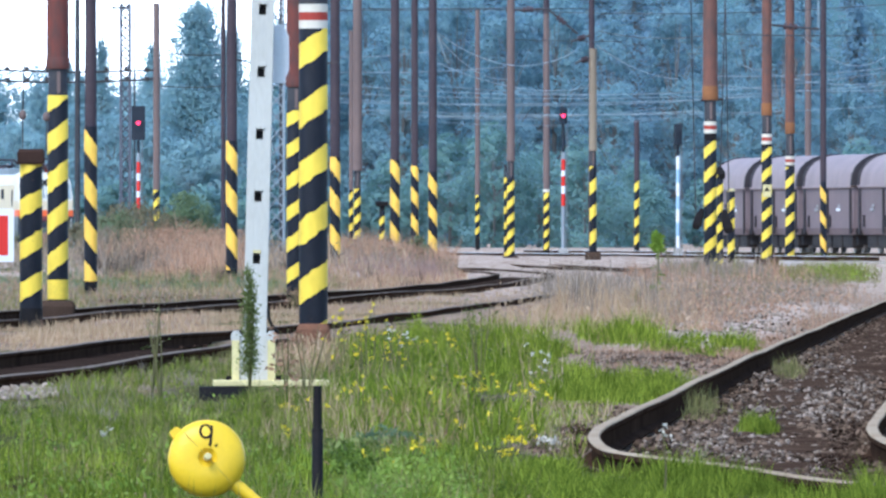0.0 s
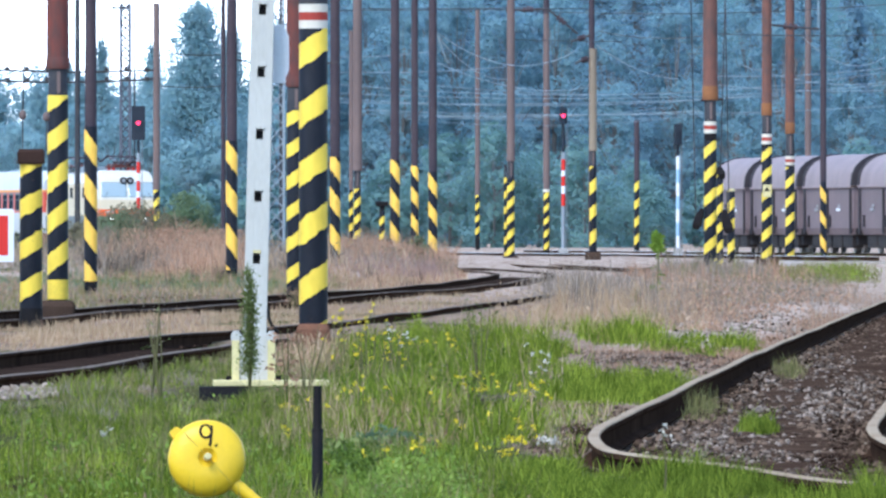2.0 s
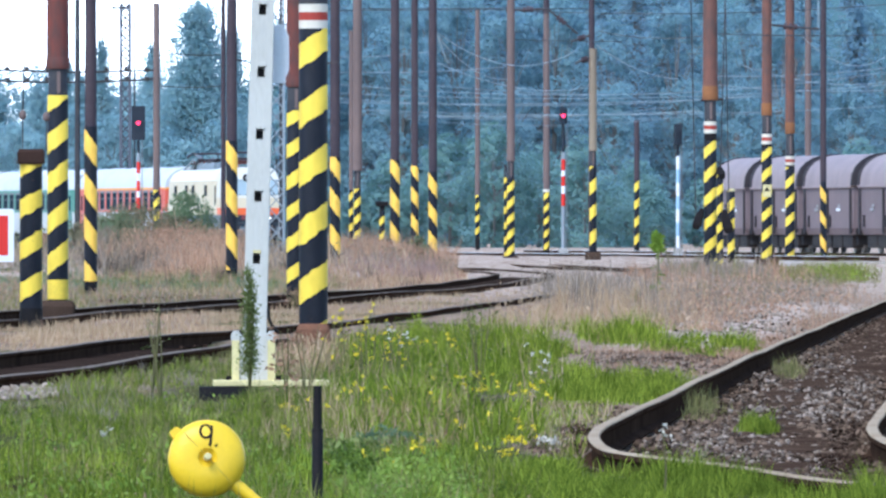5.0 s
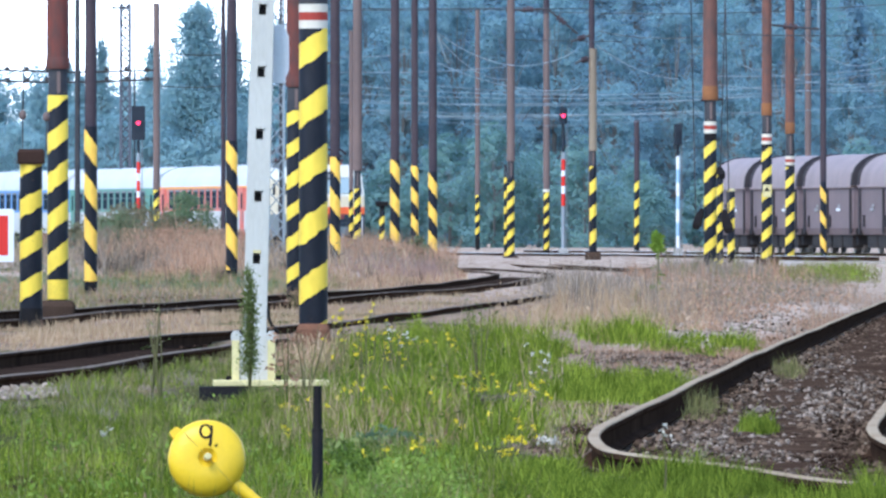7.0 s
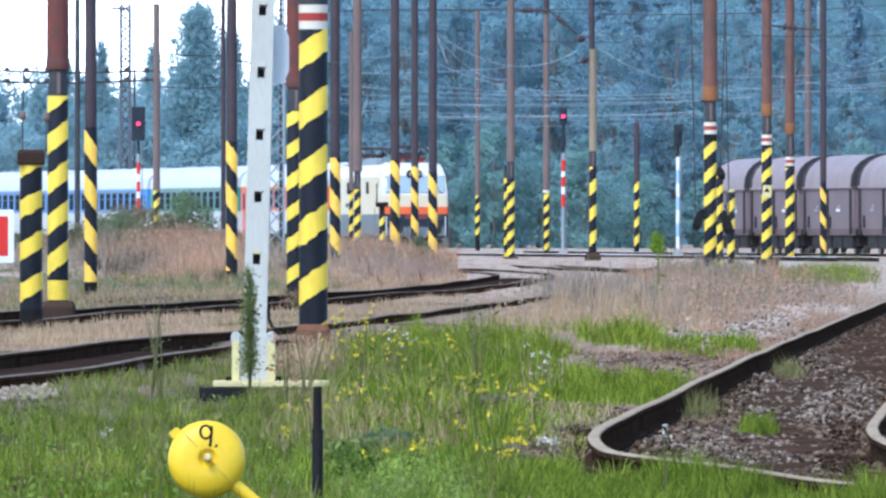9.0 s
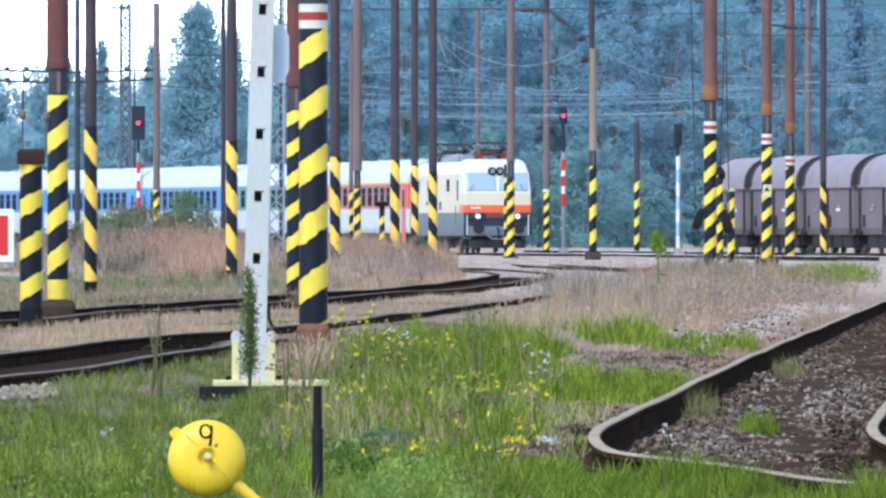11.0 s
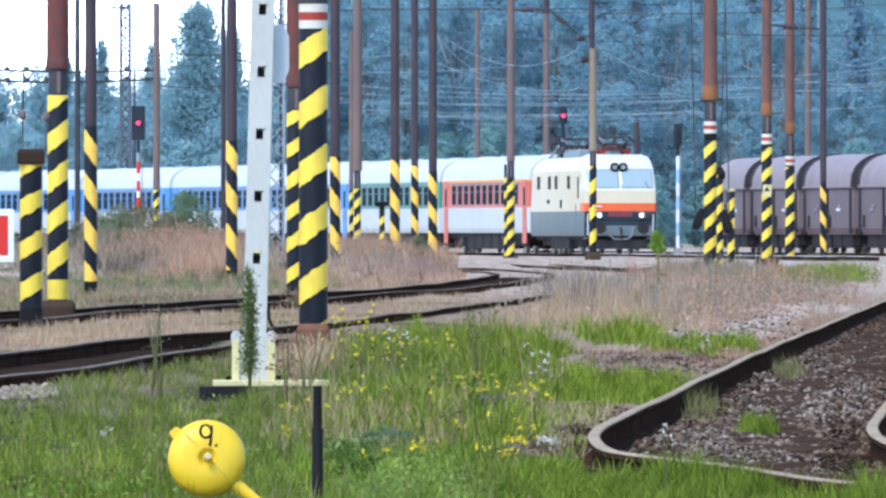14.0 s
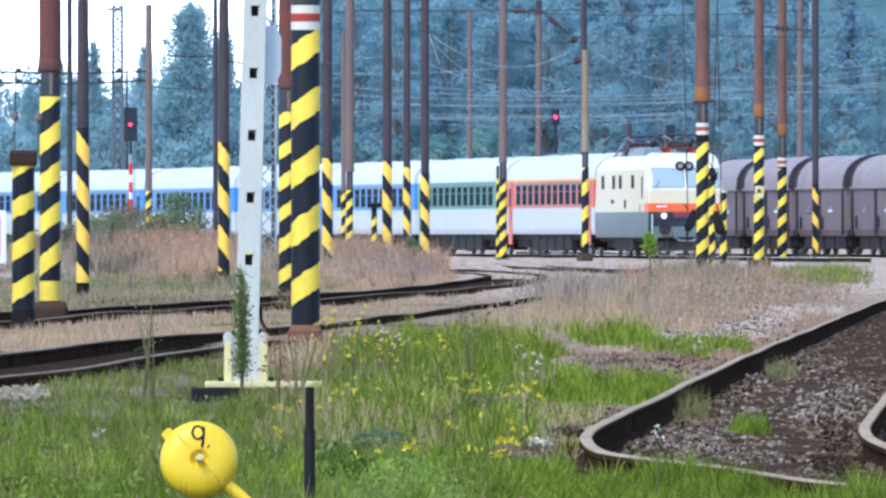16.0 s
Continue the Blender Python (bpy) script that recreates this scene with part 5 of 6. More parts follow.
# tall trees in front of the spruces, haze put into their leaves as pale colour
PALE_LEAVES = leafy("haze_blue_green_leaves", (0.18, 0.295, 0.31), (0.225, 0.355, 0.365), 0.6, 0.5, 0.8)
TALL = broadleaf(20.5, 3.6, "tall haze-tinted blue-green tree before the spruces", 9000, PALE_LEAVES, 0.17, base=0.12)
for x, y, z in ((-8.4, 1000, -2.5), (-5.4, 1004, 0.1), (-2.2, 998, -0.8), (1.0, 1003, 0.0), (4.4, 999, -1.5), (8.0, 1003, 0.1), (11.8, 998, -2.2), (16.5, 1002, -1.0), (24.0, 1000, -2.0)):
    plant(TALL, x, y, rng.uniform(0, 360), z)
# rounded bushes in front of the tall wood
ROUND = broadleaf(8.6, 3.6, "rounded haze-tinted green bush at the forest edge", 6500, EDGE_LEAVES, name="shrub", base=0.05, size=0.15, group="forest shrubs")
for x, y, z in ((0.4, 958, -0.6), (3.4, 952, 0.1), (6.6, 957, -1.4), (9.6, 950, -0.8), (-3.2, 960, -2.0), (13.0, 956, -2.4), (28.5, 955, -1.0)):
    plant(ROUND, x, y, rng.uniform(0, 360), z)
# the lower wood under the open sky
def pine(h, r, label, n, low=0.25):
    """A soft, ragged pine: fuzzy boughs on rising limbs, thinning to a leader."""
    ob = thing("pine_tree", pose(0, 0, 0), label, "tree", "forest trees")
    part("trunk", rod([(0, 0, -0.3), (0.08, 0, h * 0.5), (0, 0.05, h * 0.98)], [0.2, 0.14, 0.02], 8), BARK, ob)
    bm, pts, boughs = bmesh.new(), [], 130
    for k in range(boughs):
        f = low + (1 - low) * (k + rng.uniform(0, 1)) / boughs
        reach = r * (1.35 * (1 - f) ** 1.05 + 0.03) * rng.uniform(0.25, 1.1)
        a = rng.uniform(0, 6.28)
        c = Vector((math.cos(a) * reach, math.sin(a) * reach, h * f))
        rod([(0, 0, h * f - 0.35 * reach), c], [0.05, 0.012], 4, bm)
        m = n // boughs
        blob = rng.normal(size=(m, 3)) * (0.1 * r + 0.2 * r * (1 - f), 0.1 * r + 0.2 * r * (1 - f), 0.3 + 0.15 * r * (1 - f))
        pts.append(np.array(c) * (1, 1, 1) + blob)
        pts.append(np.array(c) * np.array([0.5, 0.5, 1]) + rng.normal(size=(m // 2, 3)) * (0.2 * r * (1 - f) + 0.1, 0.2 * r * (1 - f) + 0.1, 0.4))
    tagged(part("limb", bm, BARK, ob), kind="stuff")
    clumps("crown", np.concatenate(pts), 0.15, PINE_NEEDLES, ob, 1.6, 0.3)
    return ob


LONE = pine(16.9, 5.4, "broad haze-paled pine standing above the wood", 24000)
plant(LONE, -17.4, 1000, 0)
PINES = [pine(15.6, 2.4, "slender haze-paled pine above the lower wood", 5000), pine(13.2, 2.8, "ragged haze-paled pine of the lower wood", 5000)]
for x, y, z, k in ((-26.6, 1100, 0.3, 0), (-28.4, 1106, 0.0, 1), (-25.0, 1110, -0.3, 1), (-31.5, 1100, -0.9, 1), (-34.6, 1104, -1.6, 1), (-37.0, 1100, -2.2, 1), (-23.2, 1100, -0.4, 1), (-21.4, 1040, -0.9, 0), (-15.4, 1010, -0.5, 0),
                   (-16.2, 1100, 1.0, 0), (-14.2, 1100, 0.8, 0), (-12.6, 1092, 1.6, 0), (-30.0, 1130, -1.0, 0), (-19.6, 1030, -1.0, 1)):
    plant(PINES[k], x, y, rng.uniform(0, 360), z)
HAZY = broadleaf(10.4, 3.8, "haze-paled broadleaf tree of the lower wood", 7500, PINE_NEEDLES, 0.16, base=0.1)
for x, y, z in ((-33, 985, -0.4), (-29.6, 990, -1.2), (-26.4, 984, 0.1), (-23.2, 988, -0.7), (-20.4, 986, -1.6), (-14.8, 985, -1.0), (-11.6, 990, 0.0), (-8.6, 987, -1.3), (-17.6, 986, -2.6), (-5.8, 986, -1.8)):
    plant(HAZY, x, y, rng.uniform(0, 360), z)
for x, y, k in ((-20.2, 1020, 5), (-12.2, 1015, 5), (-10.6, 1020, 4)):
    plant(KINDS[k], x, y, rng.uniform(0, 360), -0.4)
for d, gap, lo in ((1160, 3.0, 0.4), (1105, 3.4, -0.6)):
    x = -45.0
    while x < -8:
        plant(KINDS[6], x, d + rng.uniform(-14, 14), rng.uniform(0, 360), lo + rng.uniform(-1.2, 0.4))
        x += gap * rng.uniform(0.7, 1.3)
x = -36.0
while x < 36:
    plant(SHRUB, x, 962 + rng.uniform(-8, 8), rng.uniform(0, 360), rng.uniform(-1.0, 0.3))
    x += rng.uniform(2.2, 4.2)

# far wood and cloud as glowing sheets behind everything; the wood's haze blue lightens gaps between trees
m_, nt_, p_ = nodes_of("haze_glow_far_wood")
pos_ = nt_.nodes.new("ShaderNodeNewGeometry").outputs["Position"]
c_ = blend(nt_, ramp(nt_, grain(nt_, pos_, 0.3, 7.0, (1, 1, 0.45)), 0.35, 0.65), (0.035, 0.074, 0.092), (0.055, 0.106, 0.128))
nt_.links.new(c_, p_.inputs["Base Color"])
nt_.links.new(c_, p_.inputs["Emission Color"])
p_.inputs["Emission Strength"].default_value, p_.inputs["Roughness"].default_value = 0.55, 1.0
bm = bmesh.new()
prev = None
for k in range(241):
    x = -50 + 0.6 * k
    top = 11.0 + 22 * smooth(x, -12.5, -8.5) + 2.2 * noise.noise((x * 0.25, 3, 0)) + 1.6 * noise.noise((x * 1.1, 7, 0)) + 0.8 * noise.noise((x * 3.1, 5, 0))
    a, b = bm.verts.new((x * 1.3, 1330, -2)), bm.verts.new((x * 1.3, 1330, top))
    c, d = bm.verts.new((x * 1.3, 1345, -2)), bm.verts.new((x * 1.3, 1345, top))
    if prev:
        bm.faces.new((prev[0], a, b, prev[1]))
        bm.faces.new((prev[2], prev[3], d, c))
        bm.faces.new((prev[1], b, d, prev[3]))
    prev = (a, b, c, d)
tagged(part("backdrop_wood", bm, m_), "glowing haze-blue sheet standing for the far wood", "far wood", kind="structure")
tagged(part("backdrop_cloud", extruded([(-1500, -20), (1500, -20), (1500, 900), (-1500, 900)], 4700, 4704), glow("white_overcast_cloud", (0.93, 0.96, 1.0), 1.0)), "bright white overcast cloud near the horizon", "sky", kind="structure")


# ---- grass and weeds ----
def patch(n, b0, b1, d0, d1, keep=None, rough=1.1):
    """Places fitted to the camera's view, between two bearings (25ths of a thousandth) and two distances: even across
    the picture, so thinning with distance; ragged at the rim.
    """
    b, q = rng.uniform(b0, b1, n), rng.uniform(1 / d1, 1 / d0, n)
    u, v = (b - b0) / (b1 - b0) * 2 - 1, (q - 1 / d1) / (1 / d0 - 1 / d1) * 2 - 1
    y = 1 / q
    x = b * y / 1000
    rag = np.array([noise.noise((xx * 1.1, yy * 0.12, 2.0)) for xx, yy in zip(x, y)])
    rim = 1.0 + rag * rough - (np.abs(u) ** 2.5 + np.abs(v) ** 2.5)
    ok = rim * 1.4 > rng.uniform(0, 1, n)
    if keep is not None:
        ok &= keep(x, y, rag)
    return x[ok], y[ok]


def blades(name, xy, h0, h1, width, material, label, lean=0.45, category="grass", sink=0.02, scale=None):
    x, y = xy
    n = len(x)
    z = np.array([ground_z(a, b) for a, b in zip(x, y)]) - sink
    swell = np.array([noise.noise((p * 1.7, q * 0.2, 9.0)) + 0.6 * noise.noise((p * 6.0, q * 0.7, 4.0)) for p, q in zip(x, y)])
    h = (h0 + (h1 - h0) * rng.uniform(0, 1, n) ** 1.8) * np.clip(1.0 + 1.0 * swell, 0.3, 2.0) * (1.0 if scale is None else scale)
    a = rng.uniform(0, 2 * math.pi, n)
    w = width * rng.uniform(0.6, 1.3, n) / 2
    t = rng.uniform(-0.6, 0.6, n)
    wx, wy = np.cos(t) * w, np.sin(t) * w
    lx, ly = np.cos(a) * h * lean * rng.uniform(0.2, 1, n), np.sin(a) * h * lean * rng.uniform(0.2, 1, n)
    base, mid, tip = np.stack([x, y, z], 1), np.stack([x + lx * 0.35, y + ly * 0.35, z + h * 0.6], 1), np.stack([x + lx, y + ly, z + h], 1)
    side = np.stack([wx, wy, wx * 0], 1)
    v = np.stack([base - side, base + side, mid - side * 0.75, mid + side * 0.75, tip], 1).reshape(-1, 3)
    i = np.arange(n)[:, None] * 5
    f = np.concatenate([i + [0, 1, 3], i + [0, 3, 2], i + [2, 3, 4]], 1).reshape(-1, 3)
    return tagged(raw_mesh(name, v, f, material), label, category, kind="stuff")


def tufts(xy, per, spread, h0, h1, width, material, label, name="grass", lean=0.55, sink=0.02):
    """Clumps of blades, taller towards the heart of each clump."""
    cx, cy = xy
    n = len(cx)
    size = np.repeat(rng.uniform(0.55, 1.35, n), per)
    dx, dy = rng.normal(0, 1, n * per), rng.normal(0, 1, n * per)
    x, y = np.repeat(cx, per) + dx * spread * size, np.repeat(cy, per) + dy * spread * size * 2
    return blades(name, (x, y), h0, h1, width, material, label, lean, sink=sink, scale=size * np.exp(-0.25 * (dx ** 2 + dy ** 2)))


GREEN = leafy("fresh_grass", (0.05, 0.08, 0.008), (0.46, 0.53, 0.06), 0.5, 0.45, mottle=0.6)
OLIVE = leafy("olive_grass", (0.12, 0.115, 0.035), (0.4, 0.35, 0.14), 0.6, 0.35, mottle=0.5)
STRAW = leafy("dry_straw_grass", (0.36, 0.235, 0.13), (0.66, 0.475, 0.3), 0.7, 0.3, mottle=0.3)
RUSSET = leafy("russet_dry_weeds", (0.33, 0.18, 0.11), (0.64, 0.41, 0.27), 0.7, 0.3, mottle=0.45)
ORANGE_GRASS = leafy("orange_brown_dead_grass", (0.38, 0.2, 0.115), (0.72, 0.46, 0.29), 0.75, 0.35)
STALKS = leafy("dark_dead_stalks", (0.06, 0.045, 0.035), (0.16, 0.12, 0.09), 0.75, 0.2)
MAUVE = leafy("mauve_brown_dead_grass", (0.26, 0.16, 0.13), (0.48, 0.33, 0.28), 0.75, 0.3, mottle=0.4)
GREYWEED = leafy("grey_dry_weeds", (0.2, 0.155, 0.115), (0.46, 0.37, 0.29), 0.75, 0.3, mottle=0.55)


def right_of_track(x, y, rag):
    edge = np.interp(y, [p[1] for p in NEAR_TRACK], [p[0] for p in NEAR_TRACK])
    rail_x = np.interp(y, SIDING_Y, SIDING_X)
    plinth = (np.abs(x + 1.6) < 0.18) & (y > 97) & (y < 103.2)
    bare = (x > 0.5 + 0.6 * rag) & (y > 73) & (y < 93)
    bare |= (y > 117) & (y < 137) & (x > 1.1 + 0.5 * rag) & (x < 2.35 + 0.5 * rag)
    bare |= (y > 91) & (y < 102) & (x > 0.08 + 0.3 * rag) & (x < 0.72 + 0.3 * rag)
    sandy = (x > rail_x - 2.0 + 1.2 * rag) & (x < rail_x - 0.65 + 0.8 * rag) & (y > 142) & (y < 235)
    return (x > edge + 0.22) & (x < rail_x - 0.12) & ~plinth & ~bare & ~sandy


lawn = lambda lo: (lambda x, y, rag: right_of_track(x, y, rag) & (rag > lo))
blades("grass", patch(95000, -47.36, 18.64, 49.145, 100.877, lawn(-0.8)), 0.03, 0.11, 0.005, GREEN, "fresh green grass round the points lever", 0.75)
blades("grass", patch(6000, -43.36, 7.84, 52.752, 100.877, lawn(-0.3)), 0.06, 0.2, 0.005, OLIVE, "thin olive stalks in the near grass")
blades("grass", patch(30000, -36.96, -0.96, 76.667, 151.316, lawn(-0.5)), 0.03, 0.11, 0.007, OLIVE, "olive and straw grass along the near track", 0.9)
blades("grass", patch(16000, -36.96, -6.56, 76.667, 127.778, lawn(-0.2)), 0.03, 0.11, 0.007, GREEN, "green grass along the near track")
blades("grass", patch(42000, -9.76, 11.04, 76.667, 198.276, lawn(-0.6)), 0.04, 0.19, 0.008, GREEN, "tall green grass in the middle of the verge", 0.8)
blades("dry_grass", patch(2200, -12.56, 9.04, 70.988, 198.276, lawn(-0.3)), 0.1, 0.28, 0.005, STRAW, "straw-coloured dry stalks among green grass")
blades("grass", patch(38000, 1.44, 44.64, 50, 72.055, lambda x, y, rag: rag > -0.8), 0.03, 0.11, 0.005, GREEN, "low green grass before the siding rail", 0.9)
blades("grass", patch(20000, 5.84, 21.44, 87.121, 118.313, right_of_track), 0.03, 0.12, 0.007, GREEN, "green grass tuft beside the siding")
blades("grass", patch(3000, 8.64, 15.84, 141.626, 179.687), 0.04, 0.18, 0.009, GREEN, "green grass tuft in dry soil")
blades("grass", patch(1500, 13.84, 22.24, 136.256, 157.967), 0.03, 0.13, 0.009, GREEN, "green grass tuft in dry soil")
tufts(patch(22, 21.3, 23.8, 82.5, 88, None, 0.5), 80, 0.035, 0.06, 0.14, 0.004, GREEN, "small soft grass tuft on the ballast", sink=-0.09)
blades("grass", patch(700, 23.24, 25.84, 115, 130.682, None, 0.3), 0.12, 0.24, 0.006, OLIVE, "small grass tuft against the siding rail")
blades("grass", patch(700, 16.44, 20.64, 89.844, 99.138, None, 0.3), 0.12, 0.22, 0.006, OLIVE, "grass growing against the siding rail")
blades("dry_grass", patch(13000, 1.44, 19.04, 158.84, 373.377, right_of_track), 0.04, 0.3, 0.006, STRAW, "pale dry grass on the sandy verge")
blades("dry_grass", patch(9000, 7.04, 29.44, 174.242, 456.349, right_of_track), 0.05, 0.32, 0.008, GREYWEED, "grey-brown dry grass on the sandy verge")
blades("dry_grass", patch(8000, 3.04, 27.84, 169.118, 456.349, right_of_track), 0.04, 0.32, 0.008, RUSSET, "russet dry grass on the sandy verge")
blades("dry_grass", patch(2500, 5.44, 15.84, 212.963, 359.375), 0.2, 0.6, 0.011, GREYWEED, "tall brown dead stalks on the verge")
blades("grass", patch(4500, 23.84, 31.04, 302.632, 575), 0.08, 0.3, 0.016, OLIVE, "faded green grass beside the goods line")
blades("dry_grass", patch(9000, 8.64, 30.24, 169.118, 487.288, right_of_track), 0.02, 0.18, 0.006, STRAW, "short pale dry grass on the sandy verge", 0.9)
blades("dry_grass", patch(7000, 2.24, 30.24, 174.242, 456.349, right_of_track), 0.02, 0.16, 0.006, GREYWEED, "short grey dry grass on the sandy verge", 0.9)
blades("dry_weeds", patch(2600, -13.36, -6.56, 111.868, 169.118, right_of_track), 0.04, 0.2, 0.007, RUSSET, "russet dead grass round the big mast", 0.8)
blades("dry_weeds", patch(2600, -13.36, -5.76, 111.868, 169.118, right_of_track), 0.04, 0.22, 0.007, STRAW, "straw grass round the big mast", 0.8)
blades("grass", patch(7000, -13.36, -5.76, 104.545, 155.405, right_of_track), 0.03, 0.14, 0.007, OLIVE, "olive grass round the big mast", 0.8)
blades("grass", patch(7000, 4.64, 10.24, 63.466, 75.658, right_of_track), 0.03, 0.1, 0.007, GREEN, "green grass at the end of the siding rail", 0.8)
blades("dry_grass", patch(9000, 8.64, 25.44, 117.347, 198.276, right_of_track), 0.03, 0.12, 0.006, RUSSET, "short russet grass between tufts", 0.8)
blades("dry_grass", patch(9000, 15.84, 31.36, 155.405, 456.349, right_of_track), 0.03, 0.18, 0.007, RUSSET, "short russet grass along the siding", 0.8)
beside_path = lambda x, y, rag: x < np.interp(y, SIDING_Y, SIDING_X) - 0.15
tufts(patch(340, -7.4, 8.8, 106, 166, lawn(-0.6)), 60, 0.06, 0.1, 0.27, 0.006, GREEN, "thick green grass clumps on the verge")
tufts(patch(80, 8.2, 16.2, 144, 182, None, 1.6), 60, 0.08, 0.1, 0.26, 0.008, GREEN, "green grass clumps in dry soil")
tufts(patch(60, 14.2, 22.2, 132, 160, None, 1.6), 55, 0.07, 0.08, 0.22, 0.008, GREEN, "green grass clumps in dry soil")
tufts(patch(190, 6.8, 18.6, 92, 119, right_of_track, 1.4), 55, 0.05, 0.06, 0.16, 0.006, GREEN, "low green grass clumps beside the siding")
tufts(patch(800, -40, 9.5, 56, 104, lawn(-0.7)), 50, 0.028, 0.06, 0.17, 0.0045, GREEN, "green grass clumps in the foreground")
tufts(patch(120, -32, -8, 57, 72, lawn(-0.7), 1.8), 40, 0.035, 0.03, 0.09, 0.005, RUSSET, "brown dead clumps in the foreground grass", "dry_grass")
tufts(patch(170, -36, -14, 84, 112, lawn(-0.7), 1.6), 40, 0.035, 0.04, 0.14, 0.005, GREYWEED, "grey-brown clumps along the near track", "dry_grass")
tufts(patch(480, 9, 21, 112, 142, beside_path, 0.8), 26, 0.05, 0.015, 0.06, 0.005, RUSSET, "short russet growth on bare soil", "dry_grass")
tufts(patch(480, 9, 21, 112, 142, beside_path, 0.8), 26, 0.05, 0.015, 0.06, 0.005, GREYWEED, "short grey growth on bare soil", "dry_grass")
tufts(patch(200, -1, 8, 89, 103, beside_path, 0.8), 26, 0.04, 0.015, 0.06, 0.004, GREYWEED, "short grey growth on bare soil", "dry_grass")
tufts(patch(170, -30, 6, 62, 104, lawn(-0.5)), 36, 0.03, 0.06, 0.2, 0.004, OLIVE, "olive grass clumps in the foreground")
tufts(patch(45, -14, -2, 74, 100, lawn(-0.6)), 30, 0.03, 0.08, 0.22, 0.0035, STRAW, "straw-coloured clumps beside the signal mast", "dry_grass")
tufts(patch(230, 6.2, 16.6, 178, 330, right_of_track), 34, 0.09, 0.16, 0.5, 0.009, STRAW, "upright dry grass clumps on the verge", "dry_grass", 0.3)
tufts(patch(150, 6.2, 19, 178, 330, right_of_track), 30, 0.09, 0.14, 0.48, 0.009, GREYWEED, "upright brown dead clumps on the verge", "dry_grass", 0.3)
tufts(patch(220, 14.2, 23.5, 320, 480, None, 1.4), 28, 0.2, 0.2, 0.62, 0.016, GREYWEED, "brown dead clumps before the stout mast", "dry_grass", 0.35)
tufts(patch(160, 12.5, 26, 300, 470, None, 1.4), 28, 0.2, 0.16, 0.5, 0.016, RUSSET, "russet clumps before the stout mast", "dry_grass", 0.35)
tufts(patch(140, 15, 27, 320, 480, None, 1.4), 28, 0.2, 0.14, 0.45, 0.016, OLIVE, "faded olive clumps before the stout mast", "dry_grass", 0.35)
tufts(patch(90, 25.5, 30, 330, 450, None, 1.0), 30, 0.18, 0.12, 0.36, 0.014, GREEN, "green clumps beside the goods line")
tufts(patch(46, 6.6, 12.5, 195, 300, right_of_track), 16, 0.06, 0.25, 0.55, 0.009, STALKS, "dark upright dead stalks on the verge", "dry_grass", 0.2)
tufts(patch(120, 1, 26, 165, 360, right_of_track), 30, 0.1, 0.08, 0.24, 0.01, OLIVE, "faded olive clumps on the verge", "dry_grass", 0.5)


def before_rail(x, y, rag):
    at = np.interp(x, (0.79, 0.817, 1.112, 1.885, 2.62), (73.7, 70.2, 66.8, 60.1, 55.6))
    return (y < at - 0.12) & (y > at - 2.6) & (x > 0.95 + 0.15 * rag)


blades("grass", patch(75000, 8, 46, 50, 72, before_rail, 2.0), 0.09, 0.18, 0.004, GREEN, "green grass growing up against the siding rail", 0.5)
between = lambda x, y, rag: (x < np.interp(y, [p[1] for p in NEAR_TRACK], [p[0] for p in NEAR_TRACK]) - 1.75) & (x > np.interp(y, [p[1] for p in FAR_TRACK[:80]], [p[0] for p in FAR_TRACK[:80]]) + 0.2)
blades("dry_grass", patch(52000, -39.36, 8.64, 122.34, 346.386, between), 0.03, 0.11, 0.008, STRAW, "short straw-coloured grass between the tracks", sink=0.0)
blades("dry_grass", patch(9000, -39.36, 4.64, 122.34, 319.444, between), 0.02, 0.08, 0.008, RUSSET, "short russet grass between the tracks", sink=0.0)
behind = lambda x, y, rag: x < np.interp(y, [p[1] for p in FAR_TRACK[:80]], [p[0] for p in FAR_TRACK[:80]]) - 2.0
blades("dry_weeds", patch(13000, -36.96, 3.84, 346.386, 471.311, behind), 0.1, 0.6, 0.013, GREYWEED, "grey-brown dead weeds behind the second track", 0.5)
blades("dry_weeds", patch(9000, -24.56, -12.16, 354.938, 504.386, behind), 0.2, 0.9, 0.015, RUSSET, "russet dead weeds on the bank", 0.5)
blades("dry_weeds", patch(12000, -9.76, 3.04, 373.377, 487.288, behind), 0.15, 0.8, 0.015, RUSSET, "russet dead weeds on the bank", 0.5)
blades("dry_weeds", patch(4500, -35.36, 3.04, 350.61, 471.311, behind), 0.15, 0.8, 0.012, STRAW, "pale straw weeds on the bank", 0.6)
near_bank = lambda x, y, rag: x < np.interp(y, [p[1] for p in FAR_TRACK[:80]], [p[0] for p in FAR_TRACK[:80]]) - 1.75
blades("grass", patch(22000, -36.96, -5.76, 203.901, 354.938, near_bank), 0.03, 0.15, 0.012, OLIVE, "faded green grass behind the second track")
blades("dry_weeds", patch(26000, -36.96, 4.64, 209.854, 354.938, near_bank), 0.03, 0.16, 0.011, GREYWEED, "low dead weeds along the second track", 0.8)
blades("dry_weeds", patch(15000, -36.96, 4.64, 216.165, 354.938, near_bank), 0.03, 0.17, 0.011, RUSSET, "low russet weeds along the second track", 0.8)
blades("dry_weeds", patch(9000, -24.56, 3.84, 254.425, 350.61, near_bank), 0.05, 0.2, 0.012, STRAW, "pale straw weeds along the second track", 0.6)

blades("dry_weeds", patch(14000, -36.96, -3.36, 276.442, 393.836, behind), 0.04, 0.2, 0.012, GREYWEED, "low grey-brown weeds behind the second track", 0.8)
blades("dry_weeds", patch(9000, -36.96, -8.96, 276.442, 393.836, behind), 0.04, 0.2, 0.012, RUSSET, "low russet weeds behind the second track", 0.8)


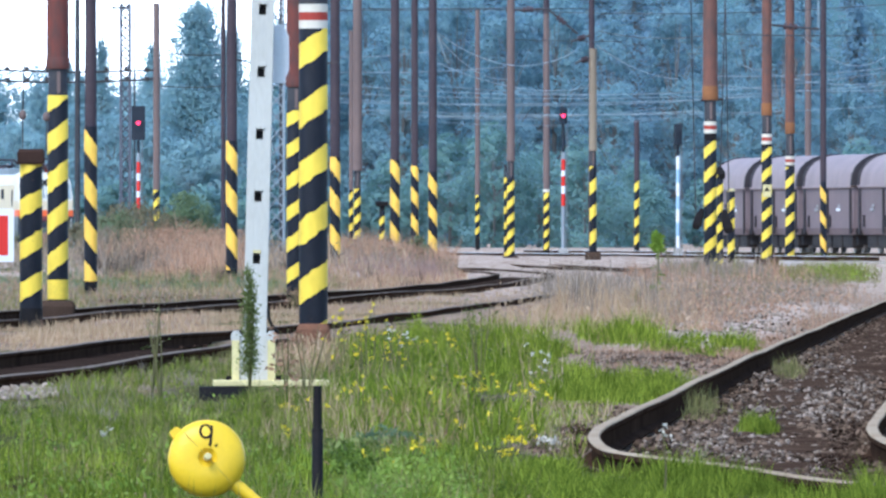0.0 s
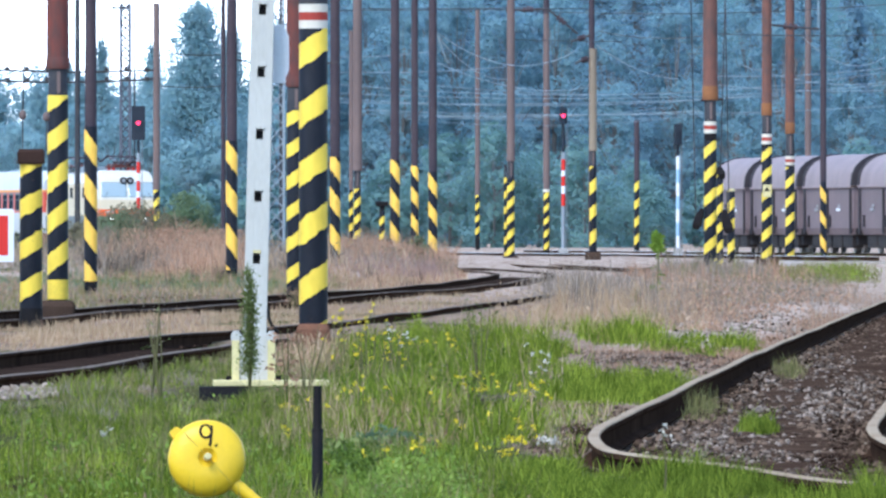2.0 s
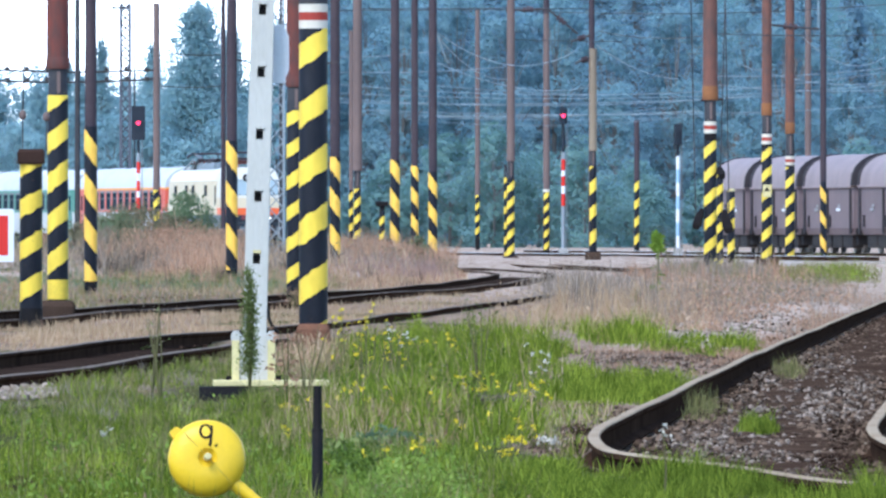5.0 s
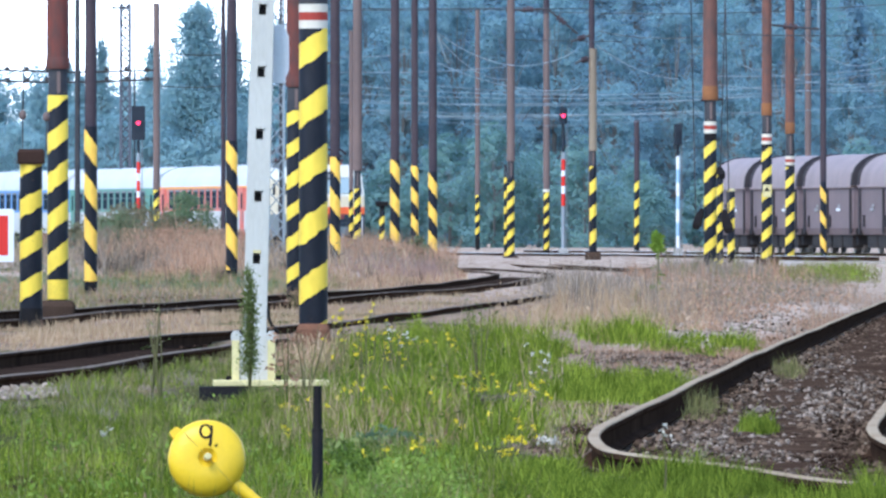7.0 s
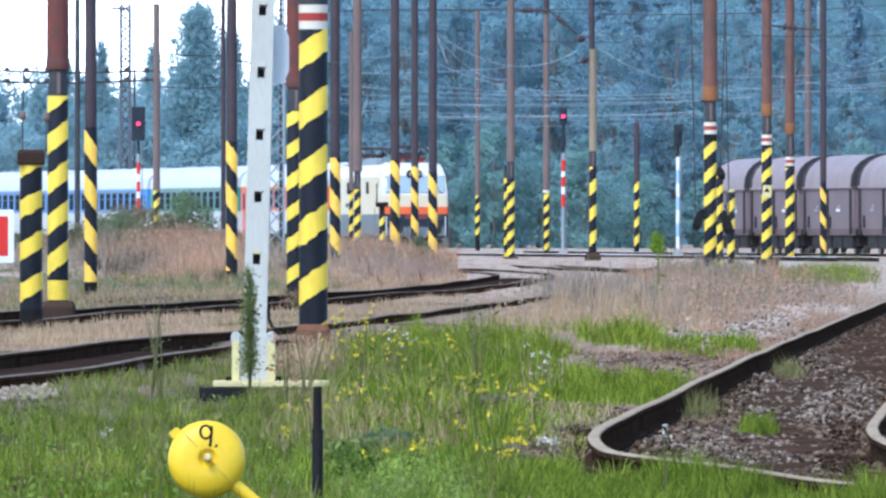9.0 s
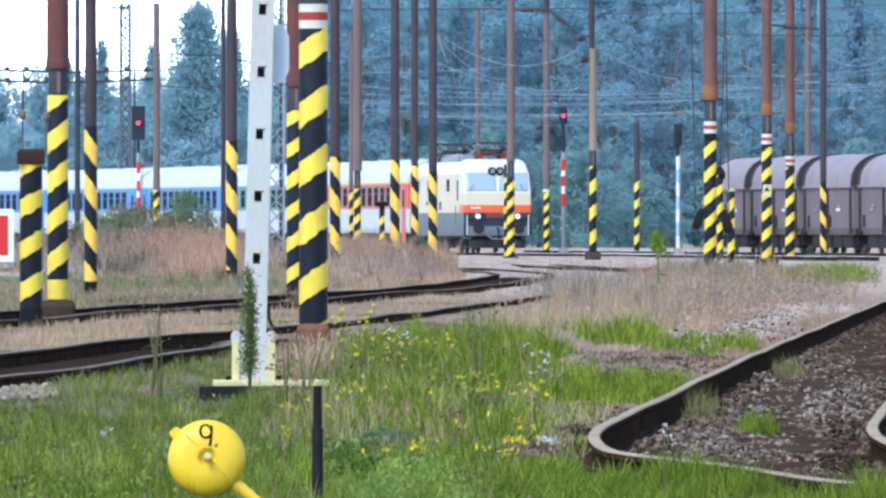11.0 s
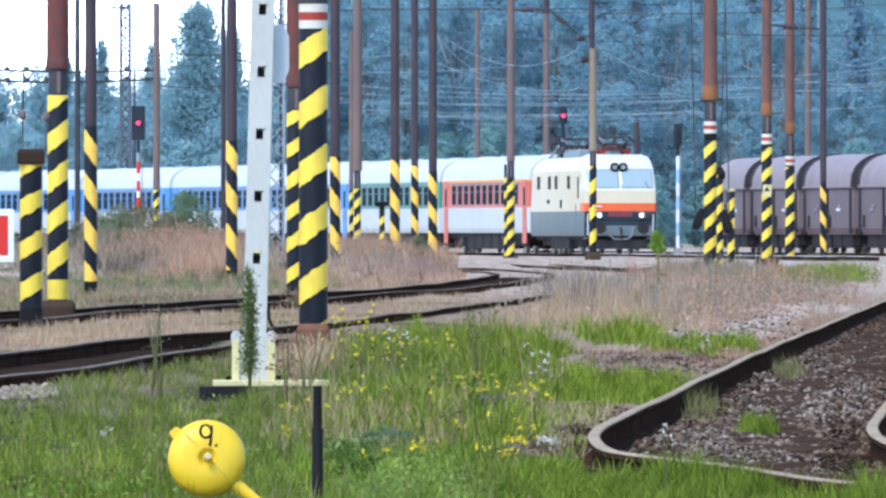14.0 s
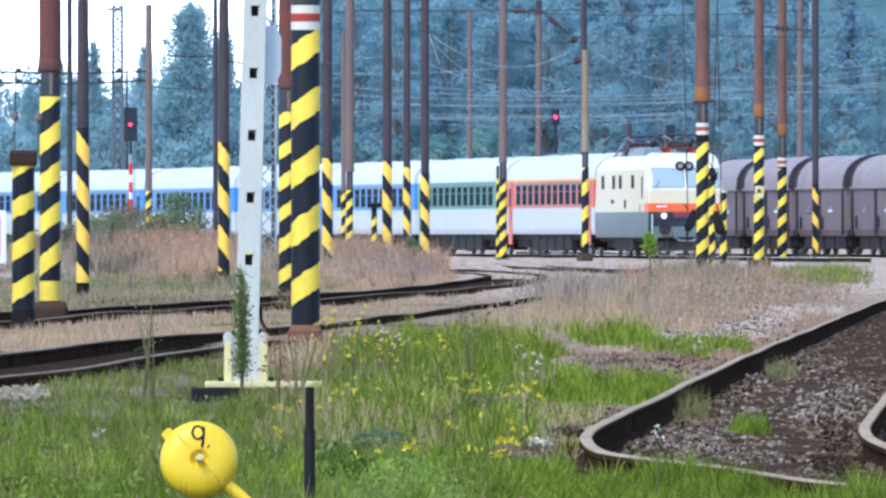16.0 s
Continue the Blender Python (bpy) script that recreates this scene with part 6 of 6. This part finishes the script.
blades("dry_weeds", patch(26000, -24.56, 4.64, 296.392, 416.667, near_bank), 0.04, 0.24, 0.013, RUSSET, "low russet weeds below the bank", 0.7)
blades("dry_weeds", patch(16000, -24.56, 4.64, 302.632, 416.667, near_bank), 0.04, 0.26, 0.013, STRAW, "low straw weeds below the bank", 0.7)
blades("dry_weeds", patch(12000, -36.96, -3.36, 296.392, 393.836, near_bank), 0.04, 0.2, 0.013, OLIVE, "low olive weeds below the bank", 0.7)
beside_siding = lambda x, y, rag: x < np.interp(y, SIDING_Y, SIDING_X) - 0.08
blades("grass", patch(3500, 5.24, 12.64, 68.452, 99.138, beside_siding), 0.02, 0.1, 0.006, GREEN, "sparse grass in gravel beside the siding rail", 0.9)
blades("dry_grass", patch(2500, 5.24, 13.44, 68.452, 100.877, beside_siding), 0.02, 0.1, 0.006, STRAW, "sparse straw in gravel beside the siding rail", 0.9)


def herbs(name, xy, z0, z1, size, material, label):
    """Small broad leaves close to the ground."""
    x, y = xy
    z = np.array([ground_z(a, b) for a, b in zip(x, y)]) + rng.uniform(z0, z1, len(x))
    return tagged(clumps(name, np.stack([x, y, z], 1), size, material, None, 0.5), label, "herbs", kind="stuff")


HERB_DARK = leafy("dark_herb_leaves", (0.045, 0.072, 0.01), (0.14, 0.19, 0.03), 0.5, 0.35)
HERB_LIGHT = leafy("yellow_green_herb_leaves", (0.16, 0.24, 0.03), (0.34, 0.42, 0.09), 0.5, 0.4)
tufts(patch(260, -26, -6, 268, 350, near_bank, 1.4), 40, 0.14, 0.1, 0.34, 0.014, OLIVE, "olive clumps behind the second track", "dry_weeds")
tufts(patch(160, -26, -9, 275, 350, near_bank, 1.4), 40, 0.14, 0.08, 0.3, 0.014, BUSH_LEAVES, "dull green clumps behind the second track", "dry_weeds")
tufts(patch(120, -26, 1, 290, 370, near_bank, 1.4), 24, 0.12, 0.2, 0.6, 0.012, STALKS, "dark dead stalks behind the second track", "dry_weeds", 0.3)
tufts(patch(260, -22, -13, 340, 420, behind, 1.0), 40, 0.16, 0.15, 0.6, 0.014, RUSSET, "pinkish dead grass mound on the bank", "dry_weeds", 0.4)
tufts(patch(240, -20.8, -14.2, 345, 430, behind, 1.2), 36, 0.18, 0.2, 0.7, 0.014, ORANGE_GRASS, "orange-brown dead grass mound on the bank", "dry_weeds", 0.4)
tufts(patch(110, -25.5, -19.5, 345, 430, behind, 1.2), 36, 0.2, 0.3, 0.85, 0.013, STALKS, "dark tangled dead stalks on the bank", "dry_weeds", 0.45)
tufts(patch(130, -26, -18.5, 345, 430, behind, 1.2), 36, 0.2, 0.25, 0.8, 0.013, GREYWEED, "grey tangled weeds on the bank", "dry_weeds", 0.45)
tufts(patch(200, -8, 1, 340, 420, behind, 1.0), 40, 0.16, 0.12, 0.5, 0.014, MAUVE, "mauve-brown dead grass on the bank", "dry_weeds", 0.4)
herbs("low_herbs", patch(4000, -39.36, 8.64, 52.752, 104.545, lawn(0.05)), 0.01, 0.06, 0.018, HERB_DARK, "dark low herbs in the grass")
herbs("low_herbs", patch(9000, -39.36, 10.24, 52.752, 117.347, lambda x, y, rag: right_of_track(x, y, rag) & (rag < -0.05)), 0.01, 0.1, 0.018, HERB_LIGHT, "bright low clover and herbs in the grass")
herbs("low_herbs", patch(2500, -8.96, 8.64, 78.767, 174.242, lawn(0.1)), 0.03, 0.16, 0.022, HERB_DARK, "dark herbs in the verge")
DUSKY = leafy("dusky_weed_leaves", (0.12, 0.11, 0.065), (0.26, 0.22, 0.13), 0.7, 0.35)
for n_, b0_, b1_, d0_, d1_, z1_, m_ in ((9000, -36.96, 3.84, 346.386, 471.311, 0.55, GREYWEED), (9000, -23.76, -12.56, 354.938, 487.288, 0.85, RUSSET), (6000, -35.36, -14.56, 354.938, 487.288, 0.75, DUSKY), (7000, -8.96, 2.24, 373.377, 487.288, 0.6, RUSSET),
                                         (5000, -36.96, -7.36, 279.126, 383.333, 0.14, BUSH_LEAVES), (5000, -7.36, 3.04, 373.377, 471.311, 0.45, DUSKY), (6000, -26.16, -18.56, 383.333, 504.386, 1.4, DUSKY)):
    herbs("dry_weeds", patch(int(n_ * 1.2), b0_, b1_, d0_, d1_, behind), 0.02, z1_, 0.04, m_, "tangled dead weeds on the bank")
for n_, b0_, b1_, d0_, d1_, z1_, m_ in ((5000, 3.04, 20.64, 169.118, 404.93, 0.16, STRAW), (5000, 10.24, 29.44, 179.687, 504.386, 0.2, RUSSET), (4000, 12.64, 29.44, 198.276, 522.727, 0.2, GREYWEED), (2500, 15.84, 28.64, 230, 563.725, 0.2, DUSKY), (2000, 23.84, 31.04, 319.444, 575, 0.2, HERB_LIGHT)):
    herbs("dry_weeds", patch(n_, b0_, b1_, d0_, d1_), 0.0, z1_, 0.035, m_, "tangled dry weeds on the sandy verge")
herbs("low_herbs", patch(6000, -8.96, 3.04, 52.752, 76.667, right_of_track), 0.01, 0.08, 0.016, HERB_LIGHT, "bright low herbs in the near grass")
herbs("low_herbs", patch(900, -8.36, -4.16, 61.828, 74.675, right_of_track, 0.4), 0.02, 0.11, 0.02, HERB_DARK, "dark leafy herbs beside the iron post")
blades("dry_grass", patch(1600, -5.76, 1.84, 73.718, 95.833, lawn(-0.4)), 0.05, 0.2, 0.005, RUSSET, "russet dry grass in the verge", 0.7)
herbs("fallen_leaves", patch(900, -35.36, 8.64, 52.752, 100.877, right_of_track), 0.01, 0.03, 0.02, RUSSET, "brown fallen leaves in the grass")


def gravel(name, xy, r0, r1, material, label, lift=0.0, level=None):
    """Loose stones: squashed, turned octahedra."""
    x, y = xy
    n = len(x)
    z = np.array([ground_z(a, b) if level is None else level - 0.06 * max(0.0, noise.noise((a * 2.2, b * 0.35, 5.0)) + 0.35 * noise.noise((a * 9, b * 2, 3.0))) for a, b in zip(x, y)]) + lift
    base = np.array([(i, j, k) for i in (-1, 1) for j in (-1, 1) for k in (-1, 1)], float) * 0.75
    r = rng.uniform(r0, r1, (n, 1, 1)) * rng.uniform(0.45, 1.15, (n, 8, 3)) * rng.uniform(0.6, 1.2, (n, 1, 3))
    a, b = rng.uniform(0, 6.28, (n, 1)), rng.uniform(-1.2, 1.2, (n, 1))
    v = base[None] * r
    vx, vy = v[..., 0] * np.cos(a) - v[..., 1] * np.sin(a), v[..., 0] * np.sin(a) + v[..., 1] * np.cos(a)
    vx, vz = vx * np.cos(b) - v[..., 2] * np.sin(b), vx * np.sin(b) + v[..., 2] * np.cos(b)
    v = np.stack([vx + x[:, None], vy + y[:, None], vz * 0.8 + z[:, None]], 2).reshape(-1, 3)
    f0 = np.array([(0, 1, 3, 2), (4, 6, 7, 5), (0, 4, 5, 1), (2, 3, 7, 6), (0, 2, 6, 4), (1, 5, 7, 3)])
    f = (np.arange(n)[:, None, None] * 8 + f0[None]).reshape(-1, 4)
    return tagged(raw_mesh(name, v, f, material), label, "gravel", kind="stuff")


def stone_mix(name, dark, light):
    m, nt, p = nodes_of(name)
    geo = nt.nodes.new("ShaderNodeNewGeometry")
    c = blend(nt, geo.outputs["Random Per Island"], dark, light)
    c = blend(nt, calc(nt, "MULTIPLY", grain(nt, geo.outputs["Position"], 40.0), 0.4), c, tuple(v * 0.5 for v in dark))
    nt.links.new(c, p.inputs["Base Color"])
    p.inputs["Roughness"].default_value, p.inputs["Specular IOR Level"].default_value = 0.9, 0.0
    return m


DARK_STONE = stone_mix("brown_grey_ballast_stones", (0.012, 0.0075, 0.005), (0.24, 0.162, 0.112))
PALE_STONE = stone_mix("pale_grey_stones", (0.2, 0.15, 0.11), (0.43, 0.345, 0.27))
CLOD = stone_mix("dark_brown_clods", (0.015, 0.009, 0.006), (0.085, 0.052, 0.036))
MIXED_STONE = stone_mix("mixed_grey_brown_stones", (0.035, 0.023, 0.016), (0.42, 0.325, 0.255))
SIDE_X = lambda y: np.interp(y, SIDING_Y, SIDING_X)
in_siding = lambda x, y, rag: (x > SIDE_X(y) + 0.13)
gravel("ballast", patch(30000, 8.64, 52.64, 59.278, 338.235, lambda x, y, rag: in_siding(x, y, rag) & (rag > -0.45), 0.2), 0.006, 0.034, DARK_STONE, "dark brown-grey ballast stones in the siding", 0.0, -0.05)
gravel("ballast", patch(1600, 10.24, 36.64, 66.092, 230, in_siding, 0.2), 0.018, 0.038, DARK_STONE, "larger brown stones in the siding", 0.0, -0.045)
gravel("ballast", patch(26000, 10.24, 36.64, 66.092, 338.235, in_siding, 0.2), 0.005, 0.016, DARK_STONE, "fine dark gravel in the siding", 0.0, -0.05)
gravel("gravel", patch(700, 5.44, 12.64, 68.452, 99.138, beside_siding, 1.2), 0.008, 0.022, PALE_STONE, "pale stones beside the siding rail", 0.005)
gravel("ballast", patch(220, 10.24, 36.64, 66.092, 174.242, in_siding, 0.2), 0.008, 0.024, PALE_STONE, "scattered pale stones in the siding", 0.0, -0.035)
gravel("gravel", patch(14000, 4.64, 14.64, 66.092, 100.877, lambda x, y, rag: x < SIDE_X(y) - 0.08, 1.2), 0.005, 0.02, DARK_STONE, "brown gravel beside the siding rail", 0.0)
gravel("gravel", patch(2500, 8.64, 20.64, 118.313, 145.939, right_of_track), 0.008, 0.02, DARK_STONE, "brown gravel between grass tufts", 0.0)
gravel("gravel", patch(9000, 7.04, 23.04, 111.868, 155.405, right_of_track), 0.006, 0.018, DARK_STONE, "fine brown gravel between grass tufts", 0.0)
gravel("gravel", patch(600, 13.84, 27.04, 155.405, 230), 0.015, 0.04, PALE_STONE, "pale broken stones on the verge", 0.01)
gravel("gravel", patch(4000, -26.56, -8.96, 209.854, 268.692, behind, 0.6), 0.02, 0.05, DARK_STONE, "dark gravel behind the second track", 0.01)
gravel("gravel", patch(500, -33.76, -26.96, 96.801, 104.545), 0.02, 0.06, PALE_STONE, "pale stones at the near track", 0.02)
gravel("gravel", patch(600, 5.84, 8.64, 100.877, 108.491, right_of_track), 0.015, 0.04, PALE_STONE, "pale stones between grass tufts", 0.02)

in_near = lambda x, y, rag: np.abs(np.interp(y, [p[1] for p in NEAR_TRACK], [p[0] for p in NEAR_TRACK]) - 0.74 - x) < 0.6
in_far = lambda x, y, rag: np.abs(np.interp(y, [p[1] for p in FAR_TRACK[:80]], [p[0] for p in FAR_TRACK[:80]]) - 0.75 - x) < 0.6
gravel("ballast", patch(2500, -39.36, 7.04, 100.877, 250, in_near, 0.3), 0.012, 0.03, CLOD, "dark stones between the near rails", 0.0, -0.045)
gravel("ballast", patch(3000, -39.36, 7.84, 174.242, 410.714, in_far, 0.3), 0.015, 0.04, CLOD, "dark stones between the rails of the second track", 0.0, -0.045)
blades("dry_grass", patch(2500, -39.36, 4.64, 100.877, 230, in_near, 0.6), 0.02, 0.1, 0.006, RUSSET, "dead grass between the near rails", 0.8)
gravel("gravel", patch(900, 23.84, 35.84, 174.242, 404.93), 0.012, 0.035, PALE_STONE, "pale gravel beside the siding", 0.0)
gravel("gravel", patch(2500, 1.44, 16.64, 319.444, 522.727), 0.015, 0.04, PALE_STONE, "pale gravel on the sandy track crossing", 0.0)

gravel("ballast", patch(1200, 14, 28, 67.6, 92, in_siding, 1.0), 0.008, 0.02, MIXED_STONE, "mixed pale and brown stones in the siding", 0.0, -0.035)
gravel("ballast", patch(1300, 20, 31.4, 86, 150, in_siding, 1.2), 0.01, 0.028, MIXED_STONE, "mixed pale and brown stones in the siding", 0.0, -0.035)
gravel("clods", patch(260, 8.2, 10.8, 73.5, 84, beside_siding, 0.9), 0.01, 0.03, CLOD, "dark brown clods heaped against the rail end", 0.01)
# Small dark stones deepen the tone of the ground beside the inner rail.
gravel("clods", patch(700, 26.2, 30.5, 70, 92, in_siding, 1.6), 0.005, 0.018, CLOD, "small dark brown lumps beside the inner rail", 0.0, -0.02)
gravel("litter", patch(2200, 9, 21, 114, 140, lambda x, y, rag: x < SIDE_X(y) - 0.2, 0.6), 0.006, 0.02, CLOD, "dark twigs and clods on bare soil", 0.0)
gravel("gravel", patch(60, -31.4, -28.6, 62.5, 66, None, 0.6), 0.01, 0.04, CLOD, "dark clods in the near grass", 0.01)
gravel("litter", patch(500, 0, 7.5, 90, 103, None, 0.6), 0.006, 0.018, CLOD, "dark twigs and clods on bare soil", 0.0)
gravel("litter", patch(900, 14, 29, 142, 240, lambda x, y, rag: x < SIDE_X(y) - 0.2, 1.0), 0.01, 0.035, CLOD, "dark litter on bare sand", 0.0)
gravel("clods", patch(500, 10, 24, 74, 140, lambda x, y, rag: in_siding(x, y, rag) & (x < SIDE_X(y) + 0.32), 0.3), 0.012, 0.035, CLOD, "dark brown clods along the siding rail", 0.0, -0.05)
gravel("gravel", patch(170, 7.0, 9.4, 76, 91, beside_siding, 0.6), 0.012, 0.026, MIXED_STONE, "pale stones beside the rail end", 0.01)
gravel("gravel", patch(420, 14, 29, 144, 235, lambda x, y, rag: (x < SIDE_X(y) - 0.3), 0.8), 0.01, 0.035, MIXED_STONE, "pale broken stones on bare sand", 0.0)

# ---- plants that stand out ----
STEM = leafy("green_brown_stems", (0.1, 0.1, 0.04), (0.2, 0.17, 0.08), 0.7, 0.2)
PETAL = leafy("yellow_petals", (0.75, 0.55, 0.02), (0.85, 0.68, 0.05), 0.5, 0.3)
WHITE_PETAL = leafy("white_petals", (0.62, 0.55, 0.44), (0.78, 0.71, 0.58), 0.5, 0.3)
FEATHER = leafy("olive_green_feathery_leaves", (0.12, 0.15, 0.04), (0.27, 0.3, 0.1), 0.6, 0.4)
LIME = leafy("lime_green_leaves", (0.2, 0.3, 0.04), (0.32, 0.42, 0.07), 0.55, 0.4)


def weed(x, y, h, spread, n, size, leaves, label, stems=1, low=0.25, z=0.0):
    ob = thing("weed", pose(x, y, z), label, "weed", "tall weeds")
    bm, pts = bmesh.new(), []
    for k in range(stems):
        a = rng.uniform(0, 6.28)
        top = Vector((math.cos(a) * spread * (stems > 1) + rng.normal(0, 0.02), math.sin(a) * spread * (stems > 1), h * rng.uniform(0.8, 1)))
        rod([(0, 0, -0.05), top * 0.5 + Vector((0.01, 0, 0)), top], [0.006 + h * 0.004, 0.004 + h * 0.002, 0.002], 5, bm)
        for u in rng.uniform(low, 1.02, n // stems):
            w = spread * (1.1 - u) * 0.8 + min(0.025, 2 * size * 0.7)
            pts.append((top.x * u + rng.normal(0, w), top.y * u + rng.normal(0, w), top.z * u + rng.normal(0, 0.02)))
    tagged(part("stem", bm, STEM, ob), kind="stuff")
    clumps("foliage", pts, size, leaves, ob, 1.2)
    return ob


weed(-1.345, 98.039, 0.93, 0.02, 3000, 0.013, FEATHER, "tall feathery weed growing in front of the signal mast", 5, 0.22)
weed(3.384, 223.214, 1.143, 0.06, 40, 0.05, FEATHER, "tall thin weed with a lime-green top on the verge")
weed(3.369, 222.222, 1.188, 0.1, 260, 0.06, LIME, "lime-green leafy top of a tall weed", low=0.8)
weed(-2.064, 100, 0.76, 0.07, 70, 0.014, GREYWEED, "thin brown weed stalks in the grass", 3, 0.6)
weed(-1.905, 95.42, 0.687, 0.1, 60, 0.012, FEATHER, "thin weed stalks beside the near track", 3, 0.5)
weed(-1.053, 94.34, 0.566, 0.08, 90, 0.025, RUSSET, "russet dead dock stalk beside the mast", 3)
weed(-2.325, 219.298, 0.351, 0.16, 160, 0.02, RUSSET, "russet dead weeds at the foot of a mast", 12)
weed(-2.228, 219.298, 0.316, 0.16, 160, 0.02, STRAW, "straw weeds at the foot of a mast", 12)
weed(-0.976, 100, 0.52, 0.14, 50, 0.02, STRAW, "dry bent stalks beside the mast", 5)
weed(0.931, 59.524, 0.333, 0.02, 8, 0.012, WHITE_PETAL, "thin stalk with white seed heads", 1, 0.9)
weed(0.267, 104.167, 0.667, 0.1, 60, 0.02, FEATHER, "tall green stalks in the verge", 5)
weed(6.788, 378.788, 1.061, 0.22, 70, 0.018, GREYWEED, "dead grey stalks before the stout mast", 6)
weed(6.152, 378.788, 1.5, 0.35, 120, 0.02, GREYWEED, "dead grey stalks on the verge", 6)
for x_, y_, n, h in ((-8.25, 454.55, 7000, 2.3), (-9.98, 431.03, 5000, 1.7), (-0.77, 416.67, 2500, 0.9), (-12.07, 416.67, 2500, 1.3)):
    b_ = broadleaf(h, h * 0.55, "dull green bush among dead weeds", n, BUSH_LEAVES, 0.06, "bush", 0.04, "bushes on the bank")
    b_.matrix_basis = pose(x_, y_, 0.15)


for x_, y_, n, h in ((-10.2, 440, 3500, 1.9), (-9.3, 436, 3500, 2.1), (-8.5, 442, 3000, 1.6), (-11.4, 446, 2500, 1.5)):
    b_ = broadleaf(h, h * 0.6, "brown-grey dead shrub on the bank", n, DUSKY, 0.06, "shrub", 0.04, "dead shrubs on the bank")
    b_.matrix_basis = pose(x_, y_, 0.1)


for x_, y_, h, m_ in ((-7.9, 395, 0.9, RUSSET), (-7.2, 400, 1.1, RUSSET), (-6.6, 396, 0.8, RUSSET), (-6.0, 404, 0.9, GREYWEED), (-8.7, 402, 0.8, DUSKY), (-9.6, 398, 0.9, GREYWEED), (-11.2, 404, 0.9, RUSSET), (-2.9, 398, 0.7, RUSSET),
                      (-2.2, 404, 0.75, GREYWEED), (-1.5, 399, 0.6, RUSSET), (-0.8, 402, 0.65, RUSSET), (-3.6, 392, 0.7, DUSKY), (-5.3, 398, 0.8, DUSKY)):
    b_ = broadleaf(h, h * 0.85, "ragged dead weed thicket on the bank", 1500, m_, 0.035, "shrub", 0.04, "dead thickets on the bank")
    b_.matrix_basis = pose(x_, y_, ground_z(x_, y_) - 0.05)


def flowers(x0, y0, h, n, wide, tall, petals, label):
    """Flower heads on thin stalks."""
    ob = thing("wildflower", pose(x0, y0, 0), label, "wildflower", "wildflowers")
    bm, pts = bmesh.new(), []
    for k in range(n):
        x, y, z = rng.normal(0, wide), rng.normal(0, 0.6), max(0.05, h + rng.normal(0, tall))
        rod([(x * 0.8, y, 0), (x, y, z)], 0.003, 3, bm)
        for j in range(6):
            pts.append((x + rng.normal(0, 0.01), y + rng.normal(0, 0.01), z + rng.normal(0, 0.008)))
    tagged(part("stalk", bm, STEM, ob), kind="stuff")
    clumps("blossom", pts, 0.015, petals, ob, 1.0)


for spot in ((-0.55, 105.93, 0.37, 26, 0.14, 0.11),
             (-0.39, 104.17, 0.3, 12, 0.09, 0.11),
             (0.03, 125, 0.2, 10, 0.1, 0.04),
             (0.26, 100, 0.09, 14, 0.06, 0.07),
             (0.56, 92.59, 0.13, 10, 0.07, 0.07),
             (0.41, 75.76, 0.04, 16, 0.05, 0.08),
             (-0.1, 73.53, 0.05, 7, 0.04, 0.02),
             (-1.01, 89.29, 0.06, 8, 0.05, 0.01),
             (-0.53, 86.21, 0.17, 12, 0.14, 0.08),
             (-0.84, 113.64, 0.42, 8, 0.05, 0.04),
             (-0.54, 78.12, 0.04, 7, 0.12, 0.06),
             (0.3, 71.43, 0.01, 8, 0.06, 0.04),
             (-0.62, 92.0, 0.16, 7, 0.1, 0.06),
             (-0.2, 84.0, 0.12, 6, 0.12, 0.05),
             (0.2, 80.0, 0.1, 6, 0.1, 0.05),
             (0.05, 96.0, 0.16, 6, 0.14, 0.06),
             (0.42, 84.0, 0.1, 8, 0.04, 0.08),
             (-0.3, 69.0, 0.08, 5, 0.12, 0.03)):
    flowers(*spot, PETAL, "yellow ragwort flowers on thin stalks in the verge")
for spot in ((0.71, 106.38, 0.19, 10, 0.06, 0.07), (-0.33, 111.11, 0.37, 10, 0.06, 0.05), (0.56, 75.76, 0.03, 7, 0.04, 0.03), (-1.8, 75.76, 0.09, 3, 0.04, 0.01)):
    flowers(*spot, WHITE_PETAL, "small white flower heads on thin stalks")
# broad-leaved weeds low in the grass
weed(-0.475, 72.464, 0.1, 0.13, 260, 0.025, FEATHER, "low broad-leaved green weed in the grass", 9, 0.3)
weed(-0.285, 75.758, 0.1, 0.12, 200, 0.025, BUSH_LEAVES, "low broad-leaved weed in the grass", 9, 0.3)


def motions():
    """The train runs towards the right along its curve."""
    back = 0.0
    for vehicle, length in FORMATION:
        walk(vehicle, [(t, on_line(train_x, front_distance(t) + back + 0.3, length - 0.6)) for t in range(17)])
        back += length


motions()
